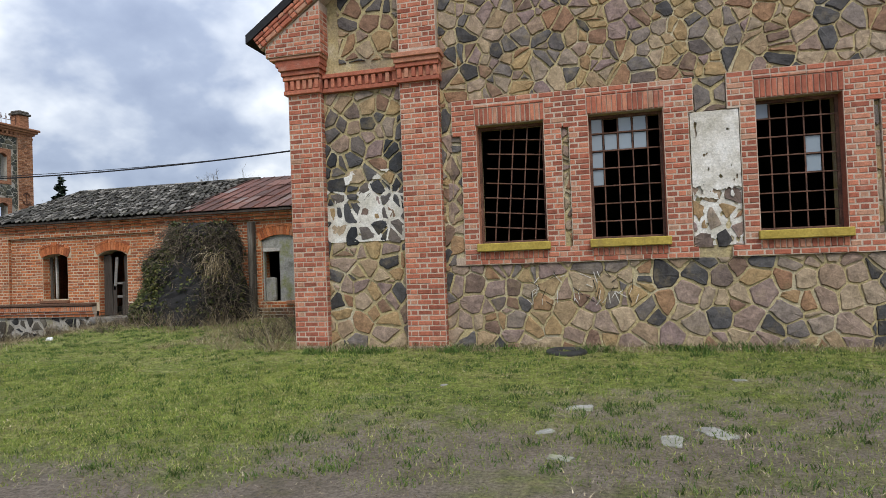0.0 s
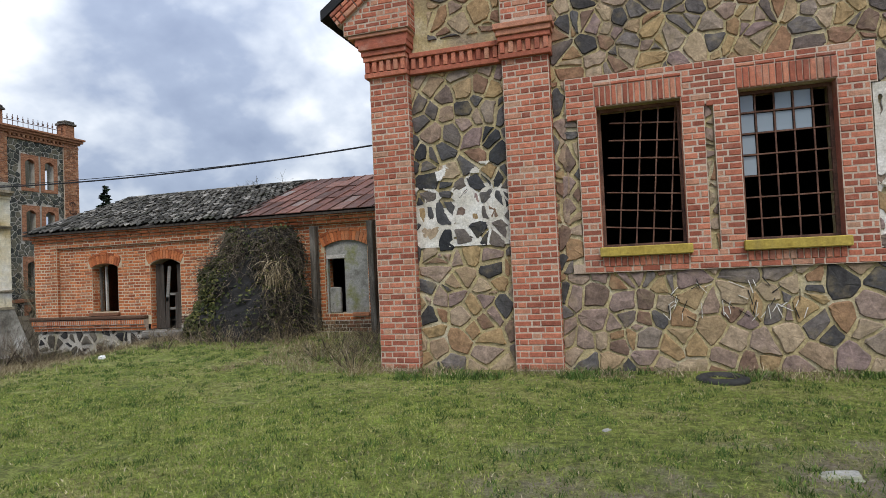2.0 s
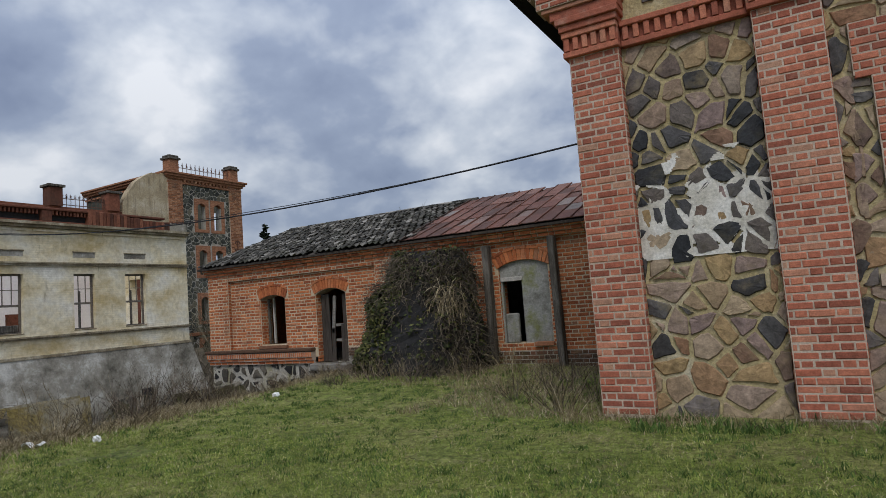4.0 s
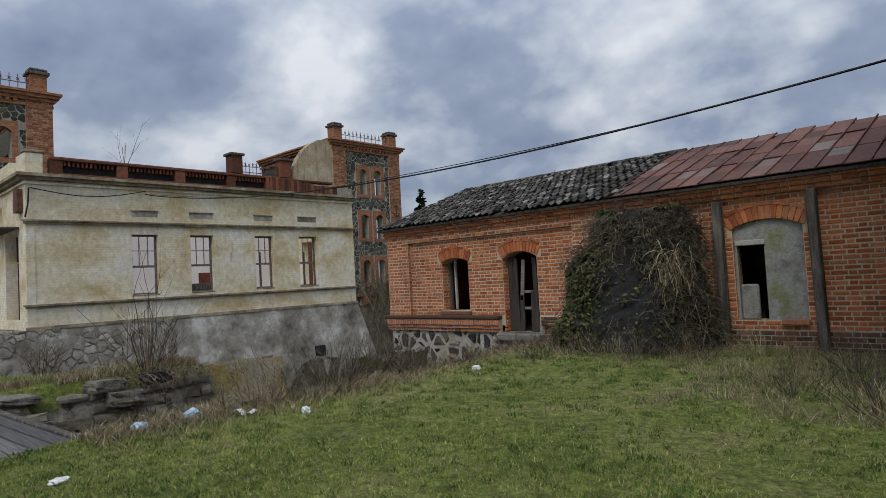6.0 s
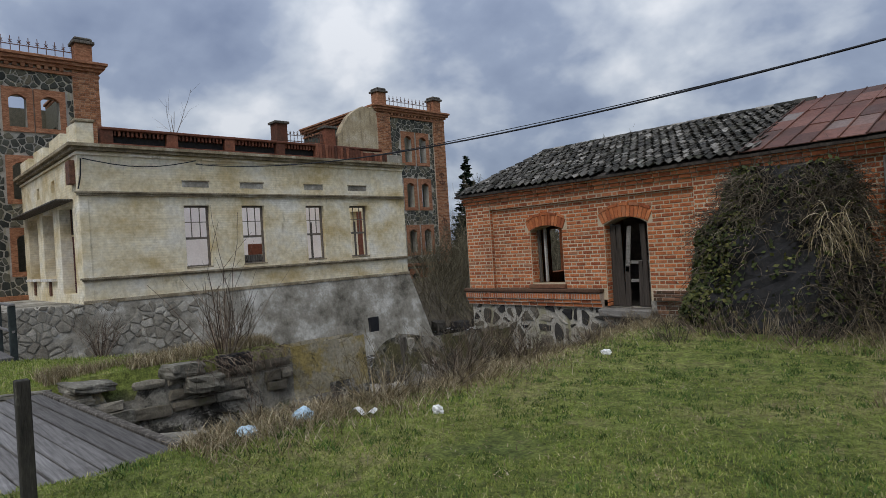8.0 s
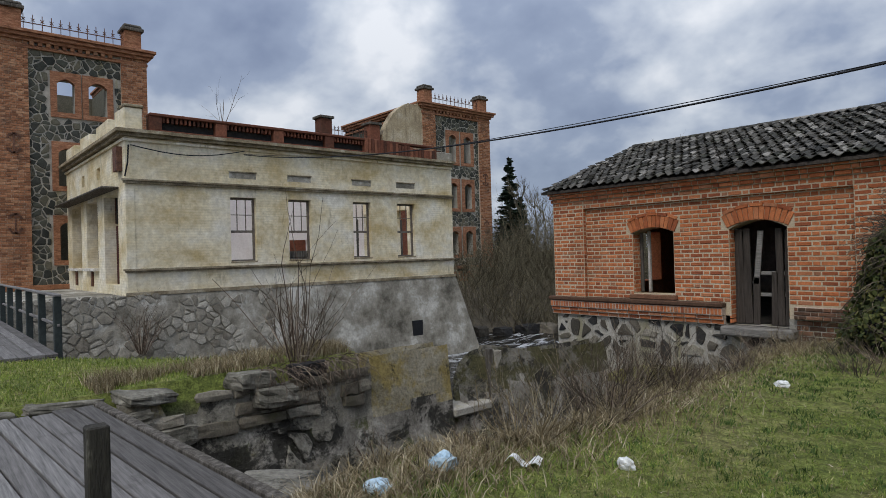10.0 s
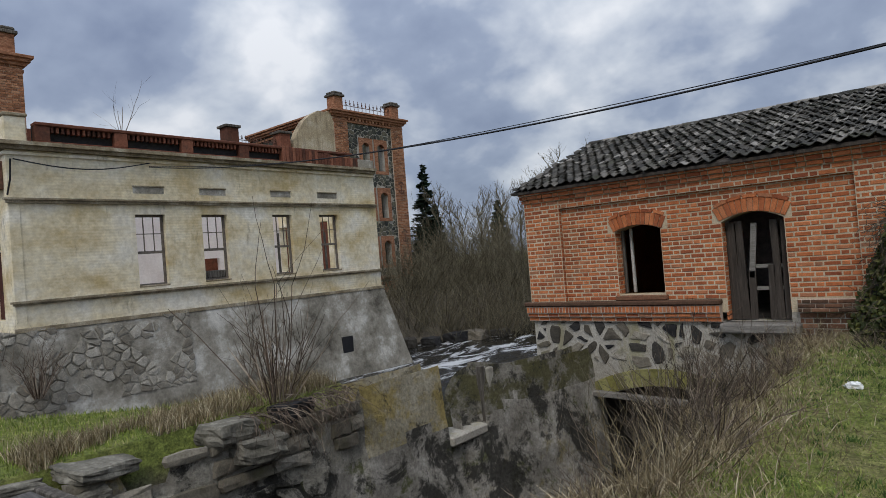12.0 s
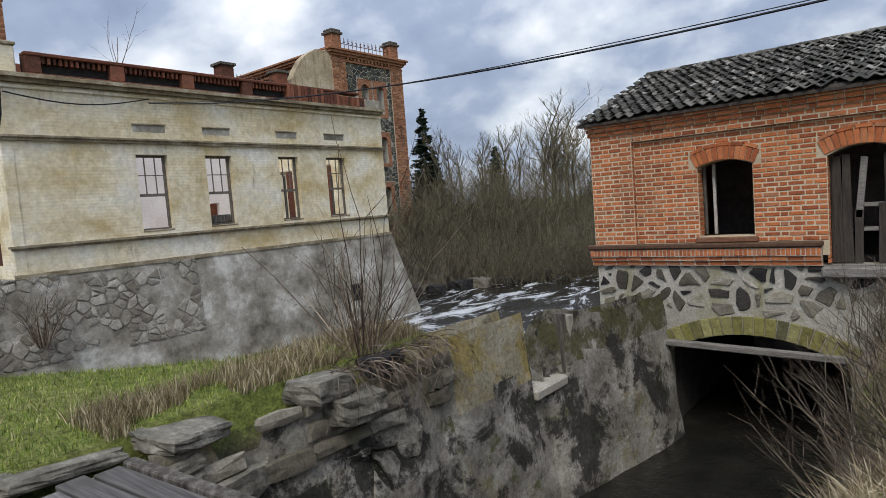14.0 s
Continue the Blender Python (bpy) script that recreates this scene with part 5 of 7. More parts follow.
ys = [float(q) for q in np.arange(-12, 5, 0.5)] + [float(q) for q in np.arange(5, 15.19, 0.1)] + [11.07, 11.09, 11.49, 11.51, 12.02, 12.04, 12.14, 12.16, 15.18]
ys = sorted(set(round(q, 3) for q in ys))
rv, rf = [], []
LV = 26
for y in ys:
    top = wall_top(y)
    for k in range(LV):
        z = top + (-4.2 - top) * k / (LV - 1)
        bulge = 0.075 * noise.noise((y * 1.5, z * 1.9, 5.0)) + 0.03 * noise.noise((y * 4.2, z * 4.6, 9.0)) + 0.012 * noise.noise((y * 11, z * 11, 3.0))
        if y > 9.3:
            bulge *= 0.45
        if k == 0:
            bulge *= 0.3
        if 11.5 < y < 12.03 and z > -1.2:
            bulge -= 0.24
        rv.append((far_wall_x(y) + 0.11 * (top - z) + bulge, y, z))
    rv.append((far_wall_x(y) - 0.42, y, top + 0.01))
    rv.append((far_wall_x(y) - 0.46, y, -5.6))
C = LV + 2
for j in range(len(ys) - 1):
    for k in range(C - 1):
        rf.append((j * C + k, (j + 1) * C + k, (j + 1) * C + k + 1, j * C + k + 1))
race_wall = empty("wall_race", "stained concrete and rubble retaining wall of the mill race", "wall", "structure")
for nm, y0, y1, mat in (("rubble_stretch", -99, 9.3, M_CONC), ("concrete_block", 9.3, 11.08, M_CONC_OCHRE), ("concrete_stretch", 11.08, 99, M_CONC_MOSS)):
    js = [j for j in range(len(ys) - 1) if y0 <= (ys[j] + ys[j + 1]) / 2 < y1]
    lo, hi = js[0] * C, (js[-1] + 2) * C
    # Same surface, split at a ragged height; the lower faces take M_CONC_LOW.
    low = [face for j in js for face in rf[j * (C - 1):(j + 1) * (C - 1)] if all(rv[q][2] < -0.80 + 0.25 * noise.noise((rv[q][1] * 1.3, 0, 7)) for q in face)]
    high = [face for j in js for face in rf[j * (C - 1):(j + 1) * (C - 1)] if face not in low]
    for sub, faces, m in ((nm, high, mat), (nm + "_lower_wall", low, M_CONC_LOW)):
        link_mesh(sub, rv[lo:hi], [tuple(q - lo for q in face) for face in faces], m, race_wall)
# flat rubble slabs along the top of the wall
cells = []
rnd = random.Random(91)
for z0, z1 in ((-0.74, -0.52), (-0.52, -0.27), (-0.27, -0.06)):
    y = 4.9
    while y < 9.1:
        w = rnd.uniform(0.28, 0.85)
        a, b, lo, hi = y + 0.012, min(y + w, 9.3) - 0.012, z0 + rnd.uniform(0.0, 0.05), z1 - rnd.uniform(0.0, 0.05)
        ring = [(a, lo), ((a + b) / 2, lo), (b, lo), (b, (lo + hi) / 2), (b, hi), ((a + b) / 2, hi), (a, hi), (a, (lo + hi) / 2)]
        if rnd.random() < 0.8:
            cells.append([(p + rnd.uniform(-0.025, 0.025), q + rnd.uniform(-0.022, 0.022)) for p, q in ring])
        y += w
RWM = face_matrix((-18.40, 0, 0), (0, 1, 0), (1, 0, 0.1))
stone_pieces(race_wall, cells, RWM, M_SLAB, out=0.07, seed=91, name="rubble_stone")
lower = [c for c in stone_cells(4.9, 9.2, -2.4, -0.80, 0.3, 0.03, 95, wide=1.8, jitter=0.5) if noise.noise((c[0][0] * 0.8, c[0][1] * 0.9, 3)) > 0.2]
stone_pieces(race_wall, lower, face_matrix((-18.40, 0, 0), (0, 1, 0), (1, 0, 0.11)), M_CONC, out=0.03, seed=95, name="rubble_stone", limit=140)
gate = empty("sluice_gate", "old sluice slot with a timber guide in the concrete wall", "sluice")
bm = bmesh.new()
box(bm, -18.75, -18.16, 11.06, 12.05, -1.30, -1.13, 0.03)
part("sill", bm, M_MORTAR_G, gate, "pale concrete sill")
bm = bmesh.new()
box(bm, -18.34, -18.19, 12.03, 12.12, -1.12, -0.13, 0.01)
part("guide_post", bm, M_BEAM, gate)
bm = bmesh.new()
box(bm, -18.3, -18.15, 12.14, 12.34, -1.12, -0.16, 0.03)
part("cheek", bm, M_RENDER, gate)


def boulder(name, at, size, mat, turn=0.0, seed=1, label="", rough=0.16, soft=0.06):
    bm = bmesh.new()
    bmesh.ops.create_cube(bm, size=2.0)
    bmesh.ops.subdivide_edges(bm, edges=bm.edges, cuts=5, use_grid_fill=True)
    for v in bm.verts:
        c = v.co.copy()
        q = c * (1 - soft * (c.length_squared - 1))
        q *= 1 + rough * noise.noise(c * 1.6 + Vector((seed * 3.1, 0, 0))) + 0.06 * noise.noise(c * 5 + Vector((seed, 2, 0)))
        v.co = Vector((q.x * size[0], q.y * size[1], q.z * size[2]))
    m = Matrix.Translation(at) @ Euler((random.Random(seed).uniform(-0.12, 0.12), random.Random(seed + 1).uniform(-0.1, 0.1), turn)).to_matrix().to_4x4()
    bmesh.ops.transform(bm, matrix=m, verts=bm.verts)
    return tagged(part(name, bm, mat), label or "flat grey lichened stone on the bank", "stone", group="bank stones")


boulder("coping_stone", (-18.55, 5.75, -0.03), (0.28, 0.36, 0.075), M_LICHEN, 0.3, 1, "large flat lichened slab on the bank edge")
boulder("coping_stone", (-18.40, 5.50, -0.30), (0.18, 0.28, 0.12), M_LICHEN, 0.1, 2)
boulder("coping_stone", (-18.44, 7.22, -0.03), (0.26, 0.32, 0.13), M_LICHEN, 0.2, 3)
boulder("coping_stone", (-18.32, 7.50, -0.28), (0.26, 0.34, 0.14), M_LICHEN, 0.0, 4)
boulder("coping_stone", (-18.52, 8.2, -0.02), (0.2, 0.3, 0.12), M_STONE_DARK, 0.4, 7)
boulder("coping_stone", (-18.66, 4.85, -0.02), (0.16, 0.45, 0.06), M_LICHEN, 0.1, 8)
boulder("coping_stone", (-18.6, 3.9, -0.02), (0.18, 0.4, 0.06), M_LICHEN, -0.1, 9)
boulder("coping_stone", (-18.8, 3.0, -0.02), (0.25, 0.5, 0.06), M_LICHEN, 0.2, 10)
boulder("coping_stone", (-18.36, 5.0, -0.45), (0.16, 0.24, 0.12), M_LICHEN, 0.2, 11)
boulder("coping_stone", (-18.34, 6.1, -0.62), (0.14, 0.28, 0.14), M_LICHEN, 0.2, 12)
boulder("abutment_stone", (-14.35, 5.75, -0.28), (0.62, 0.42, 0.20), M_CONC, 0.35, 13, "worn concrete block beside the boardwalk")
boulder("abutment_stone", (-15.1, 5.55, -1.0), (0.5, 0.4, 0.35), M_CONC, 0.2, 14, "worn concrete block low on the bank")
for i, (x, y, s) in enumerate(((-0.55, 6.3, 0.17), (-0.8, 5.33, 0.10), (0.25, 5.2, 0.17), (0.66, 5.52, 0.2), (-0.6, 4.6, 0.10), (1.27, 7.75, 0.08), (-2.2, 7.3, 0.05))):
    tagged(boulder("field_stone", (x, y, ground_z(x, y) - 0.018), (s, s * 0.55, 0.03), M_PLASTER, i * 0.7, 30 + i, "pale flat stone bedded in trodden turf"), category="stone", group="stones in the turf")

bridge = empty("boardwalk", "weathered grey plank bridge across the mill race", "bridge")
rnd = random.Random(5)
y = 5.06
i = 0
while y > -0.6:
    w = rnd.uniform(0.17, 0.23)
    x1 = -13.2 + rnd.uniform(-0.05, 0.05)
    bm = bmesh.new()
    box(bm, -18.12 + rnd.uniform(-0.06, 0.06), x1, y - w, y - 0.02, 0.0, 0.052 + rnd.uniform(-0.006, 0.006), 0.006)
    part("plank", bm, M_DECK, bridge)
    y -= w
for yy in (5.0, 2.6, 0.2):
    block("bearer", -18.2, -13.1, yy - 0.22, yy, -0.28, -0.002, M_BEAM, bridge, bevel=0.02)
block("edge_board", -18.1, -13.15, 5.064, 5.17, -0.12, 0.075, M_BEAM, bridge, bevel=0.012, label="rust-brown edge board")
bridge.matrix_basis = Matrix.Translation((-18.1, 5.06, 0)) @ Matrix.Rotation(radians(3.5), 4, "Z") @ Matrix.Translation((18.1, -5.06, 0))
post = bmesh.new()
box(post, -12.645, -12.555, 3.955, 4.045, -0.1, 1.08, 0.007)
for v in post.verts:
    v.co += Vector((noise.noise(v.co * 3) * 0.015, noise.noise(v.co * 3 + Vector((5, 0, 0))) * 0.015, 0))
tagged(part("bollard", post, M_POST), "squat blackened timber post by the boardwalk", "post")

bridge2 = empty("footbridge", "long plank footbridge with dark painted railing over the river", "bridge")
for i in range(18):
    y1 = 5.55 - i * 0.22
    bm = bmesh.new()
    box(bm, -40.5, -23.6, y1 - 0.21, y1, -0.02, 0.04 + 0.01 * (i % 2), 0.006)
    part("plank", bm, M_DECK, bridge2)
for i in range(9):
    x = -24.4 - i * 2.0
    rp = block("rail_post", x - 0.07, x + 0.07, 5.60, 5.74, -0.35, 1.12, M_RAIL, bridge2, bevel=0.01)
bm = bmesh.new()
box(bm, -40.5, -24.3, 5.61, 5.73, 1.12, 1.17, 0.01)
part("handrail", bm, M_DECK, bridge2)
bm = bmesh.new()
box(bm, -40.5, -24.3, 5.65, 5.70, 0.50, 0.56, 0.008)
part("mid_rail", bm, M_DECK, bridge2)
block("bearer", -40.5, -23.4, 5.2, 5.5, -0.4, -0.03, M_BEAM, bridge2)
block("bearer", -40.5, -23.4, 1.8, 2.1, -0.4, -0.03, M_BEAM, bridge2)

# ---- the mill across the river: cream annexe ----
CX = -39.46
annexe = empty("annexe_building", "cream limewashed annexe with cornice, brick parapet and broken windows", "building")
CW = [(15.42, 16.77, 1.68, 4.86), (18.55, 19.89, 1.68, 4.86), (22.55, 23.79, 1.68, 4.86), (25.67, 27.04, 1.68, 4.86)]
REC = [(a - 0.02, b + 0.02, 5.80, 6.10) for a, b, _, _ in CW]
bm = bmesh.new()
wall_sheet(bm, "y", 10.7, 30.15, CX - 0.55, CX, 0.25, 7.55, CW)
part("wall", bm, M_CREAM, annexe)
SIDE = [(-43.6, -40.9, 0.7, 5.0), (-47.6, -45.0, 1.5, 5.0), (-51.6, -49.0, 1.5, 5.0)]
bm = bmesh.new()
wall_sheet(bm, "x", -53.0, CX - 0.56, 10.7, 11.35, 0.25, 7.55, SIDE + [(-41.9, -41.0, 6.0, 6.9), (-45.0, -44.2, 6.0, 6.6), (-48.6, -47.9, 6.0, 6.6)])
part("wall", bm, M_CREAM, annexe)
bm = bmesh.new()
wall_sheet(bm, "x", -53.0, CX - 0.56, 29.6, 30.15, 0.25, 7.55, [(-45, -43.6, 1.7, 4.9), (-49, -47.6, 1.7, 4.9)])
part("wall", bm, M_CREAM, annexe)
# Pale floor and assumed near-white wall make the view through the windows bright.
block("floor", -53, CX - 0.56, 11.2, 29.6, 0.2, 0.5, M_MORTAR_G, annexe, bevel=0)
bm = bmesh.new()
wall_sheet(bm, "y", 11.2, 29.6, -49.3, -49.0, 0.5, 7.0, [(23.4, 24.8, 0.8, 3.0), (30.0, 31.0, 1.0, 4.4)])
part("inner_wall", bm, M_ROOM, annexe)
# Nothing is cut back: each recess is a near-flush panel in greyer colour.
for a, b, z0, z1 in REC:
    block("recess_panel", CX - 0.02, CX + 0.006, a, b, z0, z1, M_RENDER, annexe, bevel=0)
    block("recess_ledge", CX, CX + 0.06, a - 0.03, b + 0.03, z1, z1 + 0.06, M_LEDGE, annexe, bevel=0.01)
for z0, z1, d in ((5.30, 5.42, 0.12), (5.42, 5.50, 0.19), (1.30, 1.38, 0.10), (1.38, 1.47, 0.18), (7.20, 7.32, 0.10), (7.40, 7.55, 0.24), (7.55, 7.70, 0.42)):
    bm = bmesh.new()
    n = 60
    v0 = len(bm.verts)
    for i in range(n):
        a, b = 10.7 - d + (19.45 + d) * i / n, 10.7 - d + (19.45 + d) * (i + 1) / n
        e = 0.02 * noise.noise((a, z0, 0)) - (0.06 if noise.noise((a * 1.7, z0 * 3, 4)) > 0.42 else 0)
        box(bm, CX - 0.01, CX + max(0.03, d + e), a, b, z0, z1 - 0.003 * (i % 2))
    part("moulding", bm, M_LEDGE if z0 != 7.20 else M_CREAM, annexe)
    if z0 > 5.45:
        bm = bmesh.new()
        box(bm, -53, CX - 0.012, 10.7 - d, 10.71, z0, z1 - 0.004)
        part("moulding", bm, M_LEDGE if z0 > 7.3 else M_CREAM, annexe)
for z0, z1, d in ((0.25, 0.42, 0.14),):
    block("base_moulding", CX, CX + d, 10.6, 30.2, z0, z1, M_LEDGE, annexe)


def sash(y0, y1, z0, z1, bars, lower):
    w = empty("window")
    w.parent = annexe
    x = CX - 0.30
    bm = bmesh.new()
    for a, b, c, d in ((y0, y0 + 0.10, z0, z1), (y1 - 0.10, y1, z0, z1), (y0 + 0.1, y1 - 0.1, z1 - 0.10, z1), (y0 + 0.1, y1 - 0.1, z0, z0 + 0.07), (y0 + 0.1, y1 - 0.1, z0 + 1.42, z0 + 1.54)):
        box(bm, x - 0.05, x + 0.05, a, b, c, d, 0.006)
    part("frame", bm, M_SASH, w)
    for k in range(1, bars):
        yy = y0 + (y1 - y0) * k / bars
        block("glazing_bar", x - 0.02, x + 0.02, yy - 0.02, yy + 0.02, z0 + 1.54, z1 - 0.1, M_SASH, w, bevel=0)
    block("glazing_bar", x - 0.018, x + 0.018, y0 + 0.1, y1 - 0.1, z0 + 2.3, z0 + 2.34, M_SASH, w, bevel=0)
    if lower == "stile":
        block("glazing_bar", x - 0.03, x + 0.03, (y0 + y1) / 2 - 0.22, (y0 + y1) / 2 - 0.10, z0 + 0.07, z0 + 2.2, M_BEAM, w, bevel=0)
    if lower == "rubble":
        block("board", x - 0.2, x + 0.02, y0 + 0.12, y1 - 0.12, z0 + 0.07, z0 + 0.45, M_BEAM, w, bevel=0.03)
    block("sill", CX - 0.4, CX + 0.03, y0 - 0.02, y1 + 0.02, z0 - 0.08, z0, M_LEDGE, w, bevel=0.02)


sash(*CW[0], 3, "")
sash(*CW[1], 3, "rubble")
sash(*CW[2], 3, "stile")
sash(*CW[3], 3, "stile")
block("corner_pier", CX - 0.9, CX + 0.03, 10.67, 11.05, 0.25, 5.29, M_CREAM, annexe, bevel=0.01)
# entrance side: door, windows, canopy
d = empty("entrance_door")
d.parent = annexe
block("door_leaf", -43.58, -40.92, 11.22, 11.30, 0.7, 3.6, M_DOOR_RED, d)
# Black panel fills the transom in place of a dark room behind.
block("transom_black_panel", -43.58, -40.92, 11.24, 11.28, 3.7, 5.0, M_BLACK, d)
for k in range(5):
    block("grille_bar", -43.4 + k * 0.55, -43.34 + k * 0.55, 11.15, 11.19, 3.7, 5.0, M_IRON, d, bevel=0)
for a, b, z0, z1 in SIDE[1:]:
    w = empty("window")
    w.parent = annexe
    # Full dark leaf stands for dark red doors and the unlit interior together.
    block("shutter", a + 0.02, b - 0.02, 11.22, 11.30, z0, z1, M_DOOR_RED, w)
    block("sill", a - 0.15, b + 0.15, 10.45, 10.75, z0 - 0.15, z0, M_WHITE, w)
    block("bracket", (a + b) / 2 - 0.15, (a + b) / 2 + 0.15, 10.60, 10.70, z0 - 0.95, z0 - 0.15, M_IRON, w)
block("canopy", -52.6, -40.6, 9.95, 10.69, 5.16, 5.26, M_BEAM, annexe, bevel=0.03)
block("lamp_bracket", -40.6, -39.9, 10.45, 10.69, 5.9, 7.0, M_IRON, annexe)
for i, (a, b, h) in enumerate(((-53, -50.6, 8.7), (-50.6, -49.0, 7.95), (-49.0, -46.6, 8.75), (-46.6, -45.0, 8.0), (-45.0, -42.6, 8.7), (-42.6, -41.2, 8.1), (-41.2, -40.0, 8.75))):
    bm = bmesh.new()
    box(bm, a, b, 10.72, 11.15, 7.56, h, 0.03)
    for v in bm.verts:
        v.co.z += 0.12 * noise.noise((v.co.x, i * 3.0, 0)) if v.co.z > 8 else 0
    part("parapet_wall", bm, M_CREAM, annexe)
block("corner_pedestal", -39.98, CX + 0.06, 10.68, 11.45, 7.72, 8.72, M_CREAM, annexe, bevel=0.04)
block("pedestal_cap", -40.02, CX + 0.12, 10.64, 11.50, 8.724, 8.86, M_LEDGE, annexe, bevel=0.03)
# brick parapet with sunk panels
par = empty("parapet")
par.parent = annexe
block("coping", CX - 0.5, CX + 0.02, 11.76, 28.6, 8.46, 8.60, M_BRICK_PAR, par, bevel=0.03)
block("base_course", CX - 0.45, CX - 0.02, 11.76, 28.9, 7.71, 7.84, M_BRICK_PAR, par, bevel=0.02)
# Backing is dark to stand for the shadow behind an open balustrade.
block("panel", CX - 0.48, CX - 0.34, 11.76, 27.0, 7.845, 8.455, M_STONE_DARK, par, bevel=0)
k = 0
yy = 11.76
while yy < 27:
    block("pier", CX - 0.42, CX - 0.03, yy, yy + 0.55, 7.845, 8.455, M_BRICK_PAR, par, bevel=0.01)
    for j in range(12):
        q = yy + 0.60 + j * 0.20
        block("dentil", CX - 0.33, CX - 0.10, q, q + 0.10, 8.22, 8.45, M_BRICK_PAR, par, bevel=0)
    yy += 3.05
for j in range(26):
    bm = bmesh.new()
    q = 23.5 + j * 0.22
    h = 8.62 - 0.32 * smooth(24, 27.5, q) + 0.16 * noise.noise((q * 1.3, 0, 3))
    box(bm, CX - 0.7 + 0.1 * (j % 3), CX + 0.05, q, q + 0.2, 7.72, h, 0.02)
    part("rubble_brick", bm, M_BRICK_PAR, par)
block("corner_pedestal", CX - 0.6, CX + 0.1, 28.9, 30.2, 7.72, 8.25, M_RENDER, annexe, bevel=0.03)
# battered stone base
bv, bf = [], []
NB = 90
for j in range(16):
    t = j / 15
    z = 0.25 - 6.2 * t
    for i in range(NB + 1):
        s = i / NB
        yq = 6.0 + (30.2 + 1.9 * t - 6.0) * s
        bulge = 0.04 * noise.noise((yq * 0.8, z * 1.1, 0)) + 0.02 * noise.noise((yq * 2.4, z * 2.6, 4)) if 0 < j else 0
        bv.append((CX + 0.10 + 0.75 * t + bulge, yq, z))
for j in range(15):
    for i in range(NB):
        bf.append((j * (NB + 1) + i, (j + 1) * (NB + 1) + i, (j + 1) * (NB + 1) + i + 1, j * (NB + 1) + i + 1))
off = len(bv)
bv += [(-53, 30.2, 0.25), (-53, 31.0, -5.95), (-53, 6.0, 0.25), (-53, 6.0, -5.95)]
bf += [(NB, 15 * (NB + 1) + NB, off + 1, off), (0, off + 2, off + 3, 15 * (NB + 1)), (0, NB, off, off + 2)]
base_ob = link_mesh("stone_base", bv, bf, M_RENDER, annexe, "patchily rendered rubble base stained grey")
# No hole is cut; a black block stands for the dark inside it.
bm = bmesh.new()
box(bm, CX + 0.10, CX + 0.52, 26.27, 27.03, -3.16, -2.25)
part("drain_dark_block", bm, M_BLACK, annexe)
scells = [c for c in stone_cells(6.0, 17.5, -3.2, 0.1, 0.28, 0.03, 121, wide=2.3, jitter=0.35) if noise.noise((c[0][0] * 0.35, c[0][1] * 0.9, 7)) > -0.10 - 0.3 * smooth(13, 9, c[0][0])]
stone_pieces(annexe, scells, face_matrix((CX + 0.09, 0, 0.25), (0, 1, 0), (1, 0, 0.121)), M_BASE_STONE, out=0.06, seed=123, name="base_stone")

# ---- the two mill towers ----


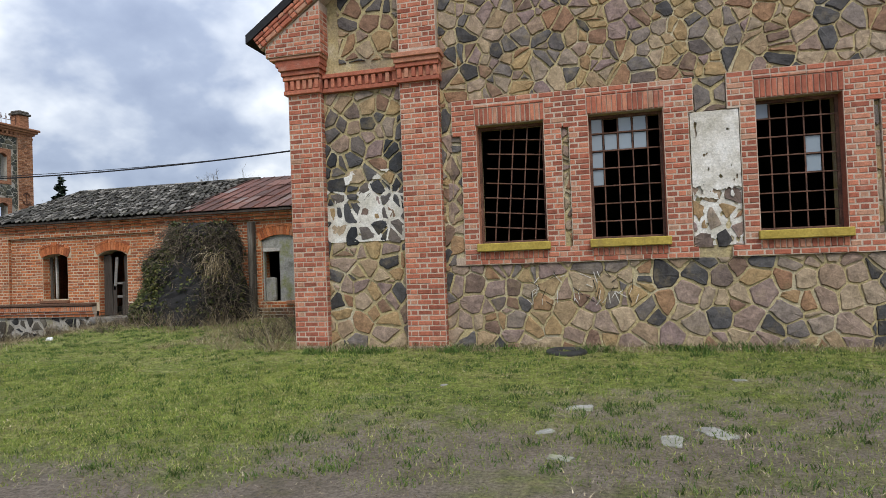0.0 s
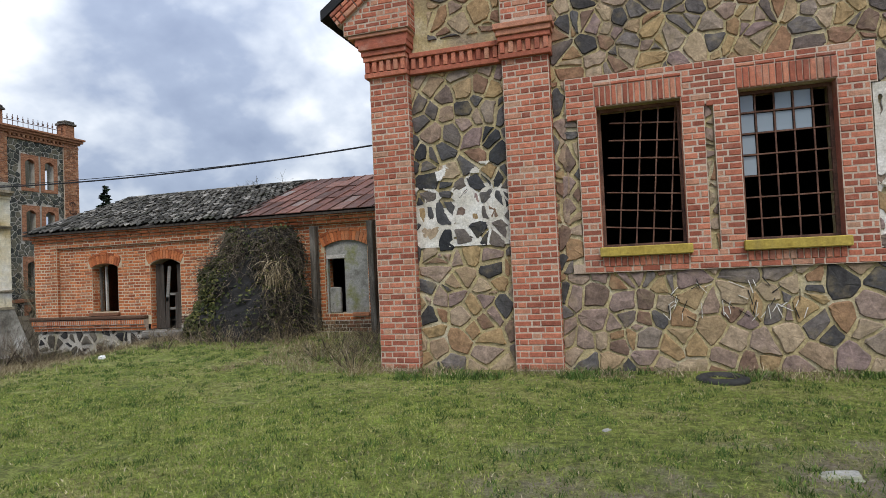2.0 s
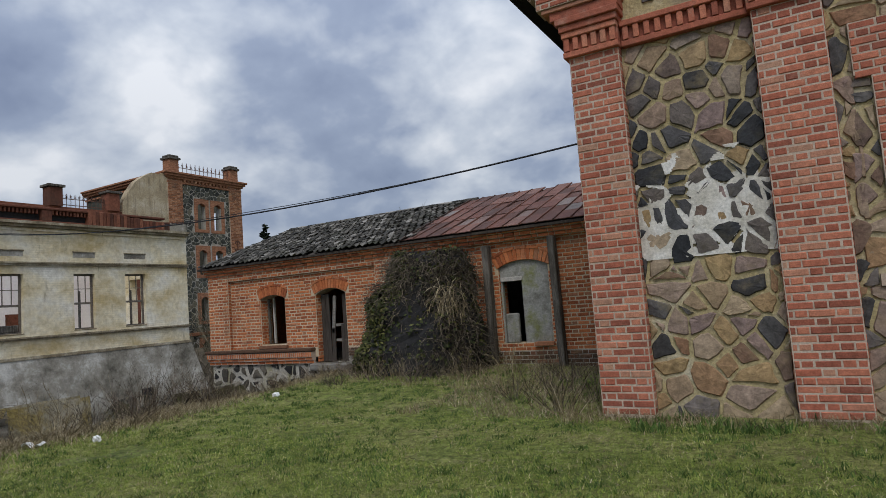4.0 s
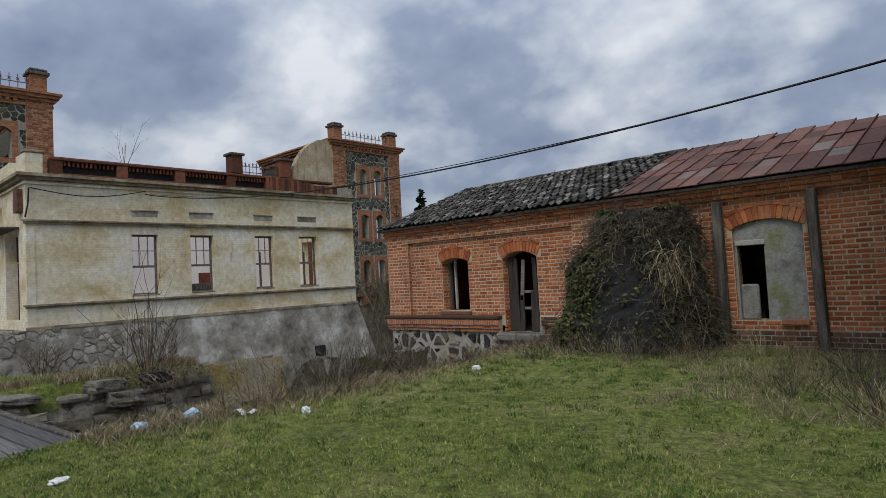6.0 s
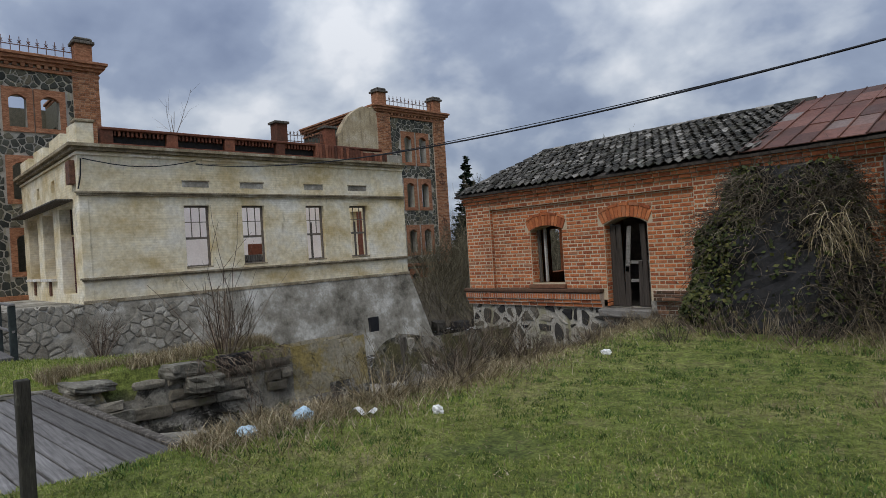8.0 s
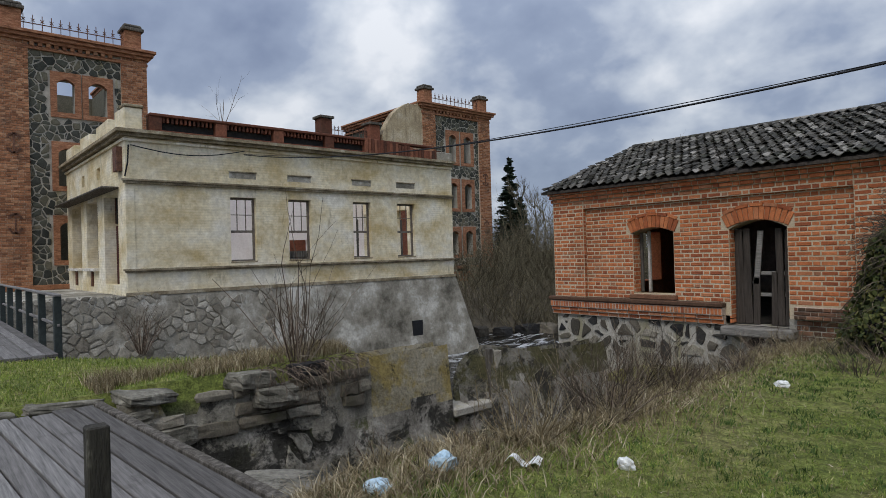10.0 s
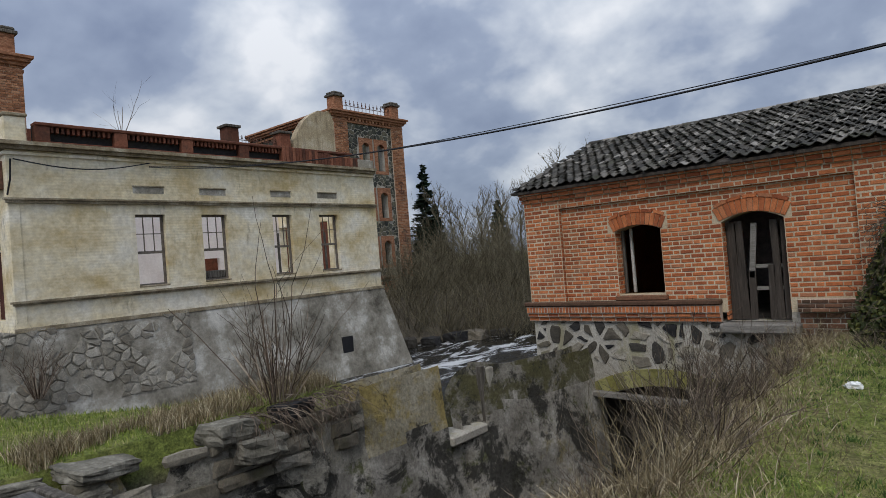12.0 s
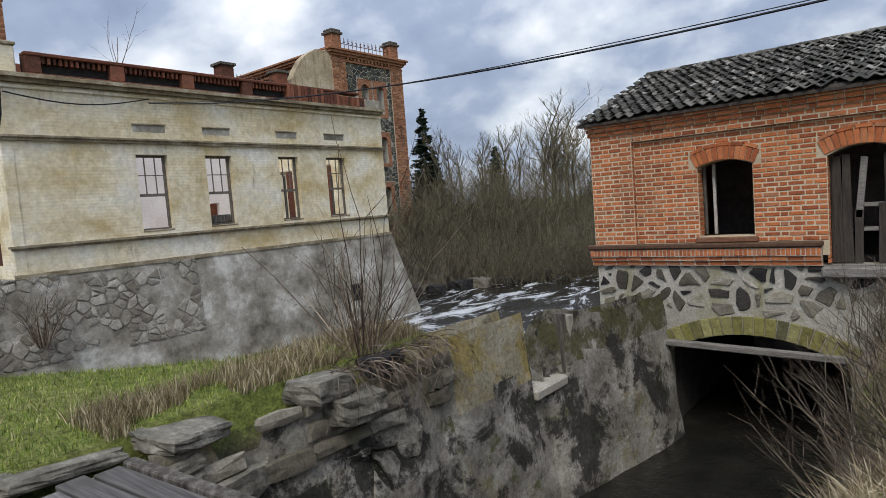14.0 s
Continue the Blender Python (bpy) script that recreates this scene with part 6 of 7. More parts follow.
def tower(y0, y1, wins, storeys, mirror, label):
    tw = empty("mill_tower", label, "tower", group="mill towers")
    X = -53.0
    pw = 1.45
    holes = [(a, b, z0, z1) for a, b in wins for z0, z1 in storeys]
    bm = bmesh.new()
    wall_sheet(bm, "y", y0, y1, X - 0.7, X, -5.2, 15.0, holes)
    part("wall", bm, M_MORTAR_G, tw)
    if not mirror:
        flank = stone_cells(-66, -55.2, -4.6, 14.6, 0.5, 0.055, 333, [(q, q + 1.2, z0, z1) for q in (-57.2, -60.2, -63.2) for z0, z1 in storeys], wide=1.2)
        stone_pieces(tw, flank, face_matrix((0, y0, 0), (1, 0, 0), (0, -1, 0)), M_STONE_FAR, limit=0, out=0.05, seed=334, name="flank_stone")
    for yy in (y0, y1 - 0.6):
        bm = bmesh.new()
        wall_sheet(bm, "x", -66.0, X - 0.71, yy, yy + 0.6, -5.2, 15.0, [(x, x + 1.2, z0, z1) for x in (-57.2, -60.2, -63.2) for z0, z1 in storeys])
        part("wall", bm, M_STONE_FAR, tw)
    bm = bmesh.new()
    wall_sheet(bm, "y", y0 + 0.6, y1 - 0.6, -66, -65.4, -5.2, 15.0, [(a, b, z0 + 0.2, z1 + 0.4) for a, b in wins for z0, z1 in storeys[:1]])
    part("wall", bm, M_STONE_FAR, tw)
    cl = stone_cells(y0 + pw, y1 - pw, -4.6, 14.6, 0.40, 0.038, int(y0 * 3), [(a - 0.45, b + 0.45, z0 - 0.35, z1 + 0.45) for a, b, z0, z1 in holes], wide=1.2)
    stone_pieces(tw, cl, face_matrix((X, 0, 0), (0, 1, 0), (1, 0, 0)), M_STONE_FAR, limit=150, out=0.05, seed=int(y0), name="fieldstone")
    fm = face_matrix((X + 0.14, 0, 0), (0, 1, 0), (1, 0, 0))
    for k, (a, b) in enumerate(((y0 - 0.12, y0 + pw), (y1 - pw, y1 + 0.12))):
        p = block("corner_pilaster", X - 0.005, X + 0.14, a, b, 0.45, 15.0, M_MORTAR, tw, bevel=0)
        brick_pieces(tw, bond(a, b, 0.45, 15.0, length=0.40, header=0.22, course=0.15), fm, M_BRICK_FAR, limit=0, seed=int(y0) + k, out=0.03, joint=0.02)
        block("base_pier", X - 0.01, X + 0.5, a - 0.3, b + 0.3, -5.2, 0.2, M_STONE_FAR, tw, bevel=0.05)
        # pinnacle
        c = (a + b) / 2
        pn = block("pinnacle", X - 0.9, X + 0.1, c - 0.5, c + 0.5, 15.62, 16.85, M_COURSED, tw, bevel=0.02)
        bm = bmesh.new()
        box(bm, X - 1.05, X + 0.25, c - 0.65, c + 0.65, 16.85, 17.05, 0.03)
        box(bm, X - 0.95, X + 0.15, c - 0.55, c + 0.55, 17.05, 17.28, 0.08)
        part("cap", bm, M_BEAM, pn)
        for zz in (4.2, 8.9) if (k == 0) != mirror else ():
            bm = bmesh.new()
            box(bm, X + 0.15, X + 0.22, c - 0.04, c + 0.04, zz - 0.55, zz + 0.55)
            for sg in (-1, 1):
                for q in range(5):
                    t0 = q / 5 * 1.9
                    box(bm, X + 0.15, X + 0.22, c - 0.05 + 0.3 * math.sin(t0) - 0.02, c + 0.05 + 0.3 * math.sin(t0), zz + sg * (0.3 + 0.25 * math.cos(t0)) - 0.05, zz + sg * (0.3 + 0.25 * math.cos(t0)) + 0.05)
                    box(bm, X + 0.15, X + 0.22, c - 0.05 - 0.3 * math.sin(t0), c + 0.05 - 0.3 * math.sin(t0) + 0.02, zz + sg * (0.3 + 0.25 * math.cos(t0)) - 0.05, zz + sg * (0.3 + 0.25 * math.cos(t0)) + 0.05)
            part("wall_anchor", bm, M_IRON, tw)
    # the south or north flank pilaster
    for yy, n in ((y0, -1), (y1, 1)):
        block("corner_pilaster", -55.2, X - 0.006, yy - 0.14 if n < 0 else yy + 0.001, yy - 0.001 if n < 0 else yy + 0.14, 0.45, 15.0, M_COURSED, tw, bevel=0)
    for z0, z1, dd in ((14.6, 14.8, 0.18), (15.0, 15.2, 0.30), (15.2, 15.42, 0.48), (15.42, 15.6, 0.62)):
        bm = bmesh.new()
        box(bm, X - 0.7, X + dd, y0 - dd, y1 + dd, z0, z1, 0.02)
        part("cornice", bm, M_COURSED, tw)
        for yy in (y0, y1):
            bm = bmesh.new()
            box(bm, -66, X - 0.71, yy - dd, yy + dd, z0, z1 - 0.004, 0.02)
            part("cornice", bm, M_COURSED, tw)
    nd = int((y1 - y0 - 2 * pw) / 0.42)
    for j in range(nd):
        q = y0 + pw + (j + 0.2) * 0.42
        block("dentil", X + 0.002, X + 0.26, q, q + 0.22, 14.80, 14.999, M_BRICK_FAR, tw, bevel=0)
    for a, b, z0, z1 in holes:
        w = empty("window")
        w.parent = tw
        bm = bmesh.new()
        wall_sheet(bm, "y", a - 0.34, b + 0.34, X + 0.001, X + 0.10, z0 - 0.3, z1 + 0.42, [(a, b, z0, z1)])
        arch_fill(bm, "y", a, b, X - 0.3, X + 0.10, z1 - 0.28, z1)
        part("brick_frame", bm, M_COURSED, w)
    block("string_course", X + 0.001, X + 0.22, y0 - 0.2, y1 + 0.2, 0.25, 0.55, M_BRICK_FAR, tw, bevel=0.03)
    # iron cresting
    cr = empty("iron_cresting")
    cr.parent = tw
    bm = bmesh.new()
    box(bm, X - 0.22, X - 0.18, y0 + 1.2, y1 - 1.2, 15.75, 15.80)
    box(bm, X - 0.22, X - 0.18, y0 + 1.2, y1 - 1.2, 16.20, 16.25)
    part("rail", bm, M_IRON, cr)
    n = int((y1 - y0 - 2.4) / 0.45)
    for j in range(n):
        q = y0 + 1.3 + j * (y1 - y0 - 2.6) / max(1, n - 1)
        bm = bmesh.new()
        box(bm, X - 0.215, X - 0.185, q - 0.02, q + 0.02, 15.6, 16.75)
        for sg in (-1, 1):
            box(bm, X - 0.214, X - 0.186, q - 0.14, q + 0.14, 16.40, 16.44, 0, Matrix.Translation((X, q, 16.42)) @ Matrix.Rotation(sg * 0.8, 4, "X") @ Matrix.Translation((-X, -q, -16.42)))
        part("finial", bm, M_IRON, cr)
    return tw


tl = tower(7.4, 15.3, [(10.3, 11.25), (12.0, 13.05)], [(11.0, 13.05), (6.5, 8.8), (2.0, 4.3)], False, "ruined mill tower of dark fieldstone with brick corners and iron cresting")
tr = tower(38.9, 47.3, [(42.0, 42.95), (43.9, 44.85)], [(10.4, 12.95), (6.0, 8.4), (1.6, 3.85), (-2.9, -0.4)], True, "ruined mill tower of fieldstone and brick beside the river")
mid = empty("mill_middle_wall", "ruined middle wall of the mill with brick stacks", "wall", "structure")
bm = bmesh.new()
wall_sheet(bm, "y", 15.3, 38.9, -53.7, -53.1, -5, 11.4, [])
part("wall", bm, M_BRICK_PAR, mid)
for c in (28.9, 33.6):
    st = block("stack", -53.9, -52.9, c - 0.5, c + 0.5, 11.4, 12.9, M_BRICK_PAR, mid, bevel=0.02)
    block("cap", -54.05, -52.75, c - 0.65, c + 0.65, 12.9, 13.1, M_BEAM, st, bevel=0.03)
bm = bmesh.new()
box(bm, -53.42, -53.38, 29.4, 33.1, 11.6, 11.66)
box(bm, -53.42, -53.38, 29.4, 33.1, 12.1, 12.15)
for j in range(11):
    q = 29.6 + j * 0.34
    box(bm, -53.41, -53.39, q - 0.02, q + 0.02, 11.4, 12.5)
    for sg in (-1, 1):
        box(bm, -53.41, -53.39, q - 0.13, q + 0.13, 12.27, 12.31, 0, Matrix.Translation((-53, q, 12.29)) @ Matrix.Rotation(sg * 0.8, 4, "X") @ Matrix.Translation((53, -q, -12.29)))
part("iron_cresting", bm, M_IRON, mid)
# broken curved gable that leans on the far tower
pts = [(34.4, 10.5), (34.4, 12.2), (34.9, 13.2), (35.6, 14.2), (36.3, 14.75), (37.2, 15.25), (38.0, 15.2), (38.85, 15.7), (38.85, 10.5)]
bm = bmesh.new()
a = [bm.verts.new((-52.9, yq, zq)) for yq, zq in pts]
b = [bm.verts.new((-53.6, yq, zq)) for yq, zq in pts]
bm.faces.new(a)
bm.faces.new(b[::-1])
for i in range(len(pts)):
    j = (i + 1) % len(pts)
    bm.faces.new([a[i], b[i], b[j], a[j]])
tagged(part("broken_gable", bm, M_GABLE), "broken curved plaster gable beside the tower", "wall", kind="structure")
shed = empty("far_building", "grey far building with a wooden balcony", "building")
block("wall", -82, -70, -6, 2.5, -4.6, 8.5, M_WOOD, shed)
block("roof", -82.6, -69.4, -6.6, 3.2, 8.5, 10.2, M_TILE, shed, bevel=0.5)
block("balcony", -70, -68.4, -3, 2.4, 3.0, 4.1, M_BEAM, shed)

# ---- cables ----
cb = empty("overhead_cable", "black twisted overhead cable from hall to annexe", "cable")
for k in range(2):
    pts = []
    for i in range(61):
        s = i / 60
        x, yq = CX + 0.45 + (-5.95 - CX - 0.45) * s, 16.0 - 1.0 * s
        z = 3.9 * s * s - 6.02 * s + 6.94 + (0.03 * math.sin(s * 12) + 0.035 if k else 0)
        pts.append(Vector((x, yq, z)))
    v, f = [], []
    tube(v, f, pts, 0.022 if k == 0 else 0.010, 0.022 if k == 0 else 0.010, 5)
    link_mesh("strand", v, f, M_BLACK, cb)
v, f = [], []
tube(v, f, [Vector((CX + 0.5, 10.8 + i * 0.65, 6.95 - 0.35 * math.sin(math.pi * i / 8) * (i < 9) + 0.02 * i)) for i in range(9)], 0.03, 0.03, 4)
tagged(link_mesh("wall_cable", v, f, M_BLACK), "sagging black cable along the cornice", "cable")
v, f = [], []
tube(v, f, [Vector((CX + 0.2, 10.8, 7.0)), Vector((CX + 0.2, 10.75, 6.2)), Vector((CX + 0.1, 10.65, 5.6))], 0.04, 0.04, 4)
tagged(link_mesh("wall_cable", v, f, M_BLACK), "loose cable hanging at the corner", "cable")

# ---- plants ----
def blades(name, spots, material, h0, h1, lean, width, label, kind="stuff", category="grass"):
    """Grass: one bent blade of three triangles for each spot (x, y, z, scale)."""
    n = len(spots)
    rng = np.random.default_rng(len(name) * 31 + n)
    p = np.array([s[:3] for s in spots])
    sc = np.array([s[3] for s in spots])
    a = rng.uniform(0, 2 * np.pi, n)
    h = rng.uniform(h0, h1, n) * sc
    b = rng.uniform(0, 2 * np.pi, n)
    l = rng.uniform(0.1, 1.0, n) * lean * h
    side = np.stack([np.cos(a), np.sin(a), np.zeros(n)], 1) * (width * rng.uniform(0.6, 1.3, n))[:, None]
    out = np.stack([np.cos(b), np.sin(b), np.zeros(n)], 1) * l[:, None]
    up = np.stack([np.zeros(n), np.zeros(n), h], 1)
    v = np.stack([p - side, p + side, p + 0.55 * up + 0.35 * out - 0.6 * side, p + 0.55 * up + 0.35 * out + 0.6 * side, p + up + out], 1).reshape(-1, 3)
    k = np.arange(n)[:, None] * 5
    f = np.concatenate([k + np.array([[0, 1, 3]]), k + np.array([[0, 3, 2]]), k + np.array([[2, 3, 4]])], 1).reshape(-1, 3)
    me = bpy.data.meshes.new(name)
    me.from_pydata(v.tolist(), [], f.tolist())
    me.materials.append(material)
    return tagged(new(name, me), label, category, kind=kind)


rng = np.random.default_rng(11)


def scatter(n, x0, x1, y0, y1, keep=lambda x, y: True, scale=lambda x, y: 1.0):
    out = []
    for x, y in zip(rng.uniform(x0, x1, n), rng.uniform(y0, y1, n)):
        if keep(x, y):
            out.append((x, y, ground_z(x, y) - 0.005, scale(x, y)))
    return out


def lawn_keep(x, y):
    if x < -13.7 or (y > 10.4 and x > -5.95) or y > 15.1:
        return False
    bare = noise.noise((x * 0.5, y * 0.5, 8)) + 0.35 * noise.noise((x * 2, y * 2, 1)) + 0.16 * (6.0 - y) * (x > -6) * smooth(-6, -2, x)
    return bare < 0.42


lawn = scatter(130000, -13.8, 5.5, 3.4, 10.5, lawn_keep) + scatter(22000, -13.8, -5.9, 10.3, 15.0, lawn_keep) + scatter(70000, -13.5, -3.0, 4.0, 8.5, lawn_keep)
blades("lawn_grass", lawn, M_GRASS, 0.010, 0.045, 1.5, 0.004, "short bright spring turf")
island = scatter(22000, -23.4, -18.7, 2.5, 9.3, lambda x, y: ground_z(x, y) > -0.4)
tufts = []
for cx, cy, cz, _ in scatter(1300, -13.4, 5.0, 3.8, 10.2, lawn_keep) + scatter(400, -13.0, -6.2, 10.2, 14.0, lawn_keep):
    for k in range(22):
        x, y = cx + rng.normal(0, 0.05), cy + rng.normal(0, 0.05)
        tufts.append((x, y, ground_z(x, y), 1.0))
blades("grass_tufts", tufts, M_WEED, 0.015, 0.06, 1.3, 0.006, "darker coarse grass tufts in the turf")
flecks = scatter(16000, -13.6, 5.5, 3.4, 10.4, lambda x, y: noise.noise((x * 0.8, y * 0.8, 21)) > -0.2) + scatter(3000, -13.6, -6, 10.4, 14.5)
blades("straw_flecks", flecks, M_STRAW, 0.012, 0.035, 3.5, 0.006, "dead straw flecks lying in the turf", category="dry grass")
blades("island_grass", island, M_GRASS, 0.03, 0.08, 0.9, 0.006, "short turf on the island bank")
straw = scatter(9000, -19.6, -18.55, 5.2, 9.2, lambda x, y: noise.noise((x * 2, y * 1.2, 3)) > -0.25, lambda x, y: 0.6 + 0.6 * noise.noise((x, y, 0)) ** 2)
blades("dead_grass_bank", straw, M_STRAW, 0.12, 0.38, 0.8, 0.005, "bleached dead grass on the bank edge", category="dry grass")
wall_straw = scatter(5000, -6.4, 5.5, 9.9, 10.45, lambda x, y: noise.noise((x * 1.5, y, 3)) > -0.1) + scatter(9000, -9.0, -5.2, 10.2, 14.8, lambda x, y: noise.noise((x * 1.1, y * 1.1, 6)) > -0.05)
wall_straw += scatter(7000, -13.9, -6.5, 12.4, 15.0, lambda x, y: noise.noise((x * 0.9, y * 0.9, 5)) > -0.05) + scatter(7000, -14.35, -13.2, 5.2, 14.6, lambda x, y: noise.noise((x * 0.9, y * 0.9, 5)) > -0.3)
blades("dead_grass_wall", wall_straw, M_STRAW, 0.04, 0.17, 1.8, 0.004, "bleached dead grass along the walls", category="dry grass")
weeds = scatter(5000, -5.4, 5.0, 9.6, 10.42, lambda x, y: noise.noise((x * 1.3, y * 2, 13)) > 0.16)
blades("green_weeds", weeds, M_WEED, 0.03, 0.15, 1.2, 0.012, "low green weeds at the foot of the wall", category="weeds")
verge = [(-13.5 + rng.normal(0, 0.5), y, 0, 1) for y in rng.uniform(5.3, 15.0, 15000)]
verge = [(x, y, ground_z(x, y), 1.0 - 0.55 * smooth(9.8, 11.2, y)) for x, y, _, _ in verge]
pale = scatter(7000, -14.2, -13.0, 5.4, 9.6, lambda x, y: noise.noise((x * 1.3, y * 1.3, 15)) > -0.15)
blades("pale_straw_bank", pale, M_STRAW, 0.05, 0.17, 2.0, 0.005, "long bleached straw on the race bank", category="dry grass")
blades("dead_grass_race", verge, M_STRAW, 0.04, 0.18, 2.0, 0.005, "matted dead grass hanging down the race bank", category="dry grass")


def branch(v, f, p, d, length, r, depth, rnd, bend=0.25, kids=(2, 4), sides=3, up=0.15):
    pts = [p]
    q = p.copy()
    dd = d.normalized()
    n = 4
    for i in range(n):
        dd = (dd + Vector((rnd.uniform(-bend, bend), rnd.uniform(-bend, bend), rnd.uniform(-bend, bend) + up * 0.3))).normalized()
        q = q + dd * length / n
        pts.append(q.copy())
    tube(v, f, pts, r, r * 0.45, sides)
    if depth > 0:
        for k in range(rnd.randint(*kids)):
            i = rnd.randint(1, n)
            nd = (dd + Vector((rnd.uniform(-1, 1), rnd.uniform(-1, 1), rnd.uniform(-0.4, 0.8)))).normalized()
            branch(v, f, pts[i], nd, length * rnd.uniform(0.45, 0.75), r * 0.5, depth - 1, rnd, bend, kids, 3, up)


def shoots(name, at, n, height, spread, seed, label, r=0.010, depth=1, mat=None, kids=(1, 3)):
    """A clump of bare stems from one root."""
    rnd = random.Random(seed)
    v, f = [], []
    for i in range(n):
        a = rnd.uniform(0, 2 * math.pi)
        s = rnd.uniform(0.05, 1.0) * spread
        d = Vector((math.cos(a) * s, math.sin(a) * s, 1.0))
        p = Vector((math.cos(a) * 0.18 * rnd.random(), math.sin(a) * 0.18 * rnd.random(), -0.05))
        branch(v, f, p, d, height * rnd.uniform(0.5, 1.05), r * rnd.uniform(0.6, 1.1), depth, rnd, 0.10, kids)
    ob = link_mesh(name, v, f, mat or M_TWIG)
    ob.location = at
    return tagged(ob, label, "shrub", group="bare shrubs")


shoots("bare_shrub", (-18.75, 8.15, 0.0), 28, 1.85, 0.80, 1, "tall bare willow shoots on the race wall", r=0.013)
shoots("bare_shrub", (-19.2, 8.6, -0.05), 26, 1.2, 0.9, 2, "tangle of bare twigs behind the willow", r=0.008, mat=M_TWIG_DARK)
rnd = random.Random(77)
for i in range(38):
    y = 6.0 + i * 0.22 + rnd.uniform(-0.15, 0.15)
    x = -13.7 + rnd.uniform(-0.4, 0.45)
    if y < 7.6:
        x += 0.3
    shoots("bare_shrub", (x, y, ground_z(x, y)), rnd.randint(14, 22) if y > 7.6 else 5, rnd.uniform(0.30, 0.60) * (1 - 0.45 * smooth(10.0, 11.5, y)) * (1 - 0.35 * smooth(7.8, 7.0, y)) * (1.3 if 8.0 < y < 10.3 else 1.0), 1.8, 100 + i, "low tangled bare bramble on the race bank", r=0.0085, depth=2, kids=(2, 4), mat=(M_STRAW if y < 8.0 or y > 10.3 else M_TWIG, M_TWIG, M_TWIG_DARK, M_TWIG)[i % 4])
for i, (x, y, h) in enumerate(((-13.9, 10.2, 1.1), (-13.8, 9.2, 0.95), (-13.8, 11.5, 0.8))):
    shoots("bare_shrub", (x, y, ground_z(x, y)), 8, h, 0.4, 200 + i, "upright dry stems on the race bank", r=0.006, mat=M_STRAW if i % 2 else M_TWIG)
for i, (x, y, h) in enumerate(((-10.4, 12.9, 0.6), (-10.9, 13.0, 0.55), (-6.6, 10.9, 0.6), (-6.2, 11.6, 0.7), (-8.6, 13.8, 0.6), (-7.2, 13.2, 0.6), (-11.3, 12.9, 0.6), (-8.0, 12.2, 0.4), (-10.2, 13.2, 0.55), (-11.8, 13.1, 0.5), (-9.4, 13.2, 0.45), (-7.6, 11.6, 0.5), (-7.0, 12.2, 0.55), (-6.4, 10.6, 0.5), (-12.5, 13.4, 0.35), (-9.4, 13.6, 0.5), (-6.9, 11.0, 0.45), (-12.0, 12.4, 0.35))):
    shoots("bare_shrub", (x, y, ground_z(x, y)), 20, h, 1.6, 300 + i, "dry grey weed stems beside the house", r=0.0075, depth=2, kids=(1, 3), mat=(M_TWIG, M_STRAW, M_TWIG_DARK)[i % 3])
v, f = [], []
rnd = random.Random(5)
for i in range(160):
    y = rnd.uniform(7.4, 9.2)
    p = Vector((-18.45 + rnd.uniform(-0.3, 0.1), y, 0.08))
    branch(v, f, p, Vector((rnd.uniform(0.2, 1), rnd.uniform(-0.6, 0.6), rnd.uniform(-0.2, 0.5))), rnd.uniform(0.3, 0.7), 0.006, 1, rnd, 0.3, (1, 2), up=-1.0)
tagged(link_mesh("hanging_roots", v, f, M_TWIG), "dry roots and creepers hanging over the race wall", "creeper", kind="stuff")
shoots("bare_shrub", (-38.6, 11.0, -2.2), 30, 1.9, 0.8, 61, "dark bare bush on the annexe base", r=0.02, depth=2)
sap = shoots("roof_sapling", (-40.2, 15.4, 8.4), 4, 1.9, 0.5, 62, "bare sapling growing on the parapet", r=0.022, depth=2)

# the overgrown stone buttress against the house
bm = bmesh.new()
rings = 26
prev = None
for j in range(rings):
    t = j / (rings - 1)
    z = -0.1 + 2.95 * t
    left, right = -12.9 + 1.15 * t, -9.65 - 0.55 * t ** 1.6
    hw, cx = (right - left) / 2, (right + left) / 2
    dp = 1.75 - 1.05 * t ** 1.2
    ring = []
    for i in range(49):
        a = math.pi * i / 48
        ca, sa = math.cos(a), math.sin(a)
        x = cx - hw * math.copysign(abs(ca) ** 0.6, ca)
        y = HY - 0.05 - dp * abs(sa) ** 0.6
        k = 0.30 * noise.noise((x * 1.1, y * 1.1, z * 1.1)) + 0.20 * (abs(noise.noise((x * 2.2, y * 2.2, z * 2.2))) - 0.2) + 0.07 * noise.noise((x * 6, y * 6, z * 6))
        ring.append(bm.verts.new((x + k * -ca, y - k * sa, z + 0.08 * noise.noise((x * 2, y * 2, j)))))
    if prev:
        for i in range(48):
            bm.faces.new([prev[i], prev[i + 1], ring[i + 1], ring[i]])
    prev = ring
bm.faces.new(prev[::-1])
bm.normal_update()
faces_c = [(f.calc_center_median(), f.normal.copy(), [v.co.copy() for v in f.verts]) for f in bm.faces if len(f.verts) == 4]
mound = empty("stone_buttress", "dark stone buttress overgrown with dry creeper and moss", "buttress")
part("stonework", bm, M_STONE_DARK, mound)
rnd = random.Random(21)
v, f = [], []
lv, lf = [], []
sv, sf = [], []
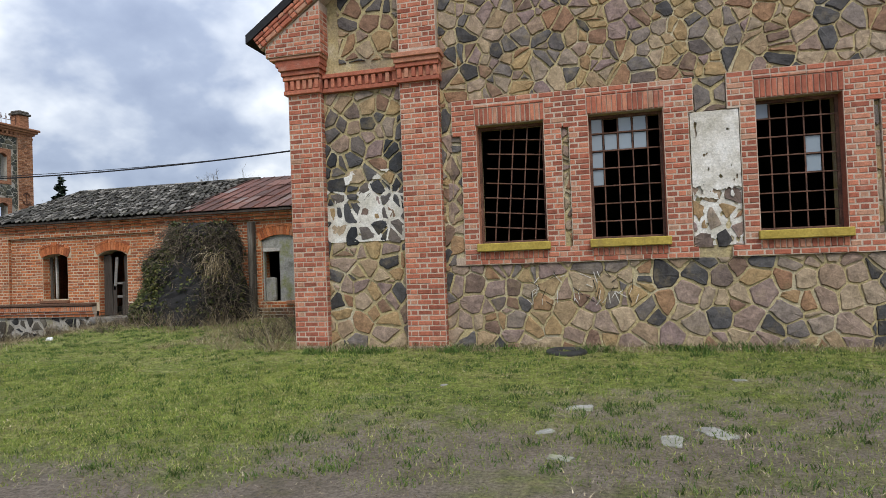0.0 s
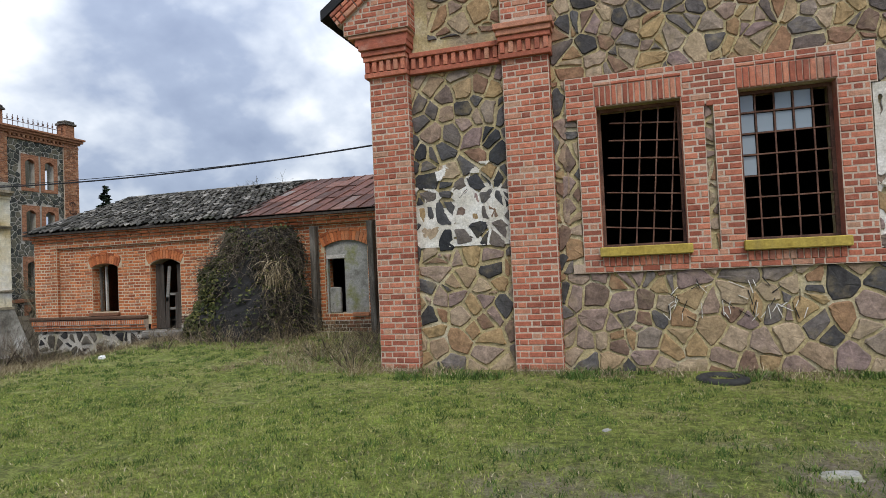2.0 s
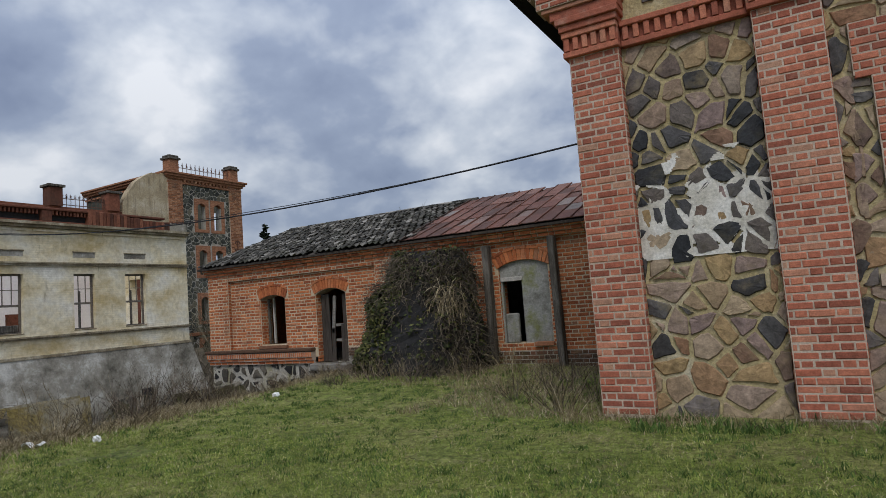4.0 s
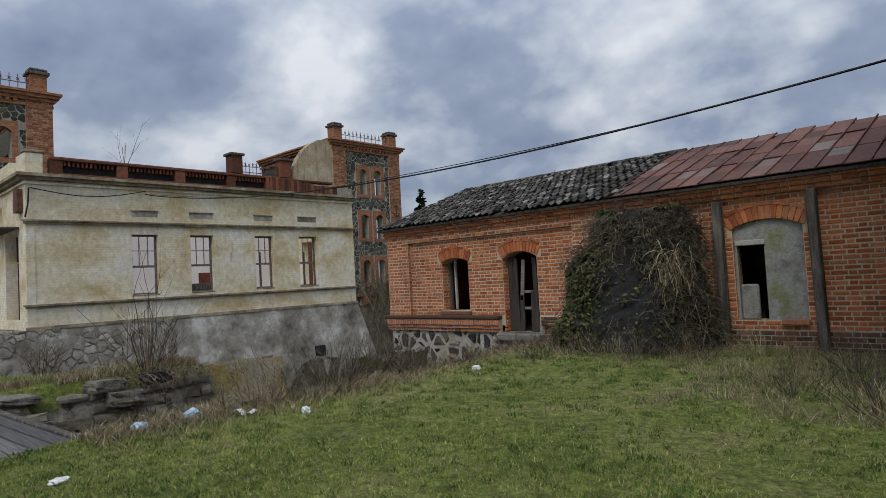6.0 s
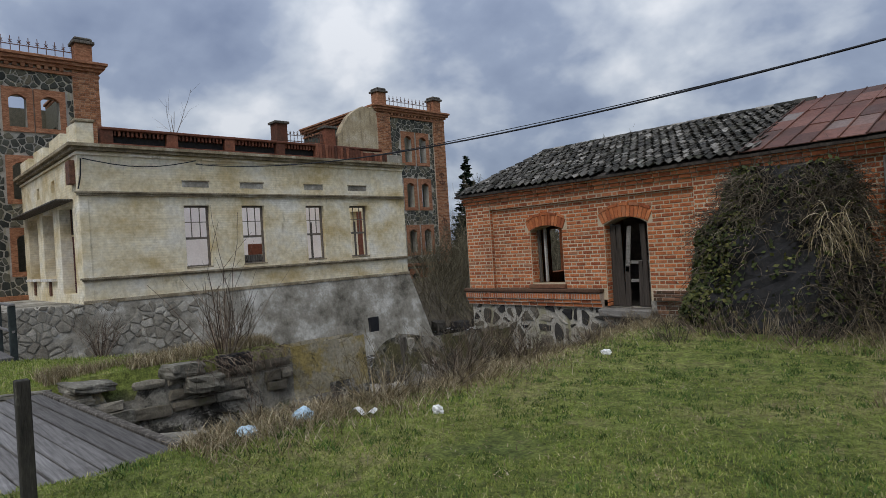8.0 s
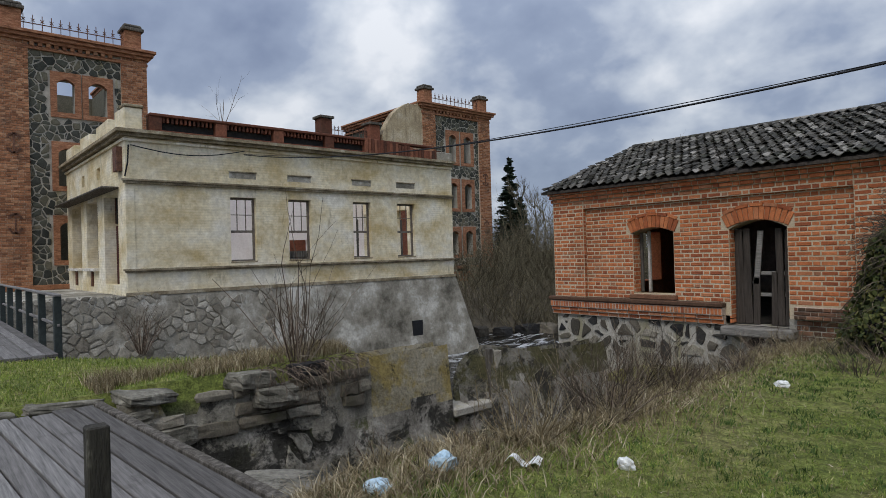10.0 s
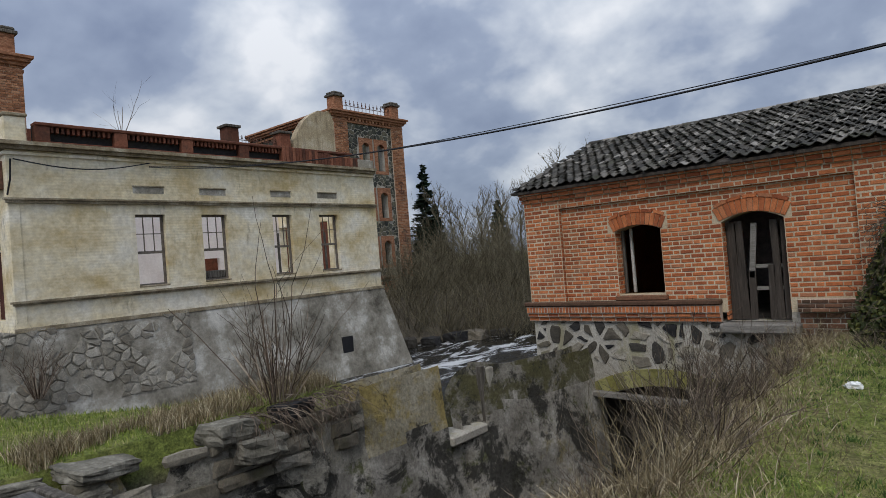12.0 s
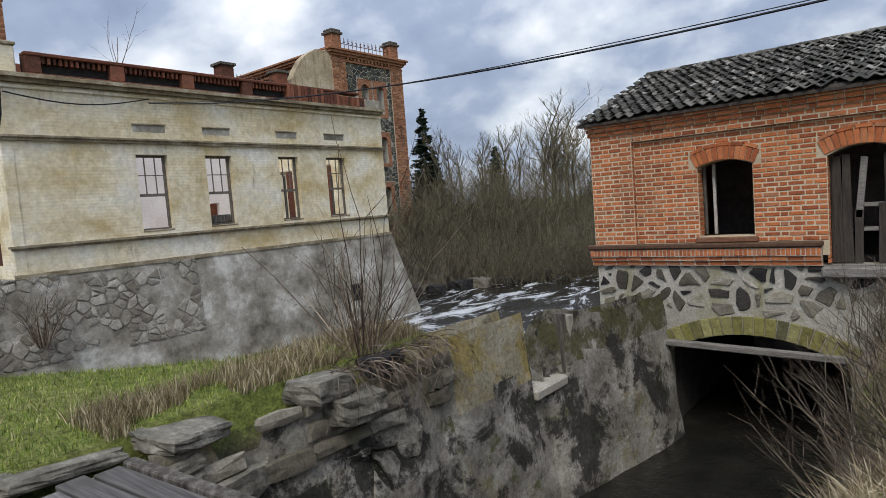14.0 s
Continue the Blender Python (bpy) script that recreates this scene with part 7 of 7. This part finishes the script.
for i in range(3000):
    c, nrm, co = rnd.choice(faces_c)
    ua, ub = rnd.random(), rnd.random()
    p = co[0].lerp(co[1], ua).lerp(co[3].lerp(co[2], ua), ub)
    top = max(smooth(1.2, 2.2, p.z), 0.8 * smooth(-10.6, -10.1, p.x))
    if rnd.random() > 0.10 + 0.9 * top:
        continue
    if nrm.y > 0.2:
        nrm = -nrm
    nrm = Vector((p.x + 11.42, p.y - HY - 0.2, 0.5)).normalized()
    branch(v, f, p, nrm + Vector((rnd.uniform(-1.2, 1.2), rnd.uniform(-0.6, 0.6), rnd.uniform(-1.2, 0.6))), rnd.uniform(0.15, 0.55), 0.0085, 1, rnd, 0.4, (1, 3), up=-0.6)
for i in range(9000):
    c, nrm, co = rnd.choice(faces_c)
    ua, ub = rnd.random(), rnd.random()
    p = co[0].lerp(co[1], ua).lerp(co[3].lerp(co[2], ua), ub)
    if not (p.x < -11.7 + 0.6 * rnd.random() and p.z > 0.2) and rnd.random() > 0.2:
        continue
    nrm = Vector((p.x + 11.42, p.y - HY - 0.2, 0.5)).normalized()
    s = rnd.uniform(0.025, 0.06)
    q = p + nrm * rnd.uniform(0.02, 0.12)
    a = Vector((rnd.uniform(-1, 1), rnd.uniform(-1, 1), rnd.uniform(-1, 1))).normalized()
    b = a.orthogonal().normalized()
    k = len(lv)
    lv += [q - a * s, q + b * s * 0.7, q + a * s, q - b * s * 0.7]
    lf.append((k, k + 1, k + 2, k + 3))
for i in range(170):
    p = Vector((-10.15 + rnd.gauss(0, 0.18), 14.2 + rnd.gauss(0, 0.15), 1.75 + rnd.gauss(0, 0.18)))
    d = Vector((rnd.uniform(-0.6, 0.8), rnd.uniform(-0.9, -0.1), rnd.uniform(-0.3, 0.5)))
    branch(sv, sf, p, d, rnd.uniform(0.3, 0.6), 0.007, 0, rnd, 0.25, up=-1.8)
part_tw = link_mesh("creeper", v, f, M_TWIG_DARK, mound, "tangled dry creeper stems")
tagged(part_tw, kind="stuff")
tagged(link_mesh("creeper_leaves", lv, lf, M_IVY, mound, "small dull green leaves"), kind="stuff")
tagged(link_mesh("straw_tuft", sv, sf, M_STRAW, mound, "bleached grass tuft"), kind="stuff")

# ---- far trees ----


def bare_tree(h, seed, depth=4):
    rnd = random.Random(seed)
    t = empty("bare_tree", "leafless grey-brown tree on the far river bank", "tree", group="bare trees")
    tv, tf = [], []
    pts = [Vector((0, 0, -0.5))]
    for i in range(8):
        pts.append(Vector((rnd.uniform(-0.12, 0.12) * i * 0.5, rnd.uniform(-0.12, 0.12) * i * 0.5, h * (i + 1) / 8.5)))
    tube(tv, tf, pts, h * 0.018, h * 0.004, 6)
    link_mesh("trunk", tv, tf, M_TWIG_FAR, t)
    v, f = [], []
    for i in range(16):
        k = rnd.randint(2, 8)
        a = rnd.uniform(0, 2 * math.pi)
        d = Vector((math.cos(a), math.sin(a), rnd.uniform(0.5, 1.3)))
        branch(v, f, pts[k], d, h * rnd.uniform(0.22, 0.40) * (1.15 - k / 12), h * 0.0055, 3, rnd, 0.22, (2, 4), up=0.4)
    link_mesh("crown", v, f, M_TWIG_FAR, t)
    return t


def spruce(h, seed, r):
    rnd = random.Random(seed)
    t = empty("spruce_tree", "dark green spruce among bare trees on the far bank", "tree", group="spruces")
    v, f = [], []
    tube(v, f, [Vector((0, 0, -0.5)), Vector((0, 0, h * 0.5)), Vector((0, 0, h))], h * 0.014, 0.02, 6)
    link_mesh("trunk", v, f, M_TWIG_FAR, t)
    v, f = [], []
    tiers = 34
    for j in range(tiers):
        u = j / (tiers - 1)
        z = h * (0.10 + 0.88 * u)
        n = int(15 - 9 * u)
        for k in range(n):
            a = rnd.uniform(0, 2 * math.pi)
            ln = r * (1 - u) ** 0.85 * rnd.uniform(0.65, 1.15) + 0.12
            d = Vector((math.cos(a), math.sin(a), -0.25))
            side = Vector((-math.sin(a), math.cos(a), 0))
            lift = rnd.uniform(-0.022, 0.022) * h
            for q in range(6):
                s = (q + 0.5) / 6
                p = Vector((0, 0, z + lift)) + d * ln * s + Vector((0, 0, 0.18 * ln * s * s))
                w = 0.50 * (1 - 0.6 * s) * (0.5 + ln / r)
                for sg in (-1, 1):
                    tip = p + side * sg * w * rnd.uniform(0.6, 1.2) + d * 0.22 + Vector((0, 0, -0.16 * rnd.random()))
                    b0 = len(v)
                    v += [p, p + d * 0.34, tip]
                    f.append((b0, b0 + 1, b0 + 2))
                    b0 = len(v)
                    v += [p, p + Vector((0, 0, -0.40 * rnd.random() - 0.05)) + side * sg * 0.2, p + d * 0.3]
                    f.append((b0, b0 + 1, b0 + 2))
    link_mesh("crown", v, f, M_NEEDLE, t)
    return t


# Far-bank spots fan out from the camera's last position and view direction.
LAST_EYE, FWD, RGT = Vector((-13.36, 3.2, 0)), Vector((-0.6326, 0.7745, 0)), Vector((0.7745, 0.6326, 0))


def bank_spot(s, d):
    q = LAST_EYE + (FWD + RGT * s) * d
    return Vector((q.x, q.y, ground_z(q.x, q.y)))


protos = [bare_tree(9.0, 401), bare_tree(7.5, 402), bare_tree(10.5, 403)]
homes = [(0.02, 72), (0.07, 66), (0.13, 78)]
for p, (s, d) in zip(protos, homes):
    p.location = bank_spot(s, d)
rnd = random.Random(17)
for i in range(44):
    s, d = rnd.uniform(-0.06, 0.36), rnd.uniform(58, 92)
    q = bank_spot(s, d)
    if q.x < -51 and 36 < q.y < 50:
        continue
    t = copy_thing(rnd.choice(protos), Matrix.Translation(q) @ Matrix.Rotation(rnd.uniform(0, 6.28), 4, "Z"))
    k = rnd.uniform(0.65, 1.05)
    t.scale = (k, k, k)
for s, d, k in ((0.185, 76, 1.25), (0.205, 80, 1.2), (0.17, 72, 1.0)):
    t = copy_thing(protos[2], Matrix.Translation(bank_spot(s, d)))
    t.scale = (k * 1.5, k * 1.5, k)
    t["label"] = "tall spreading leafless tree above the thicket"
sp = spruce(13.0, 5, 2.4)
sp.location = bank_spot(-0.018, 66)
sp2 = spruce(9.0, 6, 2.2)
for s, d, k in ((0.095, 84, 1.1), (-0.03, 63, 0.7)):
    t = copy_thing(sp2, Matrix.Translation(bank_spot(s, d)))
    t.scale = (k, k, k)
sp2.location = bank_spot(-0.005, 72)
# undergrowth
v, f = [], []
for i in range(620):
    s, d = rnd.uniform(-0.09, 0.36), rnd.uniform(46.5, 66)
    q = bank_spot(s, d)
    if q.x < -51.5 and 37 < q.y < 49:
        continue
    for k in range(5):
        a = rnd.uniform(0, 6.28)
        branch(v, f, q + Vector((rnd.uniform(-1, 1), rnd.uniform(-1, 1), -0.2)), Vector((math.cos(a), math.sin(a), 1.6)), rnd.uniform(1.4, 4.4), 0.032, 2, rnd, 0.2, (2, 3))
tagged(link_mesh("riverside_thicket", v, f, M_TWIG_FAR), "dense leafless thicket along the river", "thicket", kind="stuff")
t = copy_thing(protos[1], Matrix.Translation((-16.8, 27.0, 0.0)))
t.scale = (0.55, 0.55, 0.40)
t["label"] = "leafless tree behind the mill house"
rnd = random.Random(3)
for i in range(26):
    x = -49 + i * 0.9 + rnd.uniform(-0.3, 0.3)
    y = 28 + (x + 48) * 13 / 7 + rnd.uniform(-0.4, 0.4)
    if x > -22:
        break
    boulder("bank_boulder", (x, y, RIVER_Z + 0.15), (rnd.uniform(0.4, 0.9), rnd.uniform(0.4, 0.9), rnd.uniform(0.3, 0.55)), M_STONE_DARK, rnd.uniform(0, 3), 500 + i, "dark wet boulder at the river's edge")

# ---- litter ----


def crumpled(name, at, size, mat, seed, label, flat=0.5):
    bm = bmesh.new()
    bmesh.ops.create_icosphere(bm, subdivisions=3, radius=1.0)
    for v in bm.verts:
        c = v.co.copy()
        k = 1 + 0.35 * noise.noise(c * 2.2 + Vector((seed, 0, 0))) + 0.18 * noise.noise(c * 5 + Vector((0, seed, 0)))
        v.co = Vector((c.x * k * size, c.y * k * size * 0.7, (c.z * k + 0.5) * size * flat))
    bmesh.ops.rotate(bm, cent=(0, 0, 0), matrix=Matrix.Rotation(seed, 3, "Z"), verts=bm.verts)
    ob = part(name, bm, mat)
    ob.location = at
    return tagged(ob, label, "litter", group="litter on the bank")


crumpled("plastic_bag", (-13.29, 6.58, ground_z(-13.29, 6.58)), 0.115, M_PLASTIC_B, 1, "crumpled pale blue plastic bag in grass", 0.8)
crumpled("plastic_bag", (-13.26, 5.92, ground_z(-13.26, 5.92)), 0.10, M_PLASTIC_B, 4, "crumpled pale blue plastic wrapper in grass", 0.7)
crumpled("paper_scrap", (-12.30, 7.63, ground_z(-12.3, 7.63)), 0.075, M_PAPER, 3, "crumpled white paper in grass", 0.8)
crumpled("paper_scrap", (-12.50, 11.27, ground_z(-12.5, 11.27)), 0.09, M_PAPER, 6, "small white scrap in grass", 0.5)
crumpled("paper_scrap", (-11.9, 4.72, ground_z(-11.9, 4.72)), 0.09, M_PAPER, 5, "flattened white scrap in grass", 0.3)
bm = bmesh.new()
prev = None
for i in range(9):
    s = i / 8
    c = Vector((-13.02 + 0.26 * s, 7.03 + 0.12 * s, 0.04 + 0.035 * math.sin(s * 9)))
    a, b = bm.verts.new(c + Vector((0.03, -0.055, 0.02 * math.sin(s * 5)))), bm.verts.new(c + Vector((-0.03, 0.055, 0.0)))
    if prev:
        bm.faces.new([prev[0], a, b, prev[1]])
    prev = (a, b)
ext = bmesh.ops.extrude_face_region(bm, geom=list(bm.faces))
bmesh.ops.translate(bm, vec=(0, 0, 0.004), verts=[e for e in ext["geom"] if isinstance(e, bmesh.types.BMVert)])
ob = part("plastic_strip", bm, M_PAPER)
ob.location = (0, 0, ground_z(-12.9, 7.1))
tagged(ob, "curled white plastic strip in grass", "litter", group="litter on the bank")
bm = bmesh.new()
R, r = 0.26, 0.07
vs = [[bm.verts.new(((R + r * math.cos(b)) * math.cos(a), (R + r * math.cos(b)) * math.sin(a), r * math.sin(b) * 0.8)) for b in np.linspace(0, 2 * math.pi, 10, endpoint=False)] for a in np.linspace(0, 2 * math.pi, 36, endpoint=False)]
for i in range(36):
    for j in range(10):
        bm.faces.new([vs[i][j], vs[(i + 1) % 36][j], vs[(i + 1) % 36][(j + 1) % 10], vs[i][(j + 1) % 10]])
tyre = part("old_tyre", bm, M_RUBBER, smooth=True)
tyre.location = (-0.85, 9.95, ground_z(-0.85, 9.95) + 0.005)
tagged(tyre, "half-buried old rubber tyre at the wall", "tyre")

# scratched, unreadable marks on the plinth stones
rnd = random.Random(9)
marks = empty("graffiti_marks", "unreadable pale scrawl on the stone plinth", "graffiti")
for i in range(44):
    x, z = -1.45 + 1.9 * rnd.random(), 0.72 + 0.5 * rnd.random()
    bm = bmesh.new()
    c = Matrix.Translation((x, FY - 0.052, z)) @ Matrix.Rotation(rnd.uniform(-1.2, 1.2), 4, "Y")
    box(bm, -0.005, 0.005, 0.006, 0.014, 0, rnd.uniform(0.08, 0.22), 0, c)
    part("stroke", bm, M_WHITE if i % 3 else M_BLACK, marks)
